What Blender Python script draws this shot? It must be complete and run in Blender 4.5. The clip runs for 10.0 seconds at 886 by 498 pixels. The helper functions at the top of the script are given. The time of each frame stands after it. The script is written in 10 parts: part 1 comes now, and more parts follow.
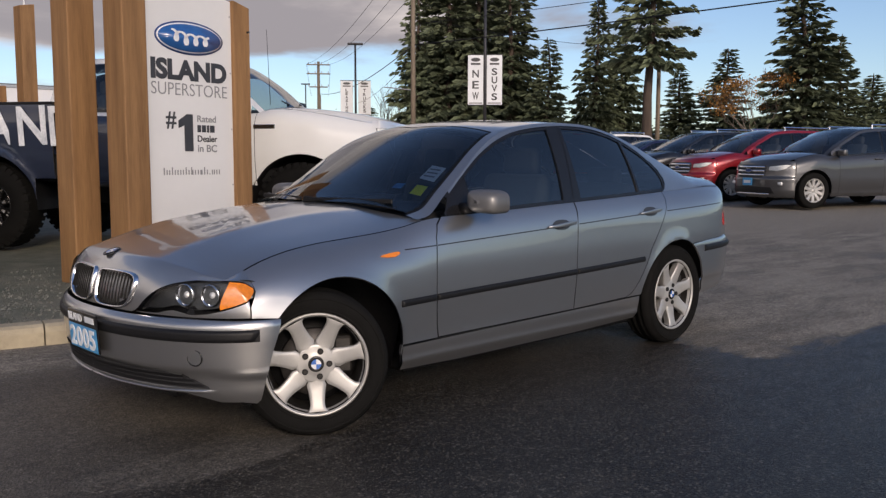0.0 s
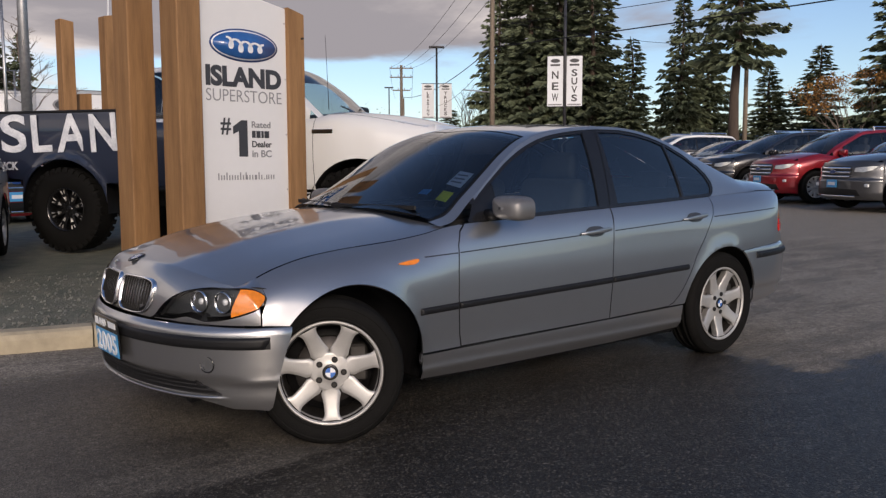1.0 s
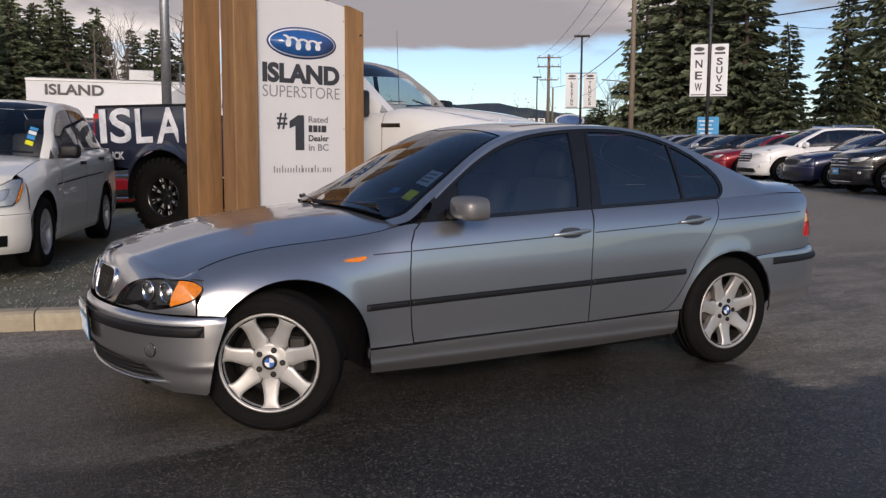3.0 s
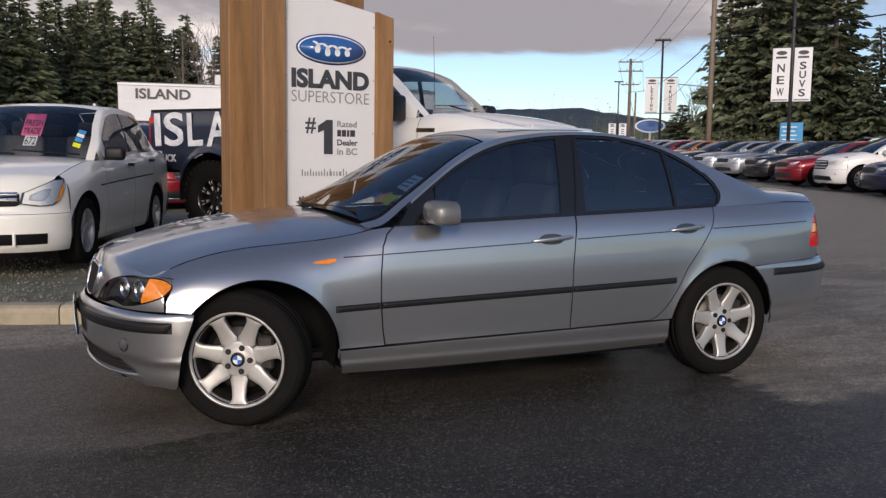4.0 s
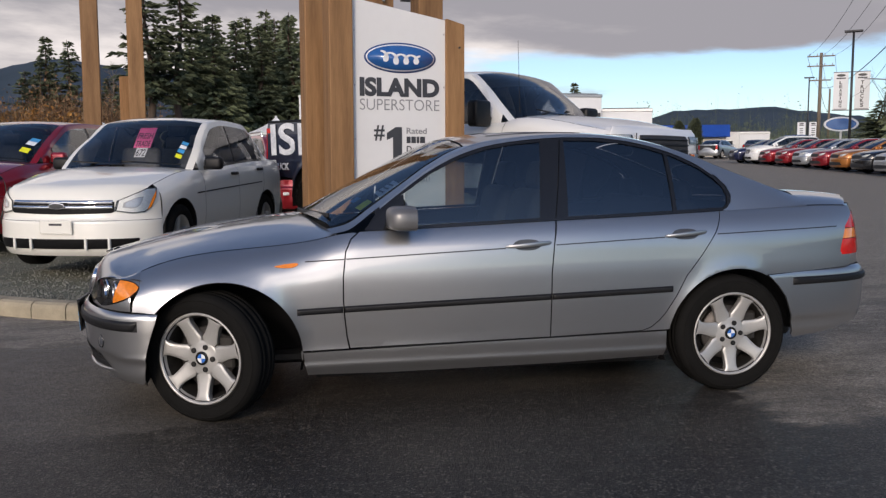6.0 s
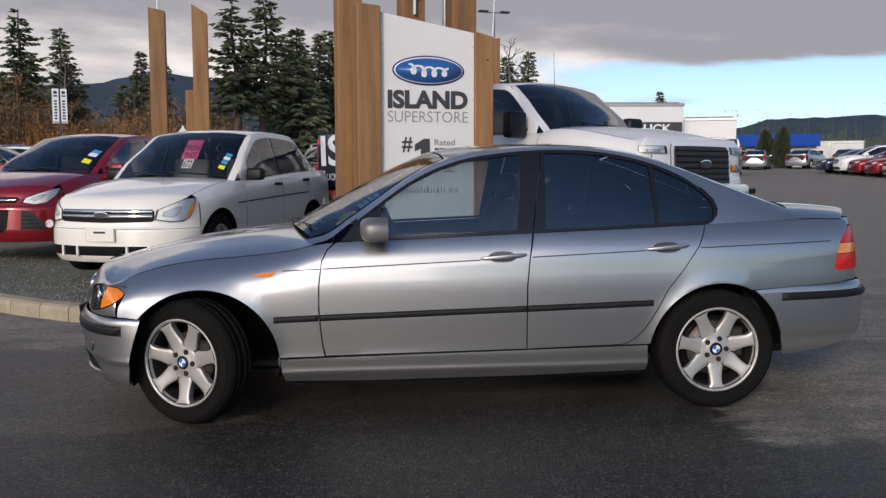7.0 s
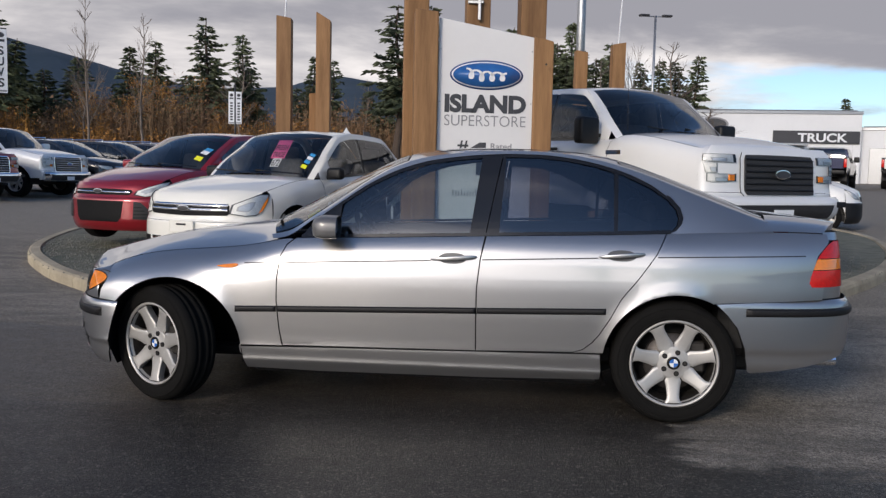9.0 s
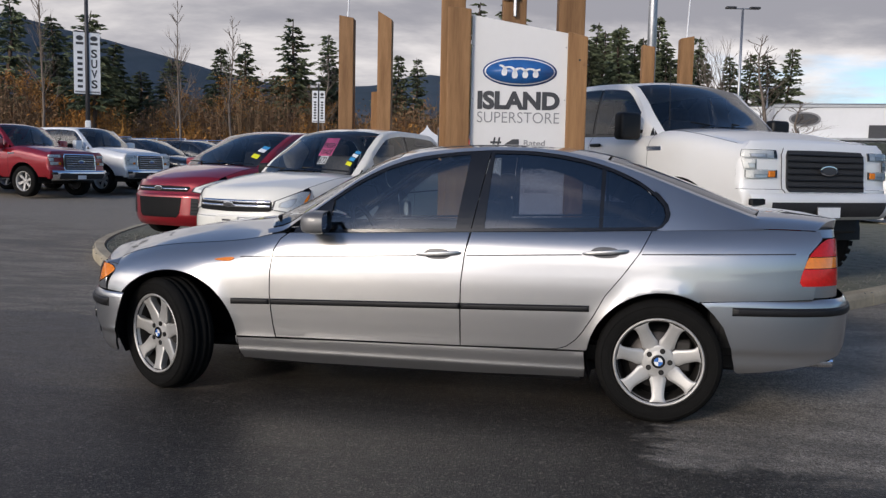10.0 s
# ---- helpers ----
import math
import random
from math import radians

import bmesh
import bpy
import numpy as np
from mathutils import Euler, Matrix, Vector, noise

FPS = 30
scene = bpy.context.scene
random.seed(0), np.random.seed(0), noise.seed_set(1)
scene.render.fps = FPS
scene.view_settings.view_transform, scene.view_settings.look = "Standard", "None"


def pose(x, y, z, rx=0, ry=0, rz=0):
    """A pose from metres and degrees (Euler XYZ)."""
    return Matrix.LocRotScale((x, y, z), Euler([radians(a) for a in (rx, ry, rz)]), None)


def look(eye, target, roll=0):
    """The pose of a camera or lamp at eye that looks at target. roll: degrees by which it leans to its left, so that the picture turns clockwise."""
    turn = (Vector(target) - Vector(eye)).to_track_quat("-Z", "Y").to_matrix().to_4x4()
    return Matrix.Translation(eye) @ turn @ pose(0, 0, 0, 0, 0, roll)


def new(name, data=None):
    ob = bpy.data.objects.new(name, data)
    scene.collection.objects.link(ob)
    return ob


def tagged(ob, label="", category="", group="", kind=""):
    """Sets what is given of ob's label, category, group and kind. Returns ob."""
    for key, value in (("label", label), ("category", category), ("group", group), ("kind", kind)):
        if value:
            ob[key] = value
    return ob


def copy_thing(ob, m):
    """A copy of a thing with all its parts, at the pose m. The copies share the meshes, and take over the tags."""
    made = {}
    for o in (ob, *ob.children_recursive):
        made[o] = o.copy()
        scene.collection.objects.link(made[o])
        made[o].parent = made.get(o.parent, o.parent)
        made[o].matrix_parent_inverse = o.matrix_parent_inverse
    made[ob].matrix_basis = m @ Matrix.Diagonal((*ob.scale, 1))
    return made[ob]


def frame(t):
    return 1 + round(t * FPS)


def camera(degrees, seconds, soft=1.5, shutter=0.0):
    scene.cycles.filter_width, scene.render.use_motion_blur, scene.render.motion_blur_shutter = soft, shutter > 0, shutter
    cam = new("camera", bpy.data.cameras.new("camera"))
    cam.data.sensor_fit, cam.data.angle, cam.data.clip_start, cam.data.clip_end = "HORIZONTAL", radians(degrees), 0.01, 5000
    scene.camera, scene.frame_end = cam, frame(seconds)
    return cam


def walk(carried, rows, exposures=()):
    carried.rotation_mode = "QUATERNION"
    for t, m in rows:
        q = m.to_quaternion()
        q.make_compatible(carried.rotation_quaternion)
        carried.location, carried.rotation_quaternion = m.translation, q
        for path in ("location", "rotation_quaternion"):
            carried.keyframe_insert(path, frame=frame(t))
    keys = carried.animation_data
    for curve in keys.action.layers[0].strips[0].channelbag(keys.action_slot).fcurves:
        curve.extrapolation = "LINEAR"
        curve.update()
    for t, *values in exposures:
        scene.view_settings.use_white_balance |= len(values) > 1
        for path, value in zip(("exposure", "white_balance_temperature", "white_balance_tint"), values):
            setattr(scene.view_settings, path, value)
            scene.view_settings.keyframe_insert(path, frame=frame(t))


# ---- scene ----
cam = camera(54.00, 10.0, soft=1.35)
PATH = [
    (0, (-3.511, -3.832, 1.17), (-2.146, -2.384, 0.968), 0.1),
    (0.5, (-3.387, -3.866, 1.174), (-2.088, -2.358, 0.973), -0.3),
    (1, (-3.242, -3.963, 1.187), (-2.023, -2.39, 0.99), -0.2),
    (1.5, (-3.064, -4.164, 1.206), (-1.919, -2.539, 0.987), 0.6),
    (2, (-2.894, -4.272, 1.201), (-1.817, -2.603, 0.963), 0.9),
    (2.5, (-2.697, -4.383, 1.226), (-1.698, -2.667, 0.994), 0.4),
    (4, (-2.039, -4.777, 1.247), (-1.277, -2.94, 1.034), 0.8),
    (4.5, (-1.769, -4.892, 1.26), (-1.131, -3.008, 1.048), 0.6),
    (5, (-1.53, -4.972, 1.252), (-0.997, -3.057, 1.034), 0.9),
    (5.5, (-1.276, -5.014, 1.25), (-0.826, -3.076, 1.039), 0.3),
    (7, (-0.481, -5.206, 1.266), (-0.305, -3.222, 1.085), -0.1),
    (7.5, (-0.187, -5.26, 1.269), (-0.121, -3.268, 1.107), 0.2),
    (8, (0.069, -5.303, 1.268), (0.042, -3.311, 1.093), 1.0),
    (8.5, (0.316, -5.287, 1.263), (0.214, -3.297, 1.09), 1.2),
    (9, (0.625, -5.296, 1.262), (0.42, -3.314, 1.088), 1.3),
    (9.5, (0.899, -5.302, 1.263), (0.581, -3.337, 1.069), 1.4),
    (10, (1.157, -5.262, 1.267), (0.755, -3.311, 1.083), 1.2),
]
walk(cam, [(t, look(eye, target, roll)) for t, eye, target, roll in PATH], [(0, 0.81, 7500, 18), (4.5, 0.90, 7350, 17), (7.5, 0.86, 7000, 14), (10, 0.88, 6900, 13)])

# ---- light ----
SUN_EL, SUN_AZ = 20.5, -114.0        # degrees: height, and bearing from +x
world = bpy.data.worlds.new("sky")
scene.world = world
world.use_nodes = True


def sky_nodes():
    nt = world.node_tree
    nt.nodes.clear()
    n, l = nt.nodes, nt.links
    out = n.new("ShaderNodeOutputWorld")
    bg = n.new("ShaderNodeBackground")
    bg.inputs["Strength"].default_value = 0.15
    sky = n.new("ShaderNodeTexSky")
    sky.sky_type = "NISHITA"
    sky.sun_disc = False
    sky.sun_elevation = radians(SUN_EL)
    sky.sun_rotation = radians(90 - SUN_AZ)
    sky.air_density, sky.dust_density, sky.ozone_density = 0.95, 0.3, 3.0
    tc = n.new("ShaderNodeTexCoord")
    sep = n.new("ShaderNodeSeparateXYZ")
    l.new(tc.outputs["Generated"], sep.inputs[0])

    def m(op, a, b=None, clamp=False):
        k = n.new("ShaderNodeMath")
        k.operation, k.use_clamp = op, clamp
        for i, v in enumerate((a, b)):
            if v is None:
                continue
            if isinstance(v, (int, float)):
                k.inputs[i].default_value = v
            else:
                l.new(v, k.inputs[i])
        return k.outputs[0]

    zz = m("MAXIMUM", m("ADD", sep.outputs["Z"], 0.16), 0.06)
    comb = n.new("ShaderNodeCombineXYZ")
    l.new(m("DIVIDE", sep.outputs["X"], zz), comb.inputs[0])
    l.new(m("DIVIDE", sep.outputs["Y"], zz), comb.inputs[1])
    comb.inputs[2].default_value = 3.7

    def cloud(scale, detail, rough, low, high, shift, bias=None):
        mp = n.new("ShaderNodeMapping")
        mp.inputs["Location"].default_value = shift
        l.new(comb.outputs[0], mp.inputs["Vector"])
        t = n.new("ShaderNodeTexNoise")
        t.inputs["Scale"].default_value = scale
        t.inputs["Detail"].default_value = detail
        t.inputs["Roughness"].default_value = rough
        t.inputs["Distortion"].default_value = 0.25
        l.new(mp.outputs[0], t.inputs["Vector"])
        r = n.new("ShaderNodeMapRange")
        r.interpolation_type = "SMOOTHSTEP"
        r.inputs["From Min"].default_value, r.inputs["From Max"].default_value = low, high
        l.new(m("ADD", t.outputs["Fac"], bias) if bias is not None else t.outputs["Fac"], r.inputs["Value"])
        return r.outputs["Result"]

    # the cloud deck closes overhead and breaks up towards the horizon
    lift = m("MULTIPLY", m("SUBTRACT", sep.outputs["Z"], 0.078), 1.6)
    lift = m("MAXIMUM", m("MINIMUM", lift, 0.10), -0.22)
    # it is broken, with much blue, over the sun's side of the sky
    open_side = m("MULTIPLY", m("ADD", m("MULTIPLY", sep.outputs["Y"], -1.0), 0.35), 0.16)
    lift = m("SUBTRACT", lift, m("MINIMUM", m("MAXIMUM", open_side, 0.0), 0.02))
    top = m("MULTIPLY", m("SUBTRACT", sep.outputs["Z"], 0.36), 1.5)
    lift = m("SUBTRACT", lift, m("MINIMUM", m("MAXIMUM", top, 0.0), 0.22))
    # and towards the east
    east = m("SUBTRACT", m("SUBTRACT", m("MULTIPLY", sep.outputs["X"], 0.9), m("MULTIPLY", sep.outputs["Y"], 0.35)), 0.35)
    lift = m("SUBTRACT", lift, m("MINIMUM", m("MAXIMUM", m("MULTIPLY", east, 0.8), 0.0), 0.26))
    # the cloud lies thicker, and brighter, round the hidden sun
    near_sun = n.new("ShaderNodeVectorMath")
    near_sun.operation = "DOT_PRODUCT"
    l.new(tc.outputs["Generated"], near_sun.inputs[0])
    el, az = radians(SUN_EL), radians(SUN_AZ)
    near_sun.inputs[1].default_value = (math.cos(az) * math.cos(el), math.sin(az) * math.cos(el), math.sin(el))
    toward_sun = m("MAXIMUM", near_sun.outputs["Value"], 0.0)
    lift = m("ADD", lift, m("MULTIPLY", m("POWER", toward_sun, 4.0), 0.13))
    cover = cloud(0.42, 7, 0.55, 0.42, 0.52, (1.3, 0.6, 0), lift)
    # a heavy grey bank stands over the store
    bank = n.new("ShaderNodeVectorMath")
    bank.operation = "DOT_PRODUCT"
    l.new(tc.outputs["Generated"], bank.inputs[0])
    bank.inputs[1].default_value = (math.cos(radians(73)) * math.cos(radians(15)), math.sin(radians(73)) * math.cos(radians(15)), math.sin(radians(15)))
    heavy = m("MULTIPLY", m("POWER", m("MAXIMUM", bank.outputs["Value"], 0.0), 26.0), 0.17)
    thick = cloud(0.50, 8, 0.58, 0.36, 0.59, (4.2, 2.1, 1), heavy)
    shade = n.new("ShaderNodeMix")
    shade.data_type = "RGBA"
    shade.inputs["A"].default_value = (3.7, 3.68, 3.75, 1)
    shade.inputs["B"].default_value = (1.25, 1.31, 1.52, 1)
    l.new(thick, shade.inputs["Factor"])
    mix = n.new("ShaderNodeMix")
    mix.data_type = "RGBA"
    l.new(cover, mix.inputs["Factor"])
    clear = n.new("ShaderNodeVectorMath")
    clear.operation = "MULTIPLY"
    clear.inputs[1].default_value = (0.44, 0.49, 0.55)
    l.new(sky.outputs[0], clear.inputs[0])
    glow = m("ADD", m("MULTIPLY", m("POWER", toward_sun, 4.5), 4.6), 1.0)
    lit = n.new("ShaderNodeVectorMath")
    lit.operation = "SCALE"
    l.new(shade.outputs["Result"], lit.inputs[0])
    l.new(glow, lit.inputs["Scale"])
    l.new(clear.outputs[0], mix.inputs["A"])
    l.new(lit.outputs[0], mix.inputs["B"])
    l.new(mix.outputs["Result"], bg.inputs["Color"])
    l.new(bg.outputs[0], out.inputs[0])


sky_nodes()
sun = new("sun", bpy.data.lights.new("sun", "SUN"))
sun.data.energy, sun.data.angle, sun.data.color = 0.98, radians(12), (1.0, 0.92, 0.80)
sun.matrix_world = look((0, 0, 0), (-math.cos(radians(SUN_AZ)) * math.cos(radians(SUN_EL)),
                                    -math.sin(radians(SUN_AZ)) * math.cos(radians(SUN_EL)), -math.sin(radians(SUN_EL))))


# ---- materials ----
def material(name, color, rough=0.5, metal=0.0, noise_scale=0.0, vary=0.0, bump=0.0, bump_scale=0.0, coat=0.0,
             color2=None, spec=0.5, emit=0.0, stretch=(1, 1, 1), rough_vary=0.0, random_vary=0.0, coords="Object"):
    """A principled material with two scales of noise in colour, roughness and relief."""
    mt = bpy.data.materials.new(name)
    mt.use_nodes = True
    nt = mt.node_tree
    n, l = nt.nodes, nt.links
    b = n["Principled BSDF"]
    b.inputs["Base Color"].default_value = (*color, 1)
    b.inputs["Roughness"].default_value = rough
    b.inputs["Metallic"].default_value = metal
    b.inputs["Coat Weight"].default_value = coat
    b.inputs["Coat Roughness"].default_value = 0.03
    b.inputs["Specular IOR Level"].default_value = spec
    if emit:
        b.inputs["Emission Color"].default_value = (*color, 1)
        b.inputs["Emission Strength"].default_value = emit
    if noise_scale or bump or random_vary:
        tc = n.new("ShaderNodeTexCoord")
        mp = n.new("ShaderNodeMapping")
        mp.inputs["Scale"].default_value = stretch
        l.new(tc.outputs[coords], mp.inputs["Vector"])
        if noise_scale:
            t1 = n.new("ShaderNodeTexNoise")
            t1.inputs["Scale"].default_value, t1.inputs["Detail"].default_value = noise_scale, 6
            l.new(mp.outputs[0], t1.inputs["Vector"])
            t2 = n.new("ShaderNodeTexNoise")
            t2.inputs["Scale"].default_value, t2.inputs["Detail"].default_value = noise_scale * 9, 4
            l.new(mp.outputs[0], t2.inputs["Vector"])
            add = n.new("ShaderNodeMath")
            add.operation = "MULTIPLY_ADD"
            l.new(t2.outputs["Fac"], add.inputs[0])
            add.inputs[1].default_value = 0.4
            l.new(t1.outputs["Fac"], add.inputs[2])
            rg = n.new("ShaderNodeMapRange")
            rg.inputs["From Min"].default_value, rg.inputs["From Max"].default_value = 0.45, 0.95
            l.new(add.outputs[0], rg.inputs["Value"])
            mx = n.new("ShaderNodeMix")
            mx.data_type = "RGBA"
            c2 = color2 or tuple(c * (1 - vary) for c in color)
            mx.inputs["A"].default_value, mx.inputs["B"].default_value = (*color, 1), (*c2, 1)
            l.new(rg.outputs["Result"], mx.inputs["Factor"])
            col = mx.outputs["Result"]
            if random_vary:
                oi = n.new("ShaderNodeObjectInfo")
                hs = n.new("ShaderNodeHueSaturation")
                r2 = n.new("ShaderNodeMapRange")
                r2.inputs["To Min"].default_value, r2.inputs["To Max"].default_value = 1 - random_vary, 1 + random_vary
                l.new(oi.outputs["Random"], r2.inputs["Value"])
                l.new(r2.outputs["Result"], hs.inputs["Value"])
                l.new(col, hs.inputs["Color"])
                col = hs.outputs["Color"]
            l.new(col, b.inputs["Base Color"])
            if rough_vary:
                r3 = n.new("ShaderNodeMapRange")
                r3.inputs["To Min"].default_value, r3.inputs["To Max"].default_value = rough, rough + rough_vary
                l.new(rg.outputs["Result"], r3.inputs["Value"])
                l.new(r3.outputs["Result"], b.inputs["Roughness"])
        if bump:
            t3 = n.new("ShaderNodeTexNoise")
            t3.inputs["Scale"].default_value, t3.inputs["Detail"].default_value = bump_scale or noise_scale * 12, 5
            l.new(mp.outputs[0], t3.inputs["Vector"])
            bp = n.new("ShaderNodeBump")
            bp.inputs["Strength"].default_value = bump
            bp.inputs["Distance"].default_value = 0.01
            l.new(t3.outputs["Fac"], bp.inputs["Height"])
            l.new(bp.outputs[0], b.inputs["Normal"])
    return mt


def glass(name, tint, gloss=1.0, haze=0.0, ior=1.65):
    """A thin sheet of tinted glass: a see-through tint under a Fresnel mirror."""
    mt = bpy.data.materials.new(name)
    mt.use_nodes = True
    nt = mt.node_tree
    n, l = nt.nodes, nt.links
    n.clear()
    out = n.new("ShaderNodeOutputMaterial")
    tr = n.new("ShaderNodeBsdfTransparent")
    tr.inputs[0].default_value = (*tint, 1)
    gl = n.new("ShaderNodeBsdfGlossy")
    gl.inputs["Roughness"].default_value = 0.015 + haze
    gl.inputs["Color"].default_value = (gloss, gloss, gloss, 1)
    fr = n.new("ShaderNodeFresnel")
    fr.inputs["IOR"].default_value = ior
    mx = n.new("ShaderNodeMixShader")
    l.new(fr.outputs[0], mx.inputs[0])
    l.new(tr.outputs[0], mx.inputs[1])
    l.new(gl.outputs[0], mx.inputs[2])
    l.new(mx.outputs[0], out.inputs[0])
    return mt


def car_paint(name, color, metal=0.7, rough=0.34, dirt=0.06, coat_ior=1.5):
    mt = material(name, color, rough, metal, noise_scale=1.2, vary=dirt * 0.6, coat=1.0, rough_vary=0.02)
    b = mt.node_tree.nodes["Principled BSDF"]
    b.inputs["Coat Roughness"].default_value = 0.02
    b.inputs["Coat IOR"].default_value = coat_ior
    return mt


M = {}
M["seam"] = material("shadowed seam", (0.03, 0.03, 0.033), 0.6, noise_scale=10, vary=0.2)
M["paint"] = car_paint("steel grey metallic paint", (0.425, 0.424, 0.424), 0.88, 0.29, coat_ior=1.75)
M["black"] = material("satin black plastic", (0.010, 0.010, 0.011), 0.48, noise_scale=30, vary=0.3, bump=0.1, bump_scale=400, spec=0.3)
M["gloss_black"] = material("gloss black trim", (0.012, 0.012, 0.013), 0.15, noise_scale=5, vary=0.2)
M["rubber"] = material("tyre rubber", (0.0075, 0.0073, 0.007), 0.68, noise_scale=14, vary=-0.5, bump=0.25, bump_scale=160, rough_vary=0.2, spec=0.06)
M["alloy"] = material("silver painted alloy", (0.48, 0.468, 0.447), 0.40, 0.5, noise_scale=12, vary=0.12, coat=0.25, rough_vary=0.1)
M["chrome"] = material("chrome", (0.82, 0.82, 0.84), 0.08, 1.0, noise_scale=9, vary=0.08)
M["dark_metal"] = material("dark cast metal", (0.06, 0.055, 0.05), 0.55, 0.7, noise_scale=20, vary=0.5)
M["cabin"] = material("charcoal cabin trim", (0.030, 0.031, 0.034), 0.75, noise_scale=40, vary=0.35, bump=0.2, bump_scale=300)
M["cabin_light"] = material("grey headlining", (0.19, 0.19, 0.195), 0.9, noise_scale=40, vary=0.15)
M["glass"] = glass("windscreen glass", (0.84, 0.89, 0.90), ior=1.75)
M["glass_dark"] = glass("tinted side glass", (0.62, 0.69, 0.70), ior=2.0)
M["glass_rear"] = glass("dark tinted rear glass", (0.40, 0.42, 0.47), ior=2.1)
M["lens"] = glass("clear lamp lens", (0.95, 0.96, 0.96), ior=1.3)
M["amber"] = material("amber lamp plastic", (0.90, 0.25, 0.015), 0.12, noise_scale=60, vary=0.25, coat=1.0)
M["red_lens"] = material("red lamp plastic", (0.62, 0.014, 0.010), 0.2, noise_scale=60, vary=0.3, coat=0.3, spec=0.35)
M["white_lens"] = material("white lamp plastic", (0.75, 0.76, 0.78), 0.15, 0.2, noise_scale=60, vary=0.2, coat=1.0)
M["white"] = material("white sign face", (0.70, 0.69, 0.68), 0.35, noise_scale=1.5, vary=0.06)
M["ink"] = material("dark grey sign print", (0.045, 0.045, 0.05), 0.4, noise_scale=8, vary=0.2)
M["ink_grey"] = material("mid grey sign print", (0.26, 0.26, 0.27), 0.4, noise_scale=8, vary=0.2)
M["blue"] = material("deep blue enamel", (0.010, 0.055, 0.22), 0.3, noise_scale=3, vary=0.3, coat=0.5)
M["sky_blue"] = material("bright blue plate", (0.05, 0.34, 0.66), 0.35, noise_scale=6, vary=0.2)
M["yellow"] = material("yellow sticker", (0.80, 0.80, 0.03), 0.5, noise_scale=20, vary=0.1)
M["paper"] = material("white sticker paper", (0.78, 0.80, 0.82), 0.6, noise_scale=20, vary=0.1)
M["pink"] = material("fluorescent pink card", (0.95, 0.17, 0.38), 0.6, noise_scale=9, vary=0.12)


# ---- building helpers ----
def mesh_of(name, verts, faces, mat, smooth=True, normals=None):
    me = bpy.data.meshes.new(name)
    me.from_pydata([tuple(map(float, v)) for v in verts], [], [tuple(int(i) for i in f) for f in faces])
    me.update()
    for mt in (mat if isinstance(mat, (list, tuple)) else [mat]):
        me.materials.append(mt)
    me.polygons.foreach_set("use_smooth", [smooth] * len(me.polygons))
    if normals is not None:
        me.normals_split_custom_set_from_vertices([tuple(map(float, v)) for v in normals])
    return me


def hang(name, me, parent, label="", m=None):
    ob = new(name, me)
    ob.parent = parent
    if m is not None:
        ob.matrix_basis = m
    return tagged(ob, label)


def part(name, bm, mat, parent, label="", smooth=False, m=None):
    """Links a bmesh as one mesh object under a thing or a part."""
    me = bpy.data.meshes.new(name)
    bm.to_mesh(me)
    bm.free()
    for mt in (mat if isinstance(mat, (list, tuple)) else [mat]):
        me.materials.append(mt)
    me.polygons.foreach_set("use_smooth", [smooth] * len(me.polygons))
    return hang(name, me, parent, label, m)


def thing(name, label, category, group="", kind="", m=None):
    ob = new(name)
    ob.empty_display_size = 0.1
    if m is not None:
        ob.matrix_basis = m
    return tagged(ob, label, category, group, kind)


def box(bm, c, s, bevel=0.0, rot=None, seg=1):
    """Adds a box of size s round c, its edges bevelled."""
    m = Matrix.Translation(c) @ (rot.to_4x4() if rot is not None else Matrix()) @ Matrix.Diagonal((*s, 1))
    made = bmesh.ops.create_cube(bm, size=1, matrix=m)["verts"]
    if bevel:
        edges = list({e for v in made for e in v.link_edges})
        bmesh.ops.bevel(bm, geom=edges, offset=bevel, segments=seg, affect="EDGES", profile=0.5)
    return bm


def boxed(c, s, bevel=0.0, rot=None, seg=1):
    return box(bmesh.new(), c, s, bevel, rot, seg)


def rod(bm, a, b, r, r2=None, n=10):
    a, b = Vector(a), Vector(b)
    d = b - a
    m = Matrix.Translation((a + b) / 2) @ d.to_track_quat("Z", "Y").to_matrix().to_4x4()
    bmesh.ops.create_cone(bm, cap_ends=True, segments=n, radius1=r, radius2=r if r2 is None else r2, depth=d.length, matrix=m)
    return bm


def lathe(profile, n=48, axis="y", closed=False):
    """Turns a list of (radius, offset) round an axis: vertices and faces."""
    vs, fs, k = [], [], len(profile)
    for i in range(n):
        a = 2 * math.pi * i / n
        for r, o in profile:
            c, s = r * math.cos(a), r * math.sin(a)
            vs.append((c, o, s) if axis == "y" else (c, s, o) if axis == "z" else (o, c, s))
    for i in range(n):
        j = (i + 1) % n
        for q in range(k if closed else k - 1):
            p = (q + 1) % k
            fs.append((i * k + q, i * k + p, j * k + p, j * k + q))
    return vs, fs


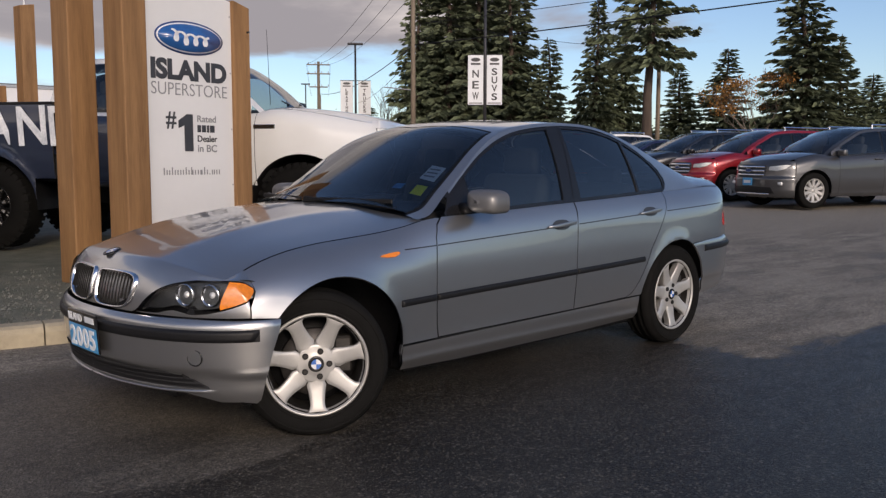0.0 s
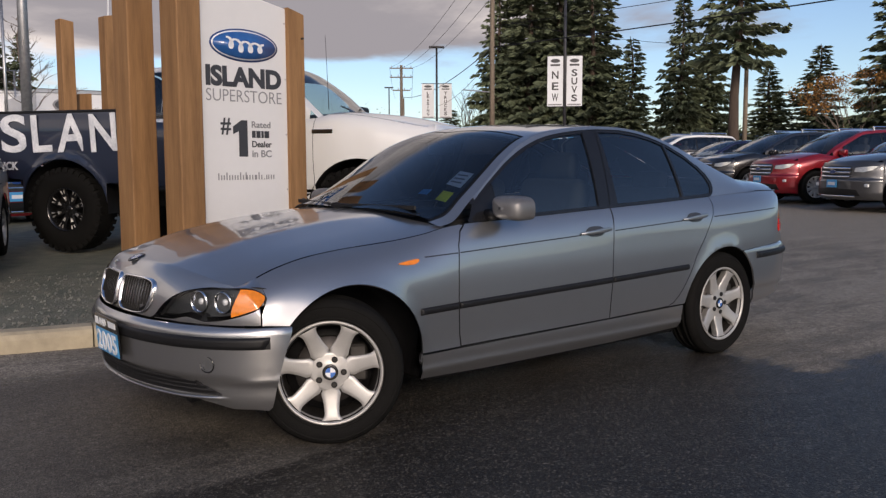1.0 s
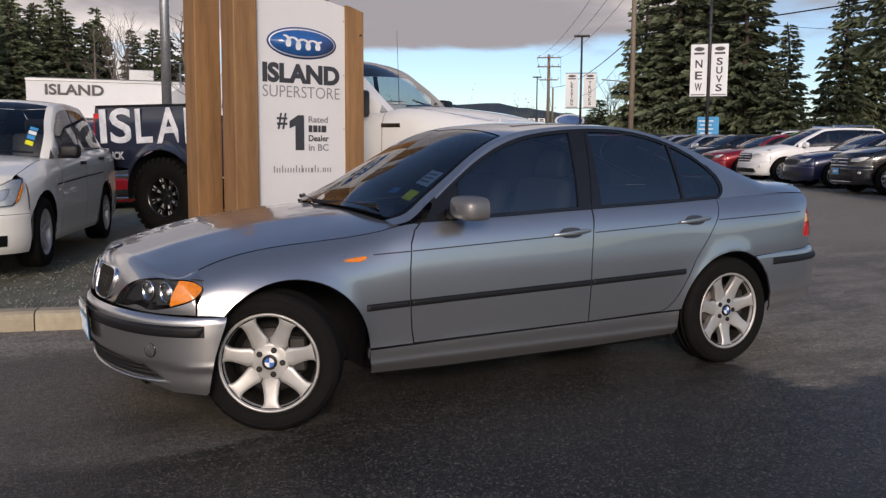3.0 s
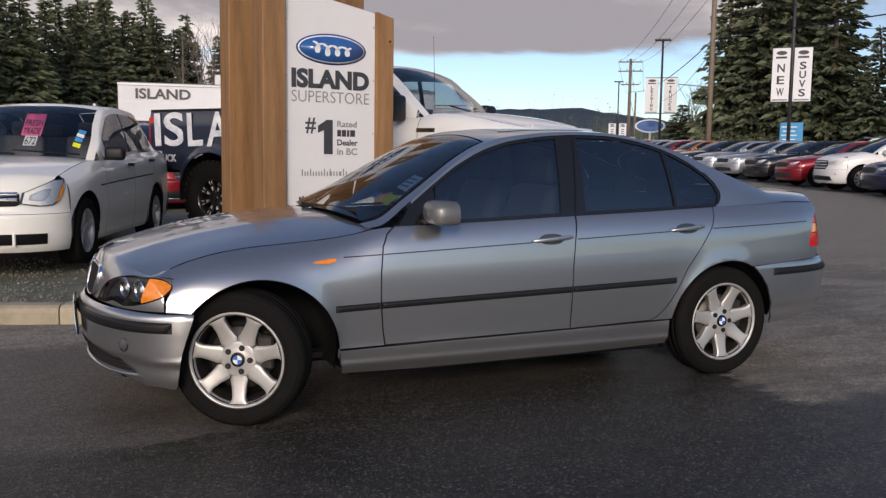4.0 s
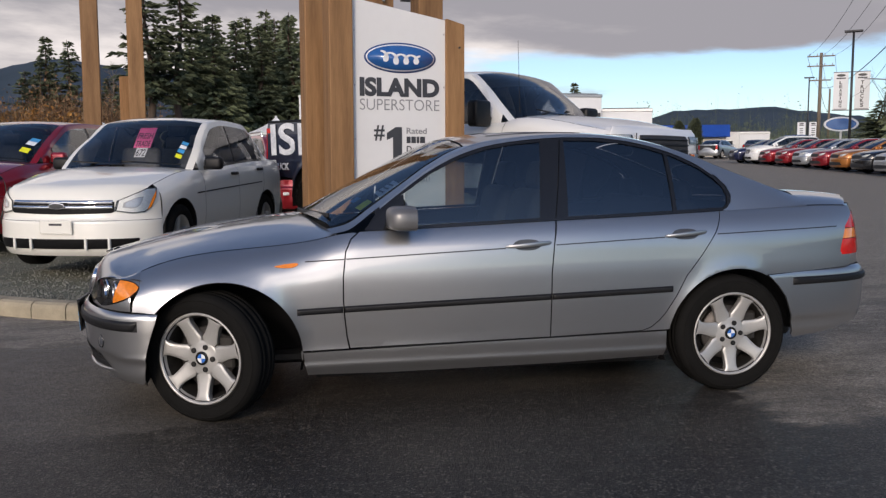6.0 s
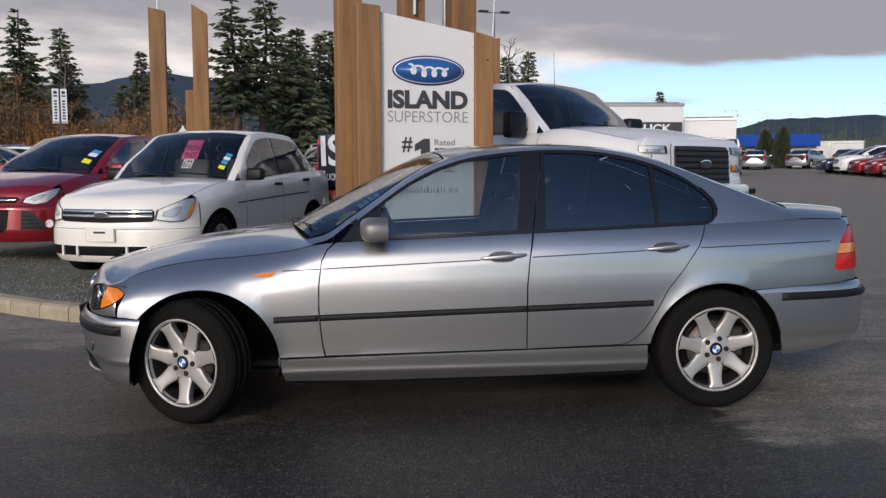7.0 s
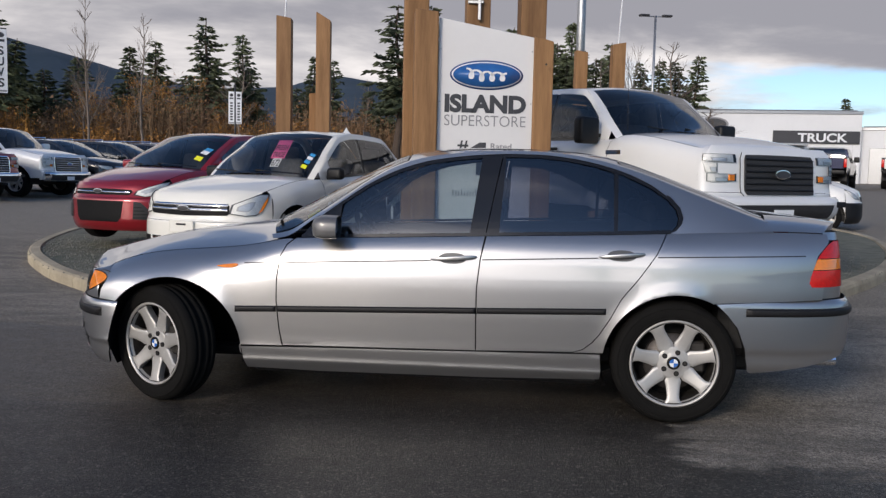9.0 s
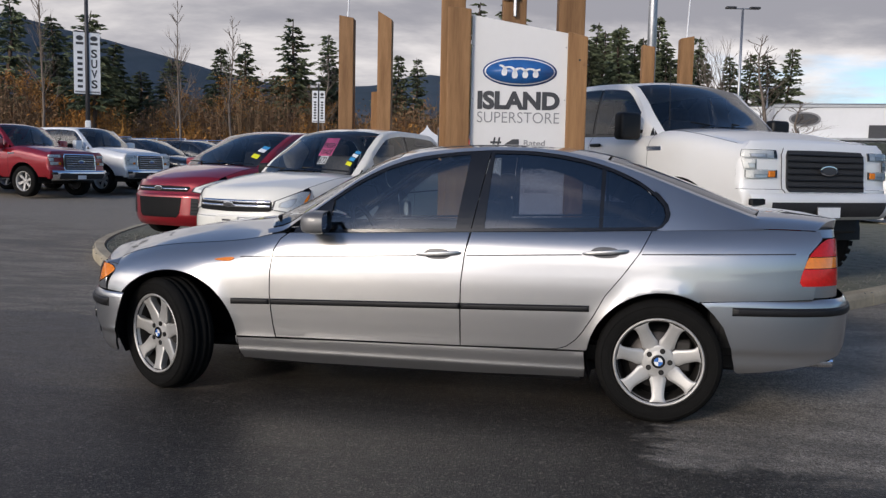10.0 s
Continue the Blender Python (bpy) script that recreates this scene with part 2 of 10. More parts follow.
class Curve:
    """A smooth curve through (x, value...) points, with no overshoot."""

    def __init__(self, *pts):
        p = np.array(pts, float)
        self.x, self.y = p[:, 0], p[:, 1:]
        h = np.diff(self.x)[:, None]
        d = np.diff(self.y, axis=0) / h
        m = np.zeros_like(self.y)
        m[0], m[-1] = d[0], d[-1]
        for i in range(1, len(p) - 1):
            same = d[i - 1] * d[i] > 0
            w1, w2 = 2 * h[i] + h[i - 1], h[i] + 2 * h[i - 1]
            with np.errstate(divide="ignore", invalid="ignore"):
                hm = (w1 + w2) / (w1 / d[i - 1] + w2 / d[i])
            m[i] = np.where(same, hm, 0)
        self.m = m

    def __call__(self, x):
        x = np.asarray(x, float)
        i = np.clip(np.searchsorted(self.x, x) - 1, 0, len(self.x) - 2)
        h = (self.x[i + 1] - self.x[i])[..., None]
        t = ((x - self.x[i])[..., None]) / h
        lo, hi = t < 0, t > 1
        tc = np.clip(t, 0, 1)
        a = (2 * tc**3 - 3 * tc**2 + 1) * self.y[i] + (tc**3 - 2 * tc**2 + tc) * h * self.m[i] \
            + (-2 * tc**3 + 3 * tc**2) * self.y[i + 1] + (tc**3 - tc**2) * h * self.m[i + 1]
        a = np.where(lo, self.y[i] + t * h * self.m[i], np.where(hi, self.y[i + 1] + (t - 1) * h * self.m[i + 1], a))
        return a[..., 0] if self.y.shape[1] == 1 else a


def dense(poly, step):
    out = []
    n = len(poly)
    for i in range(n):
        a, b = np.array(poly[i], float), np.array(poly[(i + 1) % n], float)
        k = max(1, int(math.ceil(np.linalg.norm(b - a) / step)))
        out += [a + (b - a) * j / k for j in range(k)]
    return np.array(out)


def inset(p, d):
    """Draws a closed outline in by d."""
    q = np.roll(p, -1, 0) - np.roll(p, 1, 0)
    nrm = np.stack([-q[:, 1], q[:, 0]], 1)
    nrm /= np.maximum(np.linalg.norm(nrm, axis=1), 1e-9)[:, None]
    area = np.sum(p[:, 0] * np.roll(p[:, 1], -1) - np.roll(p[:, 0], -1) * p[:, 1])
    return p + nrm * d * (1 if area > 0 else -1)


def fill(poly, step):
    """Fills an outline with a fine net: points, triangles and how many points lie on the outline."""
    from mathutils.geometry import delaunay_2d_cdt
    p = np.array(poly, float)
    lo, hi = p.min(0), p.max(0)
    gx, gy = np.meshgrid(np.arange(lo[0], hi[0], step) + step * 0.5, np.arange(lo[1], hi[1], step) + step * 0.5)
    g = np.stack([gx.ravel(), gy.ravel()], 1)
    a, b = p, np.roll(p, -1, 0)
    inside = np.zeros(len(g), bool)
    near = np.full(len(g), 1e9)
    for s, e in zip(a, b):
        cross = (s[1] > g[:, 1]) != (e[1] > g[:, 1])
        with np.errstate(divide="ignore", invalid="ignore"):
            xx = (e[0] - s[0]) * (g[:, 1] - s[1]) / (e[1] - s[1]) + s[0]
        inside ^= cross & (g[:, 0] < xx)
        d = e - s
        t = np.clip(((g - s) @ d) / max(d @ d, 1e-12), 0, 1)
        near = np.minimum(near, np.linalg.norm(g - s - t[:, None] * d, axis=1))
    g = g[inside & (near > step * 0.4)]
    pts = np.concatenate([p, g])
    n = len(p)
    vs, _, fs, *_ = delaunay_2d_cdt([Vector(v) for v in pts], [(i, (i + 1) % n) for i in range(n)], [], 1, 1e-6)
    return np.array([tuple(v) for v in vs]), [tuple(f) for f in fs], n


def patch(poly, func, step=0.03, gap=0.0032, flange=0.012, hint=(0, -1, 0)):
    """A panel: an outline in a surface's own (u, v), set back by a gap, with its edge turned in. Vertices, faces, normals."""
    p = inset(dense(poly, step), gap)
    q, fs, n = fill(p, step)
    e = 1e-3
    pos = func(q[:, 0], q[:, 1])
    du = func(q[:, 0] + e, q[:, 1]) - func(q[:, 0] - e, q[:, 1])
    dv = func(q[:, 0], q[:, 1] + e) - func(q[:, 0], q[:, 1] - e)
    nr = np.cross(du, dv)
    nr /= np.maximum(np.linalg.norm(nr, axis=1), 1e-12)[:, None]
    if np.sum(nr @ np.array(hint, float)) < 0:
        nr = -nr
    fs = [list(f) for f in fs]
    out = []
    for f in fs:
        fn = np.cross(pos[f[1]] - pos[f[0]], pos[f[2]] - pos[f[0]])
        out.append(f if fn @ nr[f[0]] >= 0 else f[::-1])
    vs, ns = list(pos), list(nr)
    if flange:
        k = len(vs)
        c = pos[:n].mean(0)
        for i in range(n):
            side = pos[i] - c
            side -= nr[i] * (side @ nr[i])
            side /= max(np.linalg.norm(side), 1e-9)
            vs += [pos[i], pos[i] - nr[i] * flange]
            ns += [side * 0.8 + nr[i] * 0.6, side]
        for i in range(n):
            j = (i + 1) % n
            out.append([k + 2 * i, k + 2 * i + 1, k + 2 * j + 1, k + 2 * j])
    return np.array(vs), out, np.array(ns)


FLANGE = 4


def flip(data):
    vs, fs, ns = data
    s = np.array([1, -1, 1.0])
    return vs * s, [list(f)[::-1] for f in fs], ns * s


def panel(name, data, mat, parent, label="", smooth=True):
    me = mesh_of(name, data[0], data[1], mat, smooth, data[2])
    if any(len(f) == FLANGE for f in data[1]) and any(len(f) == 3 for f in data[1]):
        # the turned-in edge is coloured dark, for the shade inside the joint
        me.materials.append(M["seam"])
        me.polygons.foreach_set("material_index", [1 if len(f) == FLANGE else 0 for f in data[1]])
    return hang(name, me, parent, label)


def text_mesh(body, size, depth=0.002, bold=0.0, align="LEFT", width=None):
    """Letters of the built-in font as a mesh in the xy plane."""
    cu = bpy.data.curves.new("letters", "FONT")
    cu.body, cu.size, cu.extrude, cu.offset, cu.align_x = body, size, depth, bold, align
    cu.resolution_u = 4
    ob = bpy.data.objects.new("letters", cu)
    scene.collection.objects.link(ob)
    me = bpy.data.meshes.new_from_object(ob)
    bpy.data.objects.remove(ob)
    bpy.data.curves.remove(cu)
    if width:
        xs = [v.co.x for v in me.vertices]
        w = max(xs) - min(xs)
        lo = min(xs)
        for v in me.vertices:
            v.co.x = (v.co.x - lo) * width / w
    return me


def lettering(name, body, mat, parent, m, size, width=None, bold=0.0, depth=0.0015):
    me = text_mesh(body, size, depth, bold, "LEFT", width)
    me.materials.clear()
    me.materials.append(mat)
    return hang(name, me, parent, "", m)


def ground_z(x, y):
    """The lot rises a little away from the middle."""
    r = math.hypot(x, y)
    return 0.0054 * max(-4, min(4, x)) + 0.021 * max(0.0, min(r, 120.0) - 6.0)


# ---- the grey saloon ----
# Its own frame: forward is -x, its near side -y, wheels on z = 0.
NEAR = -1.0


class Shell:
    """The surfaces of a car body, from a few curves along it."""

    def __init__(self, width, belt, arches, rows, rail, top, hood):
        self.width, self.belt, self.arches, self.rows, self.rail, self.top, self.hood = width, belt, arches, rows, rail, top, hood

    def side(self, x, z):
        """Lower body: the near side as y over (x, z)."""
        x, z = np.asarray(x, float), np.asarray(z, float)
        w = self.width(x)
        b = self.belt(x)
        yb, zb = b[..., 0], b[..., 1]
        low = self.rows(z)
        # rounds over into the belt or the wing's top edge
        t = np.clip((z - (zb - 0.30)) / 0.30, 0, 1.3)
        over = (w - yb) * (0.22 * t**2 + 0.78 * t**5)
        # the wheel openings flare out towards their lips
        lip = np.zeros_like(w - low)
        for cx, cz, r in self.arches or ():
            d = np.sqrt((x - cx) ** 2 + (z - cz) ** 2) - r
            lip = np.maximum(lip, 0.009 * np.clip((1.56 - x) / 0.10, 0, 1) * np.clip(1 - d / 0.085, 0, 1) ** 2 * np.clip((z - 0.30) / 0.12, 0, 1))
        return np.stack([x, NEAR * (w - low - over + lip), z], -1)

    def upper(self, x, v):
        """Cabin: v 0 belt, 1 roof rail, 2 centre line."""
        x, v = np.asarray(x, float), np.asarray(v, float)
        b, r, zc = self.belt(x), self.rail(x), self.top(x)
        yb, zb, yr, zr = b[..., 0], b[..., 1], r[..., 0], r[..., 1]
        u = np.clip(v, -0.2, 1)
        ys = yb + (yr - yb) * u + 0.016 * 4 * u * (1 - u) * np.clip((zr - zb) / 0.4, 0, 1)
        zs = zb + (zr - zb) * u
        w = np.clip(v - 1, 0, 1.2)
        yt = yr * (1 - w)
        zt = zr + (zc - zr) * (1 - np.abs(1 - w) ** 2.2)
        over = v > 1
        return np.stack([x, NEAR * np.where(over, yt, ys), np.where(over, zt, zs)], -1)


S_WIDTH = Curve((-2.0, 0.60), (-1.85, 0.772), (-1.72, 0.822), (-1.62, 0.842), (-1.50, 0.852), (-1.33, 0.855), (-1.10, 0.848), (-0.90, 0.838),
                (-0.6, 0.834), (0, 0.838), (0.5, 0.84), (1.0, 0.838), (1.38, 0.846), (1.65, 0.838), (1.9, 0.815), (2.1, 0.765), (2.22, 0.70), (2.32, 0.60))
S_BELT = Curve((-2.0, 0.60, 0.64), (-1.80, 0.69, 0.69), (-1.73, 0.700, 0.712), (-1.606, 0.705, 0.762), (-1.454, 0.705, 0.800), (-1.30, 0.705, 0.820), (-1.15, 0.71, 0.832),
               (-1.0, 0.72, 0.845), (-0.85, 0.735, 0.866), (-0.73, 0.750, 0.893), (-0.63, 0.764, 0.905), (-0.387, 0.772, 0.912),
               (0.392, 0.778, 0.940), (0.933, 0.765, 0.957), (1.327, 0.748, 0.972), (1.6, 0.735, 0.982), (1.9, 0.715, 0.990), (2.1, 0.69, 0.985), (2.22, 0.66, 0.975), (2.32, 0.60, 0.965))
S_ROWS = Curve((0.15, 0.095), (0.19, 0.074), (0.215, 0.056), (0.230, 0.043), (0.242, 0.0375), (0.254, 0.0375), (0.27, 0.035), (0.300, 0.0275), (0.322, 0.0235), (0.334, 0.0235), (0.352, 0.0215), (0.375, 0.0195), (0.45, 0.011), (0.55, 0.002), (0.66, 0.0), (0.78, 0.004), (1.1, 0.004))
S_RAIL = Curve((-0.80, 0.742, 0.890), (-0.70, 0.738, 0.905), (-0.553, 0.705, 1.000), (-0.402, 0.672, 1.108), (-0.252, 0.638, 1.215), (-0.103, 0.610, 1.296), (0.047, 0.592, 1.343),
               (0.2, 0.583, 1.366), (0.35, 0.578, 1.380), (0.5, 0.576, 1.386), (0.65, 0.575, 1.384), (0.8, 0.574, 1.371), (0.95, 0.573, 1.345),
               (1.1, 0.575, 1.307), (1.25, 0.582, 1.258), (1.4, 0.592, 1.200), (1.55, 0.605, 1.142), (1.7, 0.622, 1.085), (1.85, 0.640, 1.034), (1.96, 0.655, 1.012), (2.05, 0.66, 1.006))
S_TOP = Curve((-0.95, 0.945), (-0.90, 0.968), (-0.75, 1.052), (-0.55, 1.158), (-0.35, 1.262), (-0.2, 1.334), (-0.1, 1.372), (0.0, 1.393), (0.2, 1.409), (0.35, 1.413), (0.6, 1.411), (0.85, 1.398),
              (1.02, 1.376), (1.15, 1.343), (1.3, 1.293), (1.5, 1.222), (1.7, 1.146), (1.9, 1.068), (1.96, 1.060), (2.05, 1.056))
S_HOOD = Curve((-2.06, 0.732), (-2.02, 0.746), (-1.93, 0.775), (-1.824, 0.804), (-1.684, 0.841), (-1.51, 0.880), (-1.335, 0.910), (-1.16, 0.934), (-0.988, 0.953), (-0.86, 0.962), (-0.6, 0.97))
SHELL = Shell(S_WIDTH, S_BELT, ((-1.308, 0.300, 0.382), (1.372, 0.300, 0.369)), S_ROWS, S_RAIL, S_TOP, S_HOOD)

NOSE_B = 0.548          # top of the front bumper


def arch(cx, cz, rx, rz, a0, a1, n=22):
    return [(cx + rx * math.cos(radians(a0 + (a1 - a0) * i / n)), cz + rz * math.sin(radians(a0 + (a1 - a0) * i / n))) for i in range(n + 1)]


HL_TOP = Curve((25, 0.562), (27, 0.590), (30, 0.625), (34, 0.657), (39, 0.679), (46, 0.692), (55, 0.698), (65, 0.699), (72, 0.694), (77, 0.683), (80.5, 0.666))
HL_BOT = Curve((25, 0.560), (29, 0.561), (34, 0.564), (38, 0.575), (41, 0.581), (44.5, 0.575), (49, 0.567), (54, 0.571), (61, 0.583), (68, 0.600), (74, 0.618), (78, 0.637), (80.5, 0.655))


def nose_x(y):
    return -1.62 - 0.40 * np.sqrt(np.clip(1 - (np.asarray(y, float) / 0.845) ** 2, 0, 1))


def nose_face(th, z):
    """The upright front, over the angle from the middle and the height."""
    th, z = np.asarray(th, float), np.asarray(z, float)
    x, y = -1.62 - 0.40 * np.cos(th), 0.845 * np.sin(th)
    nx, ny = -np.cos(th) / 0.40, np.sin(th) / 0.845
    ln = np.sqrt(nx * nx + ny * ny)
    k = np.clip((z - NOSE_B) / 0.205, -0.2, 0.985)
    ins = 0.10 * (1 - np.sqrt(1 - k * k)) * (1 - 0.25 * np.sin(th) ** 2) + 0.10 * np.clip(NOSE_B + 0.02 - z, 0, 1)
    # towards its end the face runs flush into the wing
    k = np.clip((np.abs(np.sin(th)) - 0.86) / 0.12, 0, 1)
    y = y - ny / ln * ins
    wing = np.abs(SHELL.side(np.full_like(z + th, -1.69), z + 0 * th)[..., 1]) + 0.002
    y = np.where(y > 0, y - k * np.maximum(y - wing, 0), y)
    return np.stack([x - nx / ln * ins, NEAR * y, z], -1)


def front_bumper_face(th, z):
    th, z = np.asarray(th, float), np.asarray(z, float)
    x, y = -1.60 - 0.47 * np.cos(th), 0.853 * np.sin(th)
    nx, ny = -np.cos(th) / 0.47, np.sin(th) / 0.853
    ln = np.sqrt(nx * nx + ny * ny)
    ins = BUMPER_ROWS(z) * (1 - 0.35 * np.sin(th) ** 4)
    # a crease that grows towards the wheel arch
    ins = ins - 0.011 * np.clip((th - 0.98) / 0.25, 0, 1) * np.exp(-((z - 0.318) / 0.017) ** 2)
    return np.stack([x - nx / ln * ins, NEAR * (y - ny / ln * ins), z], -1)


BUMPER_ROWS = Curve((0.15, 0.115), (0.19, 0.080), (0.215, 0.060), (0.24, 0.046), (0.262, 0.040), (0.30, 0.034), (0.322, 0.024), (0.338, 0.013), (0.36, 0.009), (0.42, 0.004), (0.47, 0.0),
                    (0.515, 0.001), (0.535, 0.010), (0.545, 0.024), (0.56, 0.06))


def both(name, data, mat, parent, label="", smooth=True):
    """A panel and its mirror image."""
    a = panel(name, data, mat, parent, label, smooth)
    b = panel(name, flip(data), mat, parent, label, smooth)
    return a, b


def grid_mesh(f, us, vs, closed=False):
    """A net over f(u, v): vertices, quads, normals."""
    U, V = np.meshgrid(us, vs, indexing="ij")
    e = 1e-4
    p = f(U, V)
    n = np.cross(f(U + e, V) - f(U - e, V), f(U, V + e) - f(U, V - e))
    n /= np.maximum(np.linalg.norm(n, axis=-1), 1e-12)[..., None]
    a, b = U.shape
    fs = [(i * b + j, (i + 1) * b + j, (i + 1) * b + j + 1, i * b + j + 1) for i in range(a - 1) for j in range(b - 1)]
    return p.reshape(-1, 3), fs, n.reshape(-1, 3)


def toward(data, hint):
    """Turns a net's faces and normals to the side of hint."""
    vs, fs, ns = data
    if np.sum(ns @ np.array(hint, float)) < 0:
        ns = -ns
    f0 = fs[len(fs) // 2]
    fn = np.cross(vs[f0[1]] - vs[f0[0]], vs[f0[2]] - vs[f0[0]])
    if fn @ ns[f0[0]] < 0:
        fs = [tuple(f)[::-1] for f in fs]
    return vs, fs, ns


def hood_surface(eta, w):
    """The bonnet: eta across (-1 to 1), w 0 to 1 over the front edge, 1 to 2 back to the screen."""
    eta, w = np.asarray(eta, float), np.asarray(w, float)
    ph = np.clip(w, 0, 1) * math.pi / 2
    back = np.clip(w - 1, 0, 1.1)
    y = eta * 0.69
    for _ in range(3):
        xf = nose_x(y)
        L = 0.10 * (1 - 0.25 * (y / 0.845) ** 2)
        cowl = -0.735 - 0.16 * (1 - eta ** 2)
        x = xf + L * (1 - np.cos(ph)) + back * (cowl - xf - L)
        y = eta * SHELL.belt(x)[..., 0] * 0.998
    x = xf + L * (1 - np.cos(ph)) + back * (cowl - xf - L)
    th = np.degrees(np.arcsin(np.clip(np.abs(y) / 0.845, 0, 0.999)))
    zb = SHELL.belt(np.maximum(x, -1.80))[..., 1]
    zc = SHELL.hood(x)
    a = np.abs(eta)
    z0 = zb + (zc - zb) * (1 - a ** 2.6)
    # a soft ridge runs back from each grille's outer corner
    z0 = z0 + 0.008 * np.exp(-((a - 0.52) / 0.13) ** 2) * np.clip((x + 2.0) / 0.25, 0, 1) * np.clip((-0.75 - x) / 0.4, 0, 1)
    low = np.where(th > 24.8, HL_TOP(np.clip(th, 25, 80)) + 0.004, NOSE_B + 0.004 + (HL_TOP(25.0) - NOSE_B) * np.clip((th - 23) / 1.8, 0, 1))
    k0 = np.clip((low - NOSE_B) / (z0 - NOSE_B), 0, 0.98)
    ph = np.arcsin(k0) + np.clip(w, 0, 1) * (math.pi / 2 - np.arcsin(k0))
    z = NOSE_B + (z0 - NOSE_B) * np.sin(ph)
    x = np.where(w <= 1, xf + L * (1 - np.cos(ph)), x)
    return np.stack([x, NEAR * -y, z], -1)


def alloy_wheel(parent, x, y, z, turn, side, spin):
    """A seven-spoke wheel with its tyre, brake disc and cap. The wheel's outer face looks along -y."""
    hub = thing_part("wheel", parent, pose(x, y, z, 0, 0, turn + (0 if side < 0 else 180)))
    R = 0.316
    prof = [(0.205, 0.085), (0.222, 0.092), (0.245, 0.098), (0.275, 0.102), (0.296, 0.094), (0.308, 0.082), (0.3145, 0.068)]
    groove = [(R, 0.058), (R, 0.048), (R - 0.008, 0.046), (R - 0.008, 0.040), (R, 0.038), (R, 0.012), (R - 0.008, 0.010), (R - 0.008, 0.002)]
    half = prof + groove
    full = [(r, -o) for r, o in half] + [(r, o) for r, o in reversed(half)]
    vs, fs = lathe(full, 72)
    tyre = hang("tyre", mesh_of("tyre", vs, fs, M["rubber"]), hub, "black road tyre, damp and dusty")
    for rr, oo in ((0.236, -0.098), (0.286, -0.1005)):
        vs, fs = lathe([(rr - 0.004, oo), (rr, oo - 0.0035), (rr + 0.004, oo)], 72)
        hang("sidewall_rib", mesh_of("sidewall_rib", vs, fs, M["rubber"]), tyre)
    vs, fs = lathe([(0.222, -0.086), (0.226, -0.094), (0.219, -0.098), (0.213, -0.092), (0.207, -0.080), (0.203, -0.066)], 72)
    hang("rim", mesh_of("rim", vs, fs, M["alloy"]), hub)
    vs, fs = lathe([(0.203, -0.066), (0.195, -0.02), (0.190, 0.03), (0.205, 0.08), (0.222, 0.086)], 72)
    hang("rim_barrel", mesh_of("rim_barrel", vs, fs, M["dark_metal"]), hub, "dirty dark wheel barrel")
    # spokes: dished, spreading into the rim
    st = [(0.060, 0.028, -0.0665), (0.078, 0.0350, -0.067), (0.090, 0.0400, -0.067), (0.096, 0.0420, -0.0675), (0.106, 0.0395, -0.0685), (0.120, 0.0365, -0.071), (0.135, 0.0342, -0.074), (0.152, 0.0325, -0.077), (0.168, 0.0315, -0.081),
          (0.182, 0.0318, -0.0845), (0.192, 0.0350, -0.0865), (0.199, 0.0395, -0.0875), (0.205, 0.0500, -0.0875)]
    front = ((-1, 0.0045), (-0.95, 0.0012), (-0.55, 0.0), (0, -0.0012), (0.55, 0.0), (0.95, 0.0012), (1, 0.0045))
    for k in range(7):
        a = radians(spin + 360 / 7 * k)
        bmv, bmf = [], []

        def strip_of(cols):
            b, q = len(bmv), len(cols)
            for r, w, o in st:
                for u, d in cols:
                    t = u * w
                    bmv.append((r * math.cos(a) - t * math.sin(a), o + d, r * math.sin(a) + t * math.cos(a)))
            for i in range(len(st) - 1):
                for j in range(q - 1):
                    bmf.append((b + i * q + j, b + i * q + j + 1, b + (i + 1) * q + j + 1, b + (i + 1) * q + j))
        strip_of(front)
        strip_of(((1, 0.0045), (0.97, 0.02), (0.80, 0.045)))
        strip_of(((-0.80, 0.045), (-0.97, 0.02), (-1, 0.0045)))
        hang("spoke", mesh_of("spoke", bmv, bmf, M["alloy"]), hub)
    vs, fs = lathe([(0.0, -0.072), (0.033, -0.072), (0.036, -0.073), (0.040, -0.071), (0.060, -0.0688), (0.074, -0.0678), (0.083, -0.0666), (0.087, -0.062), (0.088, -0.03)], 48)
    hang("hub", mesh_of("hub", vs, fs, M["alloy"]), hub)
    for k in range(5):
        a = radians(spin + 56 + 72 * k)
        c = (0.057 * math.cos(a), -0.070, 0.057 * math.sin(a))
        bm = bmesh.new()
        rod(bm, (c[0], -0.0745, c[2]), (c[0], -0.060, c[2]), 0.0135, n=14)
        well = part("bolt_well", bm, M["black"], hub)
        bm = bmesh.new()
        rod(bm, (c[0], -0.0755, c[2]), (c[0], -0.07, c[2]), 0.0075, n=6)
        part("wheel_bolt", bm, M["dark_metal"], well)
    # centre cap: dark ring round a plain quartered disc
    vs, fs = lathe([(0.0, -0.0765), (0.024, -0.0765), (0.031, -0.079), (0.034, -0.076), (0.034, -0.07)], 40)
    cap = hang("centre_cap", mesh_of("centre_cap", vs, fs, M["gloss_black"]), hub)
    for k in range(4):
        bm = bmesh.new()
        ring = [bm.verts.new((0, -0.0785, 0))] + [bm.verts.new((0.0215 * math.cos(radians(90 * k + 9 * i)), -0.0785, 0.0215 * math.sin(radians(90 * k + 9 * i)))) for i in range(11)]
        bm.faces.new(ring)
        part("cap_quarter", bm, M["badge_blue"] if k % 2 else M["badge_white"], cap)
    vs, fs = lathe([(0.05, -0.028), (0.145, -0.028), (0.147, -0.02), (0.147, 0.0), (0.05, 0.0)], 48)
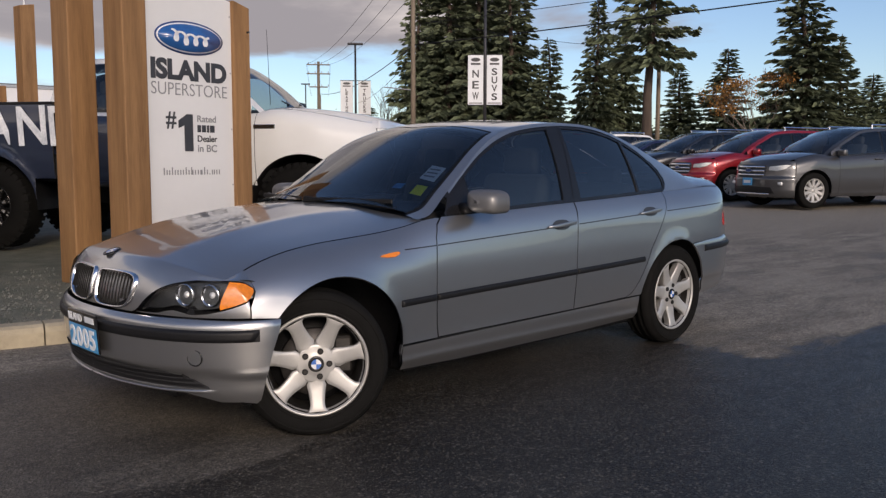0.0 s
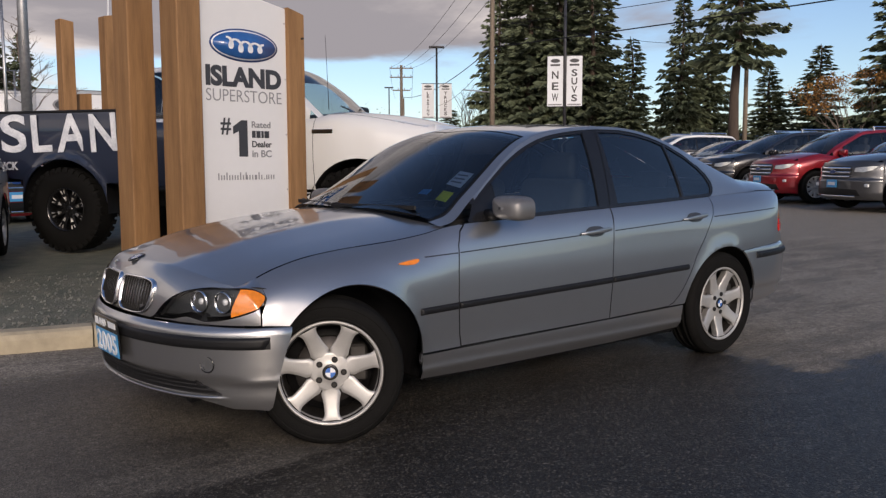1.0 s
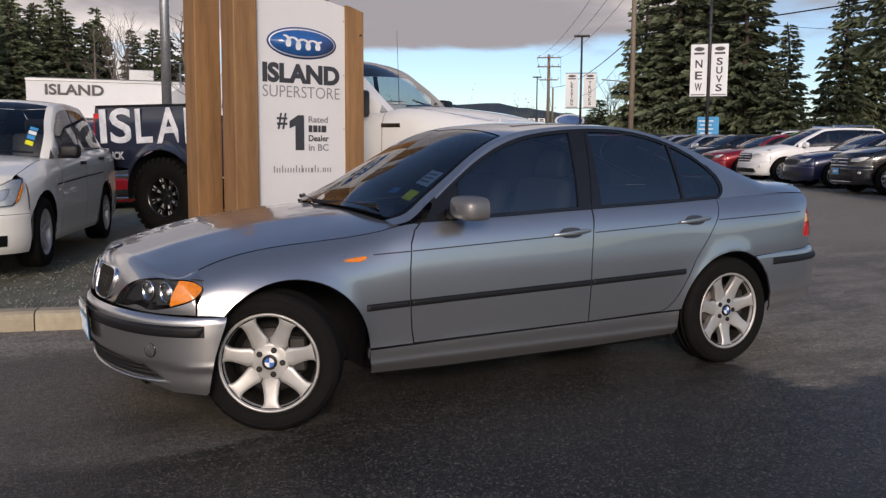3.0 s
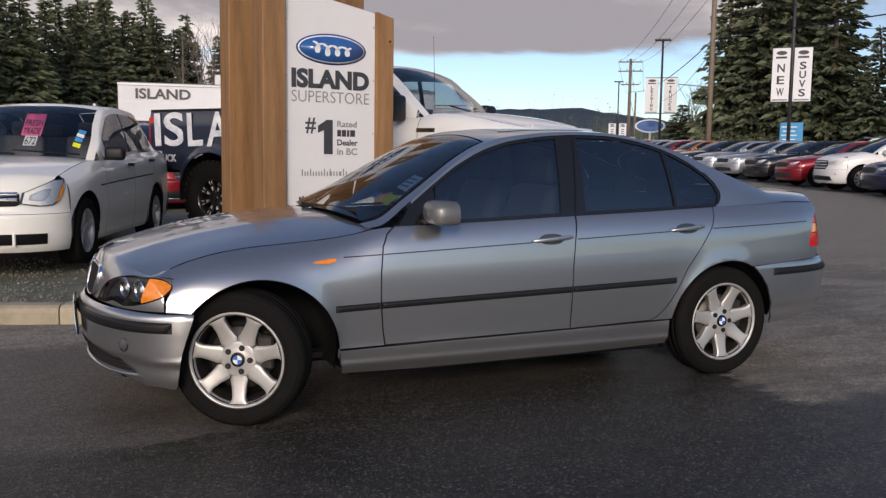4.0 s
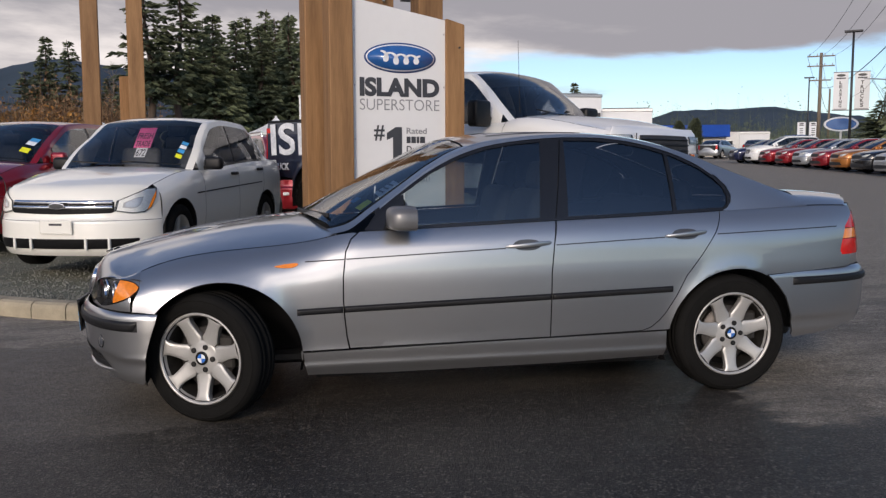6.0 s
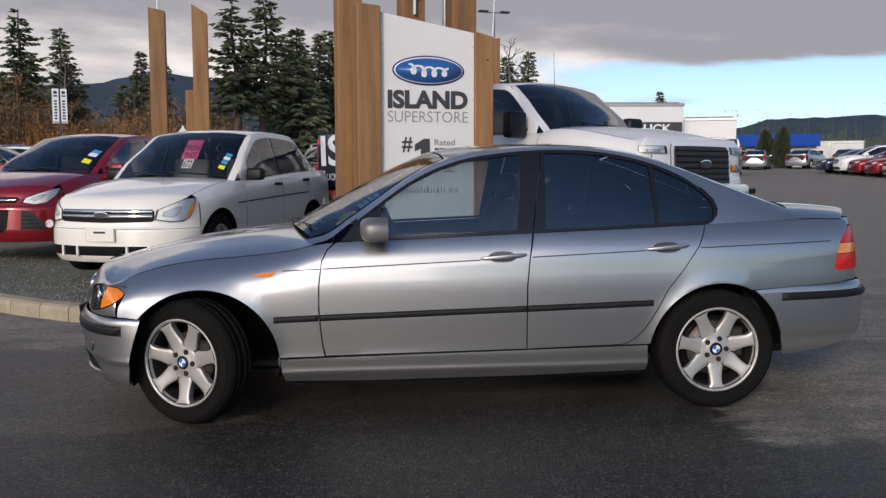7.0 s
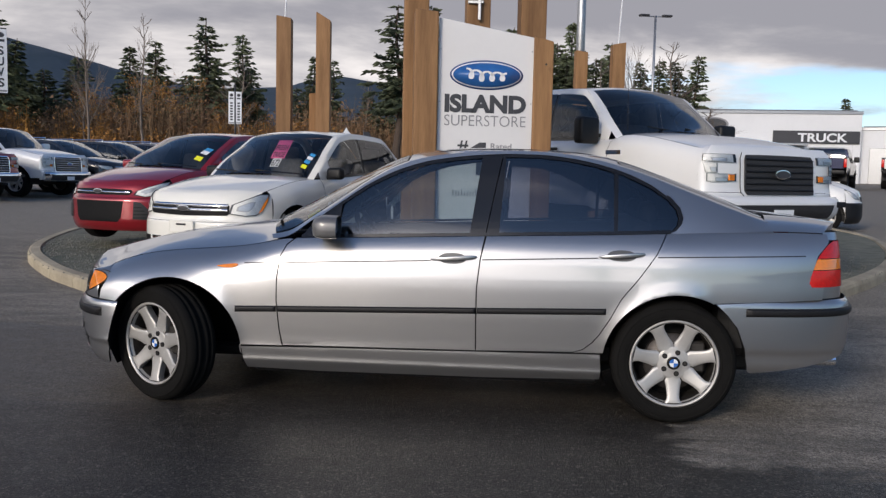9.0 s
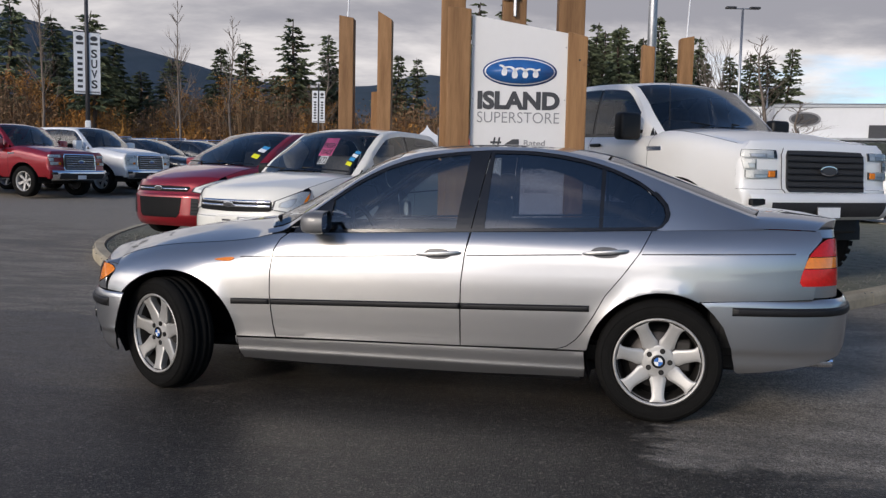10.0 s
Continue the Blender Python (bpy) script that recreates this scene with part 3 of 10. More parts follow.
    hang("brake_disc", mesh_of("brake_disc", vs, fs, M["disc"]), hub)
    bm = bmesh.new()
    box(bm, (0.12, -0.02, 0.03), (0.08, 0.06, 0.16), 0.01)
    part("brake_caliper", bm, M["dark_metal"], hub)
    vs, fs = lathe([(0.03, 0.02), (0.188, 0.03), (0.19, 0.07)], 40)
    hang("wheel_back", mesh_of("wheel_back", vs, fs, M["black"]), hub)
    return hub


def thing_part(name, parent, m):
    ob = new(name)
    ob.empty_display_size = 0.05
    ob.parent = parent
    ob.matrix_basis = m
    return ob


M["badge_blue"] = material("blue enamel", (0.03, 0.15, 0.50), 0.2, noise_scale=40, vary=0.15, coat=1)
M["badge_white"] = material("white enamel", (0.80, 0.81, 0.83), 0.2, noise_scale=40, vary=0.1, coat=1)
M["disc"] = material("dull brake disc", (0.11, 0.10, 0.095), 0.5, 0.8, noise_scale=20, vary=0.4)


M["grille_black"] = material("matt black grille plastic", (0.007, 0.007, 0.0075), 0.6, noise_scale=30, vary=0.3, spec=0.15)
M["lamp_grey"] = material("grey lamp housing plastic", (0.075, 0.078, 0.082), 0.3, 0.4, noise_scale=25, vary=0.5)
# body grey for the mirror shells, their shade put into the colour
M["mirror_shaded"] = material("body grey darkened for shade", (0.16, 0.16, 0.163), 0.42, 0.35, noise_scale=14, vary=0.2, coat=0.2)
# body paint as it looks shaded inside the handle cups
M["handle_cup"] = material("grey handle recess shade", (0.085, 0.087, 0.091), 0.4, 0.6, noise_scale=20, vary=0.3)


def saloon():
    car = thing("saloon_car", "steel-grey metallic four-door saloon with silver alloy wheels on damp asphalt", "car",
                m=Matrix.Rotation(-0.0054, 4, "Y"))
    P = M["paint"]
    side = SHELL.side
    archF = arch(-1.308, 0.300, 0.385, 0.380, 141, -4, 26)         # from the bumper's corner over to the sill
    archR = arch(1.372, 0.300, 0.372, 0.366, 172, 62, 24)
    doorF = [(-0.692, 0.327), (-0.704, 0.393), (-0.713, 0.482), (-0.719, 0.572), (-0.717, 0.691), (-0.702, 0.810), (-0.673, 0.869), (-0.640, 0.897)]
    doorM = [(0.346, 0.338), (0.345, 0.500), (0.346, 0.674), (0.362, 0.822), (0.383, 0.938)]
    doorR = [(0.849, 0.349), (0.900, 0.366), (0.945, 0.402), (0.979, 0.444), (1.034, 0.534), (1.089, 0.639), (1.173, 0.744), (1.256, 0.863), (1.312, 0.970)]

    def beltline(x0, x1, n=12, up_by=0.0):
        xs = np.linspace(x0, x1, n)
        return [(x, z + up_by) for x, z in zip(xs, SHELL.belt(xs)[:, 1])]

    # front wing
    poly = [(-1.715, 0.548)] + archF + [(-0.926, 0.322), (-0.694, 0.324)] + doorF + beltline(-0.66, -1.69, 24) + [(-1.684, 0.690), (-1.682, 0.655), (-1.70, 0.620), (-1.712, 0.595)]
    both("front_wing", patch(poly, side, 0.024), P, car)
    # doors
    poly = doorF[::-1][:0] + [(-0.690, 0.327), (0.346, 0.338)] + doorM[1:] + beltline(0.375, -0.628, 20)[0:] + doorF[::-1][1:-1]
    d1 = both("front_door", patch(poly, side, 0.024), P, car)
    poly = [(0.346, 0.338), (0.849, 0.349)] + doorR[1:] + beltline(1.30, 0.388, 18) + doorM[::-1][1:-1]
    d2 = both("rear_door", patch(poly, side, 0.024), P, car)
    # rear quarter, with its shoulder up to the boot
    seam = [(x, 0.628 + 0.028 * (x - 1.549) / 0.58) for x in np.linspace(1.545, 2.09, 8)]
    poly = [(0.985, 0.3485), (0.868, 0.3475)] + doorR + beltline(1.345, 2.12, 16) + [(2.128, 0.945), (2.062, 0.875), (2.026, 0.77), (2.020, 0.738), (2.032, 0.722), (2.10, 0.716)] + seam[::-1] + archR[::-1]
    both("rear_wing", patch(poly, side, 0.024, 0.0015), P, car)
    # sill under the doors
    poly = [(-0.922, 0.3175)] + [(x, 0.3175 + 0.0145 * (x + 0.92)) for x in np.linspace(-0.6, 0.99, 8)] + [(0.998, 0.255), (0.994, 0.200), (0.4, 0.185), (-0.5, 0.180), (-0.900, 0.190), (-0.915, 0.25)]
    both("side_sill", patch(poly, side, 0.02), P, car)
    # dark shell behind the gaps, wheel wells and floor
    dark_shell(car)
    # bonnet
    ws = np.concatenate([np.linspace(0, 1, 12), np.linspace(1, 2, 44)[1:]])
    data = toward(grid_mesh(hood_surface, np.linspace(-1, 1, 61), ws), (0, 0, 1))
    panel("bonnet", data, P, car, "sloping grey bonnet that mirrors the sign")
    # screen, roof, pillars
    cabin_shell(car, P)
    # nose: lamps, grilles, bumper
    nose(car, P)
    tail_end(car, P)
    trim_and_fittings(car, P, d1, d2)
    # wheels: the front pair turned to the off side
    alloy_wheel(car, -1.334 - 0.034, -0.743, 0.312, -28, -1, 14)
    alloy_wheel(car, -1.334 + 0.034, 0.743, 0.312, -28, 1, 40)
    alloy_wheel(car, 1.3625, -0.736, 0.312, 0, -1, 14)
    alloy_wheel(car, 1.3625, 0.736, 0.312, 0, 1, 10)
    interior(car)
    return car


def dark_shell(car):
    """Underbody, wheel wells and the dark space behind the panels."""
    bm = bmesh.new()
    box(bm, (0.06, 0, 0.25), (1.86, 1.50, 0.16), 0.02)
    part("underbody", bm, M["black"], car)
    bm = bmesh.new()
    box(bm, (0.15, 0, 0.54), (1.60, 1.53, 0.60), 0.03)
    part("inner_body", bm, M["cabin"], car)
    for cx, w, low_a, high_a in ((-1.308, 0.385, -13, 200), (1.372, 0.372, 2, 202)):
        for s in (-1, 1):
            vs, fs = [], []
            n = 24
            ang = [radians(low_a + (high_a - low_a) * i / n) for i in range(n + 1)]
            for a in ang:
                # it draws in with the body towards both ends
                tuck = 0.11 * max(0.0, min(1.0, (math.degrees(a) - 158) / 40)) + 0.075 * max(0.0, min(1.0, (22 - math.degrees(a)) / 24))
                for yy in (0.825, 0.80, 0.40):
                    rr = w + (0.012 if yy < 0.82 else -0.002)
                    vs.append((cx + rr * math.cos(a), s * (yy - (tuck if yy > 0.5 else 0.0)), 0.30 + rr * math.sin(a)))
            for i in range(n):
                for j in range(2):
                    fs.append((i * 3 + j, i * 3 + j + 1, (i + 1) * 3 + j + 1, (i + 1) * 3 + j))
            k = len(vs)
            vs.append((cx, s * 0.40, 0.30))
            for i in range(n):
                fs.append((i * 3 + 2, k, (i + 1) * 3 + 2))
            hang("wheel_arch_liner", mesh_of("wheel_arch_liner", vs, fs, M["black"]), car)
    bm = bmesh.new()
    box(bm, (-1.35, 0, 0.225), (1.10, 0.96, 0.07), 0.02)
    part("undertray", bm, M["black"], car)
    bm = bmesh.new()
    box(bm, (1.45, 0, 0.27), (1.0, 0.90, 0.12), 0.02)
    part("rear_undertray", bm, M["black"], car)
    bm = bmesh.new()
    box(bm, (-1.80, 0, 0.42), (0.22, 1.30, 0.34), 0.05)
    part("crash_beam", bm, M["black"], car)
    bm = bmesh.new()
    box(bm, (-1.25, 0, 0.70), (0.75, 0.9, 0.14), 0.03)
    part("engine_cover", bm, M["black"], car)
    bm = bmesh.new()
    box(bm, (1.88, 0, 0.60), (0.50, 1.16, 0.58), 0.05)
    part("boot_shell", bm, M["cabin"], car)
    bm = bmesh.new()
    rod(bm, (2.00, -0.56, 0.305), (2.235, -0.56, 0.312), 0.030, n=18)
    part("exhaust_tailpipe", bm, M["chrome"], car, "short chrome tailpipe")


WIN = [(-0.575, 0.925), (-0.53, 0.985), (-0.395, 1.085), (-0.245, 1.186), (-0.09, 1.262), (0.06, 1.308), (0.21, 1.332), (0.36, 1.346), (0.50, 1.352), (0.65, 1.350), (0.80, 1.336), (0.95, 1.308),
       (1.10, 1.264), (1.24, 1.200), (1.325, 1.140), (1.368, 1.090), (1.378, 1.046), (1.365, 1.005), (1.335, 0.978)]


def cabin_shell(car, P):
    up, belt, rail = SHELL.upper, SHELL.belt, SHELL.rail

    def vz(x, z):
        zb, zr = belt(x)[..., 1], rail(x)[..., 1]
        return (z - zb) / (zr - zb)

    def onside(x, z):
        x, z = np.asarray(x, float), np.asarray(z, float)
        return up(x, vz(x, z))

    # roof skin between the screen and the rear window
    def roof_edge(w, front):
        return (-0.055 - 0.075 * w ** 2) if front else (1.075 + 0.06 * w ** 2)

    us = np.linspace(0, 1, 34)
    Pn = lambda u, w: up(np.where(w > 2, 0, roof_edge(np.clip(w - 1, 0, 1), True) + u * (roof_edge(np.clip(w - 1, 0, 1), False) - roof_edge(np.clip(w - 1, 0, 1), True))), w)
    data = toward(grid_mesh(Pn, us, np.concatenate([np.linspace(1.0, 1.995, 24)])), (0, 0, 1))
    both("roof", data, P, car)
    # sunroof: a panel let into the roof
    poly = [(0.12, -0.40), (0.62, -0.40), (0.62, 0.40), (0.12, 0.40)]

    def flat_roof(x, y):
        a = np.abs(y)
        r = rail(x)
        w = 2 - a / r[..., 0]
        p = up(x, w)
        p[..., 1] = y
        p[..., 2] += 0.0012
        return p
    panel("sunroof", patch(poly, flat_roof, 0.05, 0.004, 0.004, (0, 0, 1)), P, car, "closed sunroof panel")
    for yy in (-0.41, 0.41):
        vs, fs = [], []
        xs = np.linspace(0.1, 0.64, 10)
        for x in xs:
            q = flat_roof(np.array([x]), np.array([yy]))[0]
            for d, h in ((-0.006, 0), (-0.004, 0.0015), (0.004, 0.0015), (0.006, 0)):
                vs.append((q[0], yy + d, q[2] + h))
        for i in range(len(xs) - 1):
            for j in range(3):
                fs.append((i * 4 + j, (i + 1) * 4 + j, (i + 1) * 4 + j + 1, i * 4 + j + 1))
        hang("sunroof_seal", mesh_of("sunroof_seal", vs, fs, M["black"]), car)
    # windscreen
    def screen_x(u, w):
        w1 = np.clip(w - 1, 0, 1)
        lo = -0.735 - 0.165 * (1 - (1 - w1) ** 2)
        hi = roof_edge(w1, True) - 0.012
        return lo + u * (hi - lo)
    f = lambda u, w: up(screen_x(u, w), w)
    data = toward(grid_mesh(f, np.linspace(0, 1, 26), np.linspace(1.10, 1.996, 22)), (-1, 0, 0.5))
    both("windscreen", data, M["glass"], car, "clear windscreen with stickers in its corner")
    data = toward(grid_mesh(lambda u, w: up(screen_x(u, w), w) + np.array([0.004, 0, -0.004]), np.linspace(0, 1, 26), np.linspace(1.07, 1.125, 4)), (-1, -0.3, 0.5))
    both("screen_seal", data, M["gloss_black"], car)
    data = toward(grid_mesh(lambda u, w: up(screen_x(u, w), w) + np.array([0.004, 0, -0.004]), np.linspace(0.93, 1.0, 4), np.linspace(1.1, 1.996, 16)), (-1, 0, 0.5))
    both("shade_band", data, M["glass_rear"], car)
    # front pillar
    data = toward(grid_mesh(lambda u, w: up(screen_x(u, np.maximum(w, 1.0)) + (1 - w) * 0.0, w), np.linspace(-0.04, 1.02, 26), np.linspace(1.0, 1.075, 6)), (-0.5, -1, 0.5))
    both("front_pillar", data, P, car)
    # strip of body between window opening and the rail, over the doors
    xs = np.array([p[0] for p in WIN[1:15]])
    zs = np.array([p[1] for p in WIN[1:15]])
    top_of_window = Curve(*zip(xs, zs))
    xr = np.linspace(-0.52, 1.322, 70)

    def cant(x, u):
        zr = rail(x)[..., 1]
        zw = np.minimum(top_of_window(x) + 0.018, zr - 0.003)
        z = zw + (zr - zw) * u
        return up(x, vz(x, z) * 0.9999)
    data = toward(grid_mesh(cant, xr, np.linspace(0, 1, 4)), (0, -1, 0.2))
    both("roof_rail", data, P, car)
    # rear pillar and shoulder behind the doors
    poly = [(1.33, 0.973)] + [(x, z) for x, z in ((1.36, 0.985), (1.392, 1.020), (1.402, 1.055), (1.388, 1.102), (1.345, 1.153), (1.262, 1.214), (1.20, 1.243), (1.115, 1.280))] \
        + [(x, float(rail(x)[1]) - 0.001) for x in np.linspace(1.12, 1.83, 18)] + [(x, float(belt(x)[1]) - 0.002) for x in np.linspace(1.85, 1.36, 12)]
    both("rear_pillar", patch(poly, onside, 0.024, 0.0, 0.0), P, car)
    # rear window and the strip beside it
    def rear_x(u, w):
        w1 = np.clip(w - 1, 0, 1)
        lo = roof_edge(w1, False) + 0.012
        hi = 1.80 + 0.10 * (1 - (1 - w1) ** 2)
        return lo + u * (hi - lo)
    data = toward(grid_mesh(lambda u, w: up(rear_x(u, w), w), np.linspace(0, 1, 24), np.linspace(1.12, 1.996, 18)), (1, 0, 0.5))
    both("rear_window", data, M["glass_rear"], car, "dark tinted rear window")
    data = toward(grid_mesh(lambda u, w: up(rear_x(u, w), w) + np.array([0, 0, -0.001]), np.linspace(-0.05, 1.06, 24), np.linspace(1.0, 1.125, 6)), (0.5, -0.5, 0.8))
    both("rear_pillar_edge", data, P, car)
    data = toward(grid_mesh(lambda u, w: up(rear_x(u, w), w) + np.array([-0.003, 0, -0.005]), np.linspace(-0.02, 1.02, 24), np.linspace(1.10, 1.135, 3)), (1, 0, 0.5))
    both("rear_window_seal", data, M["gloss_black"], car)
    # boot lid: from the rear window to the tail edge
    def deck(u, e):
        u, e = np.asarray(u, float), np.asarray(e, float)
        x0 = 1.90 - 0.10 * np.abs(e) ** 2
        x1 = 2.315 - 0.215 * np.abs(e) ** 2.3
        x = x0 + np.clip(u, 0, 1) * (x1 - x0)
        drop = np.clip(u - 1, 0, 1)
        zc = Curve((1.80, 1.066), (1.93, 1.063), (2.05, 1.056), (2.15, 1.047), (2.25, 1.034), (2.30, 1.022), (2.33, 1.004))(x)
        b = belt(x)
        z = b[..., 1] + (zc - b[..., 1]) * (1 - np.abs(e) ** 7)
        return np.stack([x - 0.014 * drop, e * b[..., 0] * (0.999 + 0.012 * drop), z + 0.0025 - drop * 0.085], -1)
    data = toward(grid_mesh(deck, np.concatenate([np.linspace(0, 1, 18), np.linspace(1.1, 2, 4)]), np.linspace(-1, 1, 41)), (0, 0, 1))
    panel("boot_lid", data, P, car)
    # side windows: a black surround, then the panes
    outer = [(-0.612, 0.912)] + [(a, b) for a, b in ((-0.555, 0.998), (-0.40, 1.104), (-0.25, 1.206), (-0.095, 1.283), (0.055, 1.328), (0.21, 1.352), (0.36, 1.366), (0.50, 1.372), (0.65, 1.370), (0.80, 1.356),
                                                        (0.95, 1.328), (1.105, 1.284), (1.255, 1.216), (1.345, 1.152), (1.389, 1.100), (1.400, 1.048), (1.385, 1.004), (1.345, 0.974))] \
        + [(x, float(belt(x)[1]) - 0.001) for x in np.linspace(1.31, -0.60, 26)]
    inn = lambda x, z: onside(x, z) + np.array([0, 0.004, 0])

    # surround as strips: along the sill, over the top, the posts
    def strip(name, c0, c1, mat, lift=0.0):
        n = len(c0)
        p0 = inn(np.array([p[0] for p in c0]), np.array([p[1] for p in c0]))
        p1 = inn(np.array([p[0] for p in c1]), np.array([p[1] for p in c1]))
        for p in (p0, p1):
            p[:, 1] -= lift
        vs = np.concatenate([p0, p1, p0 + np.array([0, 0.02, 0]), p1 + np.array([0, 0.02, 0])])
        fs = []
        for i in range(n - 1):
            fs += [(i, i + 1, n + i + 1, n + i), (2 * n + i, i, n + i, 3 * n + i)[:0] or (i, 2 * n + i, 2 * n + i + 1, i + 1), (n + i, n + i + 1, 3 * n + i + 1, 3 * n + i)]
        for s in (1, -1):
            hang(name, mesh_of(name, vs * np.array([1, s, 1.0]), fs, mat, False), car)
    strip("window_surround", outer[1:19], WIN[1:18] + [WIN[18]], M["gloss_black"])
    xb = np.linspace(1.335, -0.60, 26)
    strip("window_sill_strip", [(x, float(belt(x)[1]) + 0.0) for x in xb], [(x, float(belt(x)[1]) + 0.016) for x in xb], M["gloss_black"], 0.004)

    def tall(x0b, x0t, x1b, x1t, name, lift, mat):
        """An upright between panes, from the sill to the window's top."""
        n = 12
        zt = lambda x: float(top_of_window(x)) + 0.01
        a = [(x0b + (x0t - x0b) * i / n, None) for i in range(n + 1)]
        b = [(x1b + (x1t - x1b) * i / n, None) for i in range(n + 1)]
        za0, za1, zb0, zb1 = float(belt(x0b)[1]), zt(x0t), float(belt(x1b)[1]), zt(x1t)
        strip(name, [(a[i][0], za0 + (za1 - za0) * i / n) for i in range(n + 1)], [(b[i][0], zb0 + (zb1 - zb0) * i / n) for i in range(n + 1)], mat, lift)
    tall(0.300, 0.352, 0.381, 0.458, "centre_pillar", 0.003, M["gloss_black"])
    tall(0.386, 0.463, 0.452, 0.480, "centre_pillar", 0.003, M["gloss_black"])
    tall(1.045, 1.050, 1.064, 1.072, "quarter_window_bar", 0.002, M["gloss_black"])
    # mirror triangle
    strip("mirror_base_plate", [(-0.60, 0.912), (-0.50, 0.915), (-0.40, 0.918)], [(-0.545, 0.985), (-0.47, 1.03), (-0.395, 1.082)], M["gloss_black"], 0.003)

    def pane(name, x0b, x0t, x1b, x1t, mat, lab):
        n = 10
        zt = lambda x: float(top_of_window(np.clip(x, -0.52, 1.32)))
        b0, b1 = float(belt(x0b)[1]) + 0.008, float(belt(x1b)[1]) + 0.008
        poly = [(x0b + (x1b - x0b) * i / n, b0 + (b1 - b0) * i / n) for i in range(n + 1)]
        if x1t > 1.2:
            poly += [(1.362, 1.006), (1.374, 1.046), (1.364, 1.088), (1.322, 1.138)]
            x1t = 1.24
        poly += [(x1t + (x0t - x1t) * i / n, zt(x1t + (x0t - x1t) * i / n) + 0.004) for i in range(n + 1)]
        q = lambda x, z: onside(x, z) + np.array([0, 0.010, 0])
        both(name, patch(poly, q, 0.04, 0.0, 0.0), mat, car, lab)
    pane("front_window", -0.40, -0.385, 0.305, 0.356, M["glass_dark"], "lightly tinted front door window")
    pane("rear_door_window", 0.448, 0.476, 1.048, 1.054, M["glass_rear"], "dark tinted rear door window")
    pane("quarter_window", 1.062, 1.070, 1.335, 1.36, M["glass_rear"], "dark tinted rear quarter window")


def nose(car, P):
    # strip of body below the lamps, down to the bumper
    hl_top, hl_bot = HL_TOP, HL_BOT
    # work in units where a degree is a centimetre, so that the net is even
    wide = lambda f: (lambda u, z: f(np.radians(u * 100), z))
    poly = [(t / 100, float(hl_bot(t)) - 0.003) for t in np.linspace(24.5, 75.5, 26)] + [(0.755, 0.552), (0.245, 0.552)]
    both("lamp_surround", patch(poly, wide(nose_face), 0.02, 0.001, 0.006), P, car)
    # tip of the wing, between the bonnet's edge and the end of the lamp
    wv = np.linspace(0, 2, 500)
    edge = hood_surface(np.full_like(wv, -1.0), wv)
    edge = edge[edge[:, 0] <= -1.676]
    run = np.concatenate([[0], np.cumsum(np.linalg.norm(np.diff(edge, axis=0), axis=1))])
    run /= run[-1]
    t0 = math.degrees(math.asin(min(0.999, abs(edge[0, 1]) / 0.845)))

    def tip(u, v):
        b = np.stack([np.interp(u, run, edge[:, k]) for k in range(3)], -1)
        th = t0 + (80.6 - t0) * u
        a = nose_face(np.radians(th), HL_TOP(th) + 0.002)
        k = v[..., None]
        return a * (1 - k) + b * k + np.array([-0.002, NEAR * 0.006, 0.003]) * (4 * k * (1 - k))
    both("wing_tip", toward(grid_mesh(tip, np.linspace(0, 1, 20), np.linspace(0, 1, 8)), (-0.5, -1, 0.5)), P, car)
    # headlamps
    for s in (-1, 1):
        lamp = thing_part("headlamp", car, Matrix())
        tagged(lamp, "dark headlamp with two round reflectors and amber corner")
        mk = lambda d: d if s < 0 else flip(d)
        outline = [(t / 100, float(hl_top(t))) for t in np.linspace(25.3, 80.4, 30)] + [(t / 100, float(hl_bot(t))) for t in np.linspace(80.4, 25.3, 30)]
        clear = [(t / 100, float(hl_top(t))) for t in np.linspace(25.3, 64, 22)] + [(0.620, 0.66), (0.606, 0.63), (0.598, 0.60)] + [(t / 100, float(hl_bot(t))) for t in np.linspace(60, 25.3, 22)]
        amber = [(t / 100, float(hl_top(t))) for t in np.linspace(65, 80.4, 14)] + [(t / 100, float(hl_bot(t))) for t in np.linspace(80, 61.2, 14)] + [(0.608, 0.60), (0.616, 0.63), (0.630, 0.66)]
        panel("clear_lens", mk(patch(clear, wide(nose_face), 0.02, 0.003, 0.0)), M["lens"], lamp)
        panel("amber_lens", mk(patch(amber, wide(nose_face), 0.02, 0.003, 0.012)), M["amber"], lamp, "amber turn-signal lens")
        back = lambda u, z: wide(nose_face)(u, z) + np.array([0.042, 0.022, 0.0])
        panel("housing", mk(patch(outline, back, 0.02, 0.010, -0.022)), M["lamp_grey"], lamp, "grey lamp housing")
        for th, z, r in ((43.5, 0.634, 0.042), (54.5, 0.636, 0.041)):
            c = nose_face(np.radians(th), z)
            n = Vector((-0.93, -0.36, 0.0)).normalized()
            vs, fs = lathe([(0.0, 0.045), (r * 0.55, 0.038), (r * 0.9, 0.012), (r, 0.0), (r + 0.004, -0.002), (r + 0.006, 0.006)], 28, "z")
            m = Matrix.Translation(Vector(c) + Vector((0.03, 0.015, 0))) @ n.to_track_quat("-Z", "Y").to_matrix().to_4x4()
            if s > 0:
                m = Matrix.Diagonal((1, -1, 1, 1)) @ m
            bowl = hang("reflector", mesh_of("reflector", vs, fs, M["chrome"]), lamp, "", m)
            vs, fs = lathe([(0.0, 0.006), (r * 0.28, 0.010), (r * 0.36, 0.02)], 18, "z")
            hang("bulb_shield", mesh_of("bulb_shield", vs, fs, M["white_lens"]), bowl)
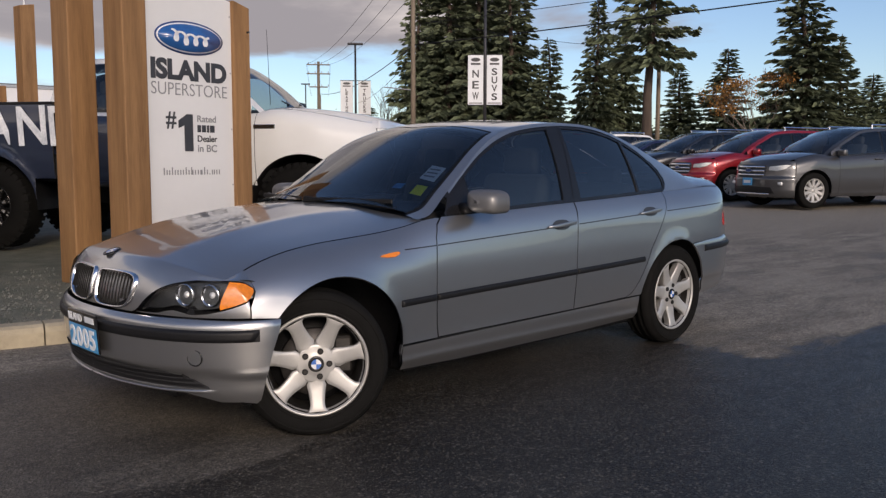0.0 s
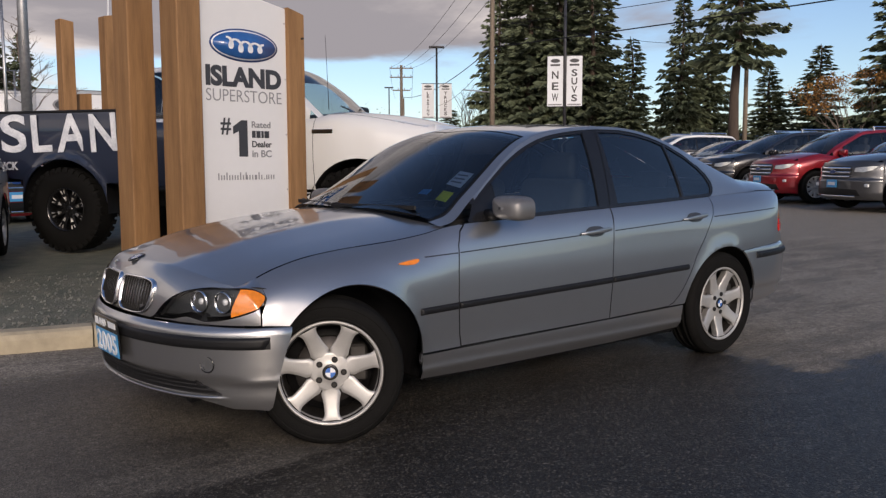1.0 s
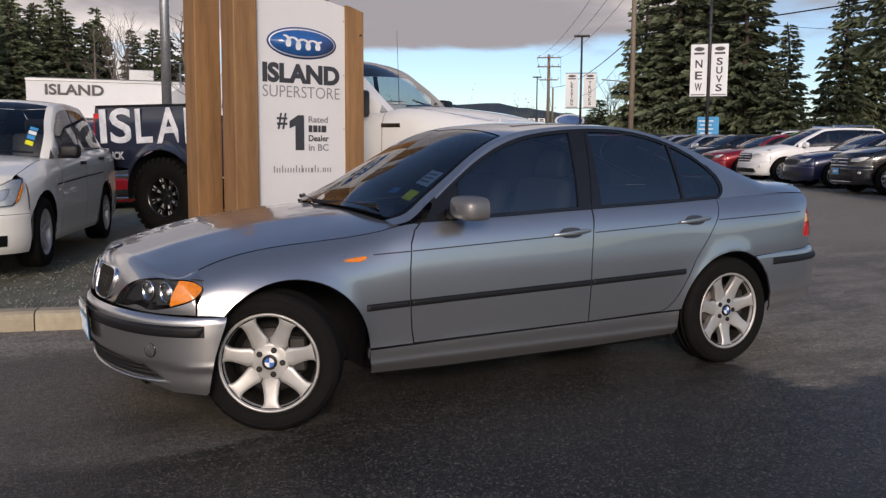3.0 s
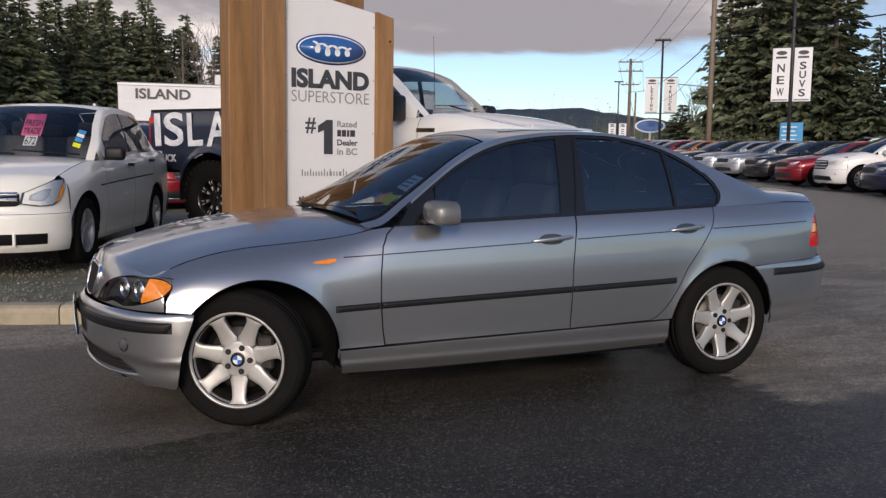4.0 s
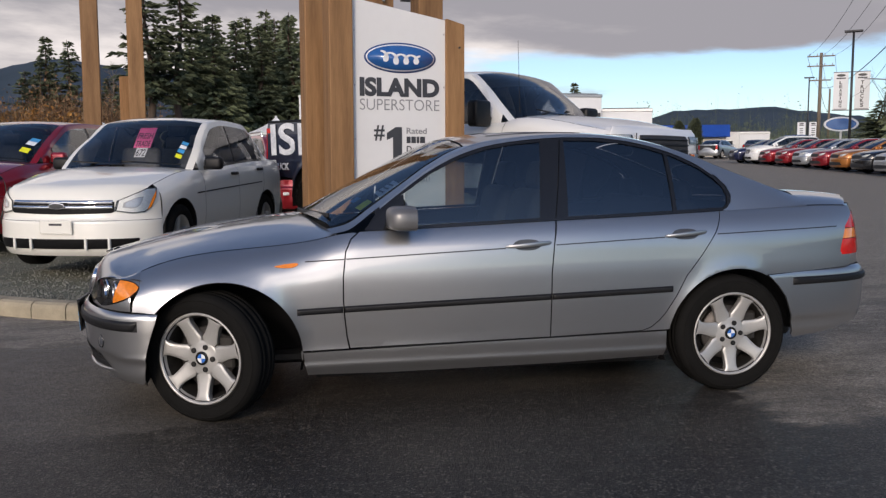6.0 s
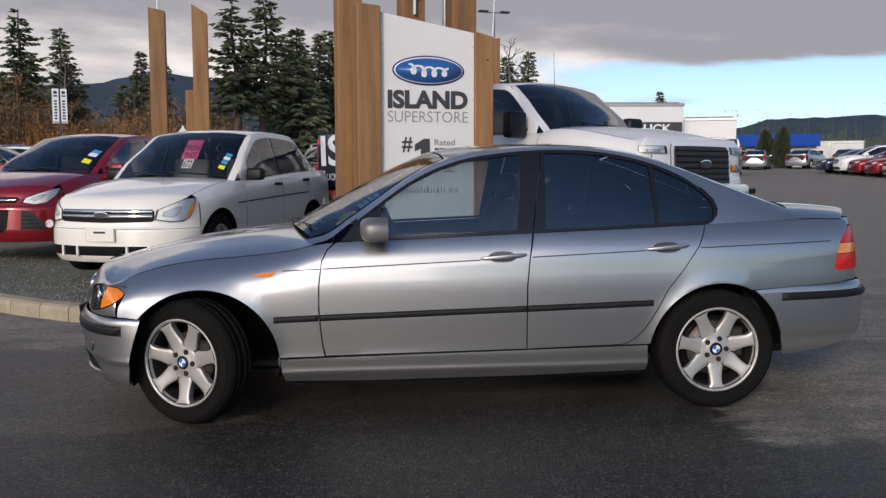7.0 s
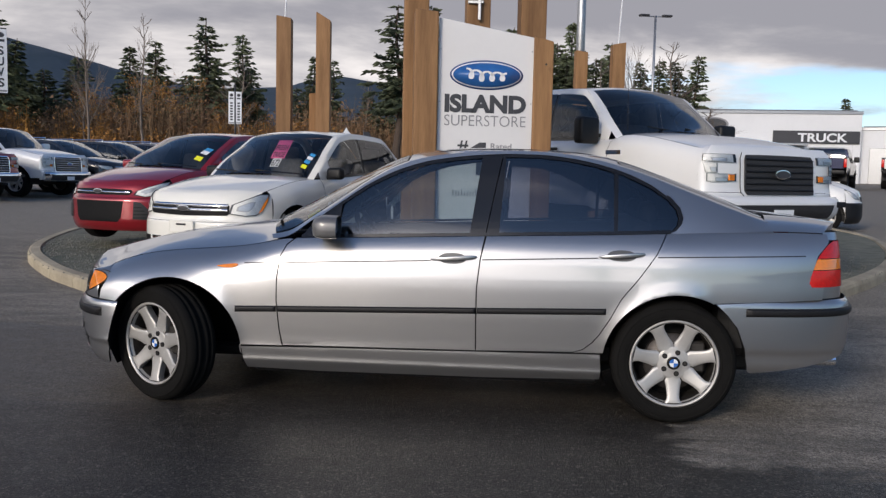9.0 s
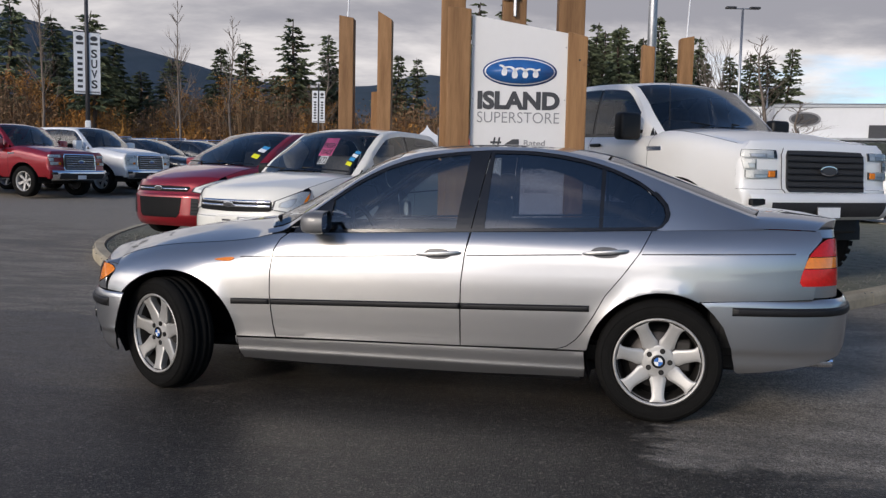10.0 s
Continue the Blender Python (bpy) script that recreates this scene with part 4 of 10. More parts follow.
    # kidney grilles: chrome hoops with upright bars
    for s in (-1, 1):
        gr = thing_part("grille", car, Matrix())
        tagged(gr, "rounded black grille with a chrome rim")
        out = [(0.027, 0.697), (0.085, 0.709), (0.225, 0.710), (0.308, 0.702), (0.334, 0.680), (0.330, 0.640), (0.306, 0.590), (0.264, 0.567), (0.178, 0.559), (0.082, 0.561), (0.038, 0.574), (0.024, 0.61)]
        pts = smooth_ring(out, 48)

        def at(y, z, lift):
            th = np.arcsin(y / 0.845)
            p = nose_face(th, z)
            return Vector((p[0] - lift, s * -p[1] * -1 if s > 0 else p[1], p[2]))
        vs, fs = [], []
        n = len(pts)
        cen = np.mean(pts, 0)
        for (y, z) in pts:
            d = np.array([y, z]) - cen
            for k, lift in ((1.05, -0.002), (1.04, 0.010), (0.99, 0.015), (0.93, 0.010), (0.92, -0.004)):
                q = cen + d * k
                p = at(q[0], q[1], lift)
                vs.append((p.x, s * abs(p.y) if q[0] > 0 else -s * abs(p.y), p.z))
        for i in range(n):
            j = (i + 1) % n
            for k in range(4):
                fs.append((i * 5 + k, i * 5 + k + 1, j * 5 + k + 1, j * 5 + k))
        hang("chrome_rim", mesh_of("chrome_rim", vs, fs, M["chrome"]), gr, "chrome rim")
        bm = bmesh.new()
        ring = []
        for (y, z) in pts:
            q = cen + (np.array([y, z]) - cen) * 0.94
            p = at(q[0], q[1], 0.0025)
            ring.append(bm.verts.new((p.x, s * abs(p.y), p.z)))
        bm.faces.new(ring)
        part("backing", bm, M["grille_black"], gr)
        for i in range(11):
            y = 0.048 + 0.0255 * i
            zt = 0.702 if 0.07 < y < 0.29 else 0.690
            zb = 0.570 if y < 0.25 else 0.60
            a, b = at(y, zb, 0.005), at(y, zt, 0.005)
            bm = bmesh.new()
            vs = []
            for p in (a, b):
                for dx, dy in ((-0.006, 0), (0.004, -0.003), (0.004, 0.003)):
                    vs.append(bm.verts.new((p.x + dx, s * (abs(p.y) + dy), p.z)))
            for i2 in range(3):
                j2 = (i2 + 1) % 3
                bm.faces.new((vs[i2], vs[j2], vs[3 + j2], vs[3 + i2]))
            part("grille_bar", bm, M["grille_black"], gr)
    # round badge on the bonnet's edge
    bm = bmesh.new()
    bd = thing_part("badge", car, Matrix.Translation((-1.930, 0.0, 0.774)) @ Matrix.Rotation(radians(-20), 4, "Y"))
    vs, fs = lathe([(0.0, 0.004), (0.030, 0.004), (0.036, 0.006), (0.040, 0.003), (0.041, 0.0)], 36, "z")
    hang("badge_ring", mesh_of("badge_ring", vs, fs, M["gloss_black"]), bd)
    for k in range(4):
        bm = bmesh.new()
        bm.faces.new([bm.verts.new((0, 0, 0.006))] + [bm.verts.new((0.026 * math.cos(radians(90 * k + 9 * i)), 0.026 * math.sin(radians(90 * k + 9 * i)), 0.006)) for i in range(11)])
        part("badge_quarter", bm, M["badge_blue"] if k % 2 else M["badge_white"], bd)
    # bumper
    wide_b = lambda u, z: front_bumper_face(np.radians(u * 100), z)
    poly = [(-0.0, 0.547)] + [(t / 100, 0.547 - 0.008 * (t / 88) ** 3) for t in np.linspace(6, 90.5, 24)] + [(0.892, 0.50), (0.862, 0.43), (0.836, 0.36), (0.822, 0.30), (0.800, 0.205), (0.78, 0.19)] \
        + [(t / 100, 0.20 + 0.0 * t) for t in np.linspace(70, 60, 4)] + [(0.52, 0.222), (0.45, 0.238), (0.36, 0.246), (0.2, 0.246), (0.0, 0.246)]
    both("front_bumper", patch(poly, wide_b, 0.022, 0.0, 0.012), P, car)
    # black rub strip
    def strip_f(u, v):
        k = np.clip(v, 0, 1)
        z = 0.456 + 0.050 * k
        p = front_bumper_face(np.radians(u), z)
        bulge = 0.011 * np.clip(1 - np.abs(2 * k - 1) ** 4, 0, 1) * np.clip((79.0 - 3.2 * (1 - k) ** 1.5 - u) / 3, 0, 1) ** 0.5
        th = np.radians(u)
        n = np.stack([-np.cos(th) / 0.47, NEAR * np.sin(th) / 0.853, 0 * th], -1)
        n /= np.linalg.norm(n, axis=-1)[..., None]
        return p + n * (bulge + 0.0005)[..., None]
    data = toward(grid_mesh(strip_f, np.concatenate([np.linspace(0, 73, 42), np.linspace(73.4, 78.9, 16)]), np.linspace(0, 1, 9)), (-1, -1, 0))
    both("bumper_strip", data, M["black"], car, "black rubber bumper strip")
    # lower intake
    poly = [(0.0, 0.335), (0.20, 0.334), (0.38, 0.326), (0.50, 0.300), (0.560, 0.270), (0.566, 0.262), (0.44, 0.262), (0.2, 0.262), (0.0, 0.262)]
    f2 = lambda u, z: front_bumper_face(np.radians(u * 100), z) + np.array([-0.004, -0.002, 0])
    both("lower_intake", patch(poly, f2, 0.02, 0.0, 0.0), M["cabin"], car, "black lower intake")
    for zz in (0.275, 0.293, 0.311):
        e = 0.54 - (zz - 0.275) * 2.2
        d = grid_mesh(lambda u, v: front_bumper_face(np.radians(u * 100), zz + v * 0.006) + np.array([-0.006, -0.003, 0]) + np.array([-0.004, -0.001, 0]) * np.clip((0.5 - u[..., None]) / 0.3, 0, 1), np.linspace(0, e, 24), np.linspace(-1, 1, 3))
        both("intake_slat", toward(d, (-1, -0.4, 0)), M["black"], car)
    # lip below the intake
    d = grid_mesh(lambda u, v: front_bumper_face(np.radians(u * 100), 0.246 + v * 0.010) + np.array([-0.016, -0.008, 0]) * (1 - v[..., None] ** 2) * np.clip((0.60 - u[..., None]) / 0.22, 0, 1), np.linspace(0, 0.60, 30), np.linspace(-1, 1, 5))
    both("bumper_lip", toward(d, (-1, -0.4, 0.3)), P, car)
    # fog lamps
    for s in (-1, 1):
        c = Vector(front_bumper_face(np.radians(51.5), 0.392))
        n = Vector((-0.86, -0.51, 0)).normalized()
        m = Matrix.Translation(c) @ n.to_track_quat("-Z", "Y").to_matrix().to_4x4()
        if s > 0:
            m = Matrix.Diagonal((1, -1, 1, 1)) @ m
        vs, fs = lathe([(0.0, 0.030), (0.022, 0.026), (0.029, 0.004), (0.0305, -0.0015), (0.0335, -0.002), (0.035, 0.002)], 28, "z")
        fl = hang("fog_lamp", mesh_of("fog_lamp", vs, fs, M["gloss_black"]), car, "round fog lamp sunk into the bumper", m)
        vs, fs = lathe([(0.0, 0.020), (0.012, 0.016), (0.022, 0.004), (0.026, 0.002)], 24, "z")
        hang("fog_reflector", mesh_of("fog_reflector", vs, fs, M["white_lens"]), fl, "", Matrix.Translation((0.004, 0, 0)))
        vs, fs = lathe([(0.0, -0.003), (0.016, -0.002), (0.027, 0.001)], 24, "z")
        hang("fog_lens", mesh_of("fog_lens", vs, fs, M["lens"]), fl)
    # dealer's plate: dark panel, white line of print, blue year
    pl = thing_part("dealer_plate", car, Matrix.Translation((-2.083, -0.036, 0.442)) @ Matrix.Rotation(radians(-4), 4, "Y"))
    tagged(pl, "dark dealer plate with a blue year card")
    part("plate_board", boxed((0, 0, 0), (0.010, 0.315, 0.172), 0.004), M["gloss_black"], pl)
    part("year_card", boxed((-0.006, 0, -0.030), (0.003, 0.300, 0.106), 0.001), M["sky_blue"], pl, "blue year card")
    for k, ch in enumerate("2005"):
        tm = Matrix(((0, 0, -1, -0.0085), (-1, 0, 0, 0.138 - 0.070 * k), (0, 1, 0, -0.070), (0, 0, 0, 1)))
        lettering("year_digit", ch, M["paper"], pl, tm, 0.118, 0.062, 0.003)
    tm = Matrix(((0, 0, -1, -0.0085), (-1, 0, 0, 0.140), (0, 1, 0, 0.040), (0, 0, 0, 1)))
    lettering("plate_word", "ISLAND", M["paper"], pl, tm, 0.046, 0.150, 0.0008)
    part("print_bar", boxed((-0.006, -0.085, 0.056), (0.002, 0.095, 0.026)), M["paper"], pl)


def smooth_ring(pts, n):
    """A closed smooth outline through the points."""
    p = np.array(pts, float)
    k = len(p)
    out = []
    for i in range(n):
        t = i * k / n
        a = int(t)
        f = t - a
        p0, p1, p2, p3 = (p[(a + d) % k] for d in (-1, 0, 1, 2))
        out.append(0.5 * (2 * p1 + (p2 - p0) * f + (2 * p0 - 5 * p1 + 4 * p2 - p3) * f * f + (3 * p1 - p0 - 3 * p2 + p3) * f ** 3))
    return np.array(out)


def tail_end(car, P):
    # rear bumper
    def bumper_plan(u, z):
        u, z = np.asarray(u, float), np.asarray(z, float)
        ins = Curve((0.2, 0.09), (0.27, 0.050), (0.31, 0.028), (0.36, 0.022), (0.39, 0.010), (0.45, 0.004), (0.55, 0.0), (0.61, 0.001), (0.64, 0.008), (0.66, 0.03))(z)
        pl = Curve((-0.2, 2.345, 0.20), (0.0, 2.338, 0.0), (0.25, 2.332, 0.25), (0.42, 2.320, 0.42), (0.54, 2.295, 0.56), (0.63, 2.252, 0.665), (0.71, 2.185, 0.735), (0.80, 2.080, 0.783), (0.92, 1.93, 0.816), (1.05, 1.76, 0.834), (1.2, 1.60, 0.845), (1.3, 1.50, 0.85))(np.abs(u))
        cx = 1.55
        x = cx + (pl[..., 0] - cx) * (1 - ins / 0.8)
        return np.stack([x, NEAR * pl[..., 1] * (1 - ins / 0.84), z], -1)
    poly = [(0.0, 0.655)] + [(u, 0.655) for u in np.linspace(0.1, 0.75, 12)] + [(0.9, 0.646), (1.05, 0.638), (1.20, 0.629), (1.243, 0.626), (1.185, 0.570), (1.135, 0.505), (1.095, 0.40), (1.068, 0.283), (1.05, 0.268),
           (0.95, 0.282), (0.85, 0.305), (0.75, 0.33), (0.66, 0.352), (0.5, 0.36), (0.0, 0.36)]
    both("rear_bumper", patch(poly, bumper_plan, 0.025, 0.001, 0.012), P, car)

    def strip_r(u, v):
        k = np.clip(v, 0, 1)
        z = 0.566 + 0.014 * (1.12 - u) + 0.042 * k
        p = bumper_plan(u, z)
        b = 0.012 * np.clip(1 - np.abs(2 * k - 1) ** 4, 0, 1) * np.clip((1.10 - u) / 0.03, 0, 1) ** 0.5
        n = p - np.stack([np.full_like(p[..., 0], 1.7), 0 * p[..., 0], p[..., 2]], -1)
        n /= np.linalg.norm(n, axis=-1)[..., None]
        return p + n * (b + 0.0006)[..., None]
    data = toward(grid_mesh(strip_r, np.concatenate([np.linspace(0, 1.06, 40), np.linspace(1.065, 1.099, 8)]), np.linspace(0, 1, 9)), (1, -1, 0))
    both("bumper_strip", data, M["black"], car, "black rubber bumper strip")

    # tail panel above the bumper, between the lamps and round the corners
    def tail_plan(u, z):
        u, z = np.asarray(u, float), np.asarray(z, float)
        lean = np.clip(z - 0.66, -0.1, 0.4)
        pl = Curve((-0.2, 2.30, 0.20), (0.0, 2.285, 0.0), (0.25, 2.279, 0.25), (0.42, 2.264, 0.42), (0.54, 2.243, 0.55), (0.63, 2.215, 0.65), (0.71, 2.15, 0.722), (0.80, 2.05, 0.775), (0.92, 1.90, 0.805))(np.abs(u))
        k = lean / 0.33
        x = pl[..., 0] - 0.03 * np.clip(k, 0, 2) * np.clip((0.75 - u) / 0.4, 0, 1)
        y = pl[..., 1] - (0.085 * np.clip(k, 0, 1.3) ** 2.6) * np.clip(u / 0.6, 0, 1)
        return np.stack([x, NEAR * y, z], -1)
    poly = [(0.0, 0.66), (0.45, 0.66), (0.45, 1.0), (0.0, 1.0)]
    both("tail_panel", patch(poly, tail_plan, 0.04, 0.0, 0.0), P, car)
    poly = [(u, 0.66) for u in np.linspace(0.42, 0.84, 8)] + [(0.836, 0.722), (0.60, 0.716), (0.42, 0.716)]
    both("lamp_plinth", patch(poly, tail_plan, 0.03, 0.0005, 0.0), P, car)
    for s in (-1, 1):
        lamp = thing_part("tail_lamp", car, Matrix())
        tagged(lamp, "red tail lamp with an amber band")
        mk = lambda d: d if s < 0 else flip(d)
        left = Curve((0.716, 0.822), (0.74, 0.830), (0.80, 0.818), (0.86, 0.794), (0.90, 0.768), (0.93, 0.735), (0.948, 0.695), (0.99, 0.69))
        for name, z0, z1, mat in (("red_lens", 0.718, 0.804, "red_lens"), ("amber_lens", 0.806, 0.860, "amber"), ("red_lens", 0.862, 0.948, "red_lens"), ("lamp_cap", 0.951, 0.992, "")):
            zs = np.linspace(z0, z1, 6)
            poly = [(float(left(z)) if mat else 0.752, z) for z in zs] + [(0.44, z) for z in zs[::-1]]
            out = lambda u, z: tail_plan(u, z) * np.array([1, 1.006, 1]) + np.array([0.004, 0, 0])
            panel(name, mk(patch(poly, out if mat else tail_plan, 0.025, 0.0008, 0.01 if mat else 0.0)), M[mat] if mat else P, lamp)
        for zz in (0.735, 0.752, 0.769):
            d = grid_mesh(lambda u, v: tail_plan(u, zz + v * 0.0025) * np.array([1, 1.009, 1]) + np.array([0.004, 0, 0]), np.linspace(0.46, 0.81, 16), np.linspace(-1, 1, 3))
            panel("lens_rib", mk(toward(d, (1, -1, 0))), M["red_lens"], lamp)


def trim_and_fittings(car, P, d1, d2):
    side = SHELL.side
    # rubbing strips, one piece to each panel
    def rub(x0, x1, parent_pair, taper0=0.0, taper1=0.0):
        def f(u, v):
            k = np.clip(v, 0, 1)
            z0 = 0.521 + 0.0245 * (u + 0.95) / 1.0 + 0.0
            z = z0 + 0.033 * (k - 0.5)
            p = side(u, z)
            ends = np.clip(np.minimum((u - x0) / 0.008, (x1 - u) / 0.008), 0, 1) ** 0.5
            p[..., 1] += NEAR * (0.013 * np.clip(1 - np.abs(2 * k - 1) ** 4, 0, 1) * ends + 0.0008)
            return p
        xs = np.concatenate([[x0, x0 + 0.003, x0 + 0.008], np.linspace(x0 + 0.02, x1 - 0.02, 12), [x1 - 0.008, x1 - 0.003, x1]])
        both("rubbing_strip", toward(grid_mesh(f, xs, np.linspace(0, 1, 9)), (0, -1, 0)), M["black"], car, "black rubber rubbing strip")
        # thin bright edge along its top
    rub(-0.945, -0.721, None)
    rub(-0.715, 0.343, None)
    rub(0.349, 1.012, None)
    # waist crease: a fine strip, the fold's shade as dark colour, repeater to tail
    def crease(x0, x1, n):
        def f(u, v):
            zc = 0.766 + 0.0408 * (u + 0.9) - 0.0012 * np.clip(u - 0.9, 0, 2) ** 2 * 6
            p = side(u, zc + 0.0048 * v)
            p[..., 1] += NEAR * 0.0012
            return p
        both("waist_line", toward(grid_mesh(f, np.linspace(x0, x1, n), np.array([-0.6, 0, 0.6])), (0, -1, 0)), M["seam"], car)
    crease(-0.90, -0.712, 6)
    crease(-0.700, 0.105, 14)
    crease(0.372, 0.965, 10)
    crease(1.262, 1.996, 14)
    # side repeaters
    outline = smooth_ring([(-1.050, 0.748), (-1.02, 0.741), (-0.985, 0.739), (-0.955, 0.742), (-0.933, 0.755), (-0.945, 0.762), (-1.0, 0.757)], 22)
    f = lambda x, z: side(x, z) + np.array([0, NEAR * 0.004, 0])
    both("side_repeater", patch([tuple(p) for p in outline], f, 0.012, 0.0, 0.006), M["amber"], car, "amber side repeater")
    # handles: a bar across a flat cup patch, the recess's shade painted grey
    for (xa, xb, za, zb), pair in (((0.103, 0.345, 0.815, 0.832), d1), ((0.968, 1.200, 0.849, 0.868), d2)):
        xm, zm = xa + 0.115, (za + zb) / 2 - 0.002
        for s, door in zip((-1, 1), pair):
            mk = lambda d: d if s < 0 else flip(d)

            def bar(u, a):
                x = xa + (xb - xa) * u
                z = za + (zb - za) * u
                base = side(x, z)
                w = 0.0125 * np.clip(np.sin(np.clip(u, 0.001, 0.999) * math.pi), 0, 1) ** 0.22 * (0.80 + 0.30 * u)
                d = 0.024 * np.clip(np.sin(np.clip(u, 0.001, 0.999) * math.pi), 0, 1) ** 0.5
                ca, sa = np.cos(a), np.sin(a)
                return np.stack([x, base[..., 1] + NEAR * (d + 0.008 * np.sign(ca) * np.abs(ca) ** 0.5), z + w * np.sign(sa) * np.abs(sa) ** 0.6], -1)
            d = grid_mesh(bar, np.linspace(0, 1, 20), np.linspace(0, 2 * math.pi, 25))
            hv, hf, _ = mk(toward(d, (0, -1, 0)))
            hang("door_handle", mesh_of("door_handle", hv, hf, P), door, "body-coloured door handle")
            cup = patch([tuple(q) for q in smooth_ring([(xm - 0.075, zm), (xm - 0.05, zm + 0.022), (xm, zm + 0.028), (xm + 0.05, zm + 0.022), (xm + 0.075, zm), (xm + 0.05, zm - 0.022), (xm, zm - 0.028), (xm - 0.05, zm - 0.022)], 28)],
                        lambda x, z: side(x, z) + np.array([0, NEAR * 0.0015, 0]), 0.012, 0.0, 0.0)
            panel("handle_cup", mk(cup), M["handle_cup"], door)
    # key lock in the front door's handle
    # door mirrors
    for s in (-1, 1):
        mir = thing_part("door_mirror", car, Matrix())
        vs, fs = [], []
        rows = [(-0.506, 0.04), (-0.505, 0.30), (-0.502, 0.52), (-0.496, 0.72), (-0.484, 0.87), (-0.468, 0.96), (-0.448, 1.0), (-0.42, 1.0), (-0.385, 0.985), (-0.372, 0.97)]
        n = 22
        for x, k in rows:
            for i in range(n):
                a = 2 * math.pi * i / n
                ca, sa = math.cos(a), math.sin(a)
                cy = 0.875 + 0.094 * k * math.copysign(abs(ca) ** 0.55, ca) + 0.01
                cz = 0.974 + 0.058 * k * math.copysign(abs(sa) ** 0.55, sa) - 0.008 * ca
                vs.append((x + 0.05 * (cy - 0.88) * 1.0, s * cy, cz))
        for r in range(len(rows) - 1):
            for i in range(n):
                j = (i + 1) % n
                fs.append((r * n + i, r * n + j, (r + 1) * n + j, (r + 1) * n + i))
        fs.append(tuple(range(n)))
        hang("mirror_shell", mesh_of("mirror_shell", vs, fs, M["mirror_shaded"]), mir, "body-coloured mirror shell, darkened for shade")
        ring = [((-0.374 + 0.05 * (v[1] * s - 0.88)), v[1] * 1.0, v[2]) for v in vs[-n:]]
        cy, cz = np.mean([abs(v[1]) for v in ring]), np.mean([v[2] for v in ring])
        rim = [(v[0], s * (cy + (abs(v[1]) - cy) * 0.90), cz + (v[2] - cz) * 0.88) for v in ring]
        k = len(ring)
        hang("mirror_bezel", mesh_of("mirror_bezel", ring + rim + [(v[0] - 0.012, v[1], v[2]) for v in rim], [(i, (i + 1) % k, k + (i + 1) % k, k + i) for i in range(k)] + [(k + i, k + (i + 1) % k, 2 * k + (i + 1) % k, 2 * k + i) for i in range(k)], M["black"]), mir)
        hang("mirror_glass", mesh_of("mirror_glass", [(v[0] - 0.010, v[1], v[2]) for v in rim], [tuple(range(k))], M["chrome"], False), mir)
        bm = bmesh.new()
        rod(bm, (-0.47, s * 0.745, 0.935), (-0.465, s * 0.84, 0.948), 0.030, 0.024, 12)
        part("mirror_arm", bm, M["black"], mir, smooth=True)
    # wipers
    for y0, y1, x0, x1 in ((-0.60, 0.02, -0.770, -0.93), (0.02, 0.60, -0.90, -0.79)):
        bm = bmesh.new()
        za, zb = 0.955, 0.985
        rod(bm, (x0, y0, 0.942), (x1 + 0.02, y1 - 0.05, 0.985), 0.009, 0.007, 6)
        box(bm, ((x0 + x1) / 2 + 0.01, (y0 + y1) / 2, 0.975), (0.012, abs(y1 - y0) * 0.92, 0.022), 0.003, Matrix.Rotation(math.atan2(-(x1 - x0), y1 - y0) , 3, "Z"))
        part("wiper", bm, M["black"], car, "black wiper on the windscreen's foot")
    # cowl under the screen
    vs, fs = [], []
    us = np.linspace(-0.655, 0.655, 30)
    for y in us:
        c = 1 - (y / 0.76) ** 2
        x = -0.735 - 0.16 * c
        zb = float(SHELL.hood(x)) * c + (1 - c) * 0.895
        vs += [(x - 0.03, y, zb - 0.022), (x + 0.02, y, zb - 0.028), (x + 0.11, y, zb - 0.012)]
    for i in range(len(us) - 1):
        for j in range(2):
            fs.append((i * 3 + j, i * 3 + j + 1, (i + 1) * 3 + j + 1, (i + 1) * 3 + j))
    hang("scuttle", mesh_of("scuttle", vs, fs, M["black"]), car, "black plastic scuttle below the windscreen")
    # stickers in the screen's lower corner on the near side
    def on_screen(x, w, dx=0.012):
        p = SHELL.upper(np.array([x]), np.array([w]))[0]
        return Vector(p) + Vector((dx, 0, -dx))
    for name, x0, x1, w0, w1, mat in (("yellow_sticker", -0.640, -0.575, 1.18, 1.27, "yellow"), ("white_sticker", -0.535, -0.43, 1.17, 1.30, "paper"), ("blue_sticker", -0.66, -0.62, 1.36, 1.43, "sky_blue")):
        q = [on_screen(x0, w1), on_screen(x0 + 0.02, w0), on_screen(x1 + 0.02, w0), on_screen(x1, w1)]
        st = mesh_of(name, [tuple(v) for v in q], [(0, 1, 2, 3)], M[mat], False)
        hang(name, st, car, name.replace("_", " ") + " inside the windscreen")
    for i in range(3):
        x = -0.515 + i * 0.026
        q = [on_screen(x, 1.28, 0.009), on_screen(x + 0.02, 1.19, 0.009), on_screen(x + 0.030, 1.19, 0.009), on_screen(x + 0.010, 1.28, 0.009)]
        hang("print_bar", mesh_of("print_bar", [tuple(v) for v in q], [(0, 1, 2, 3)], M["ink_grey"], False), car)




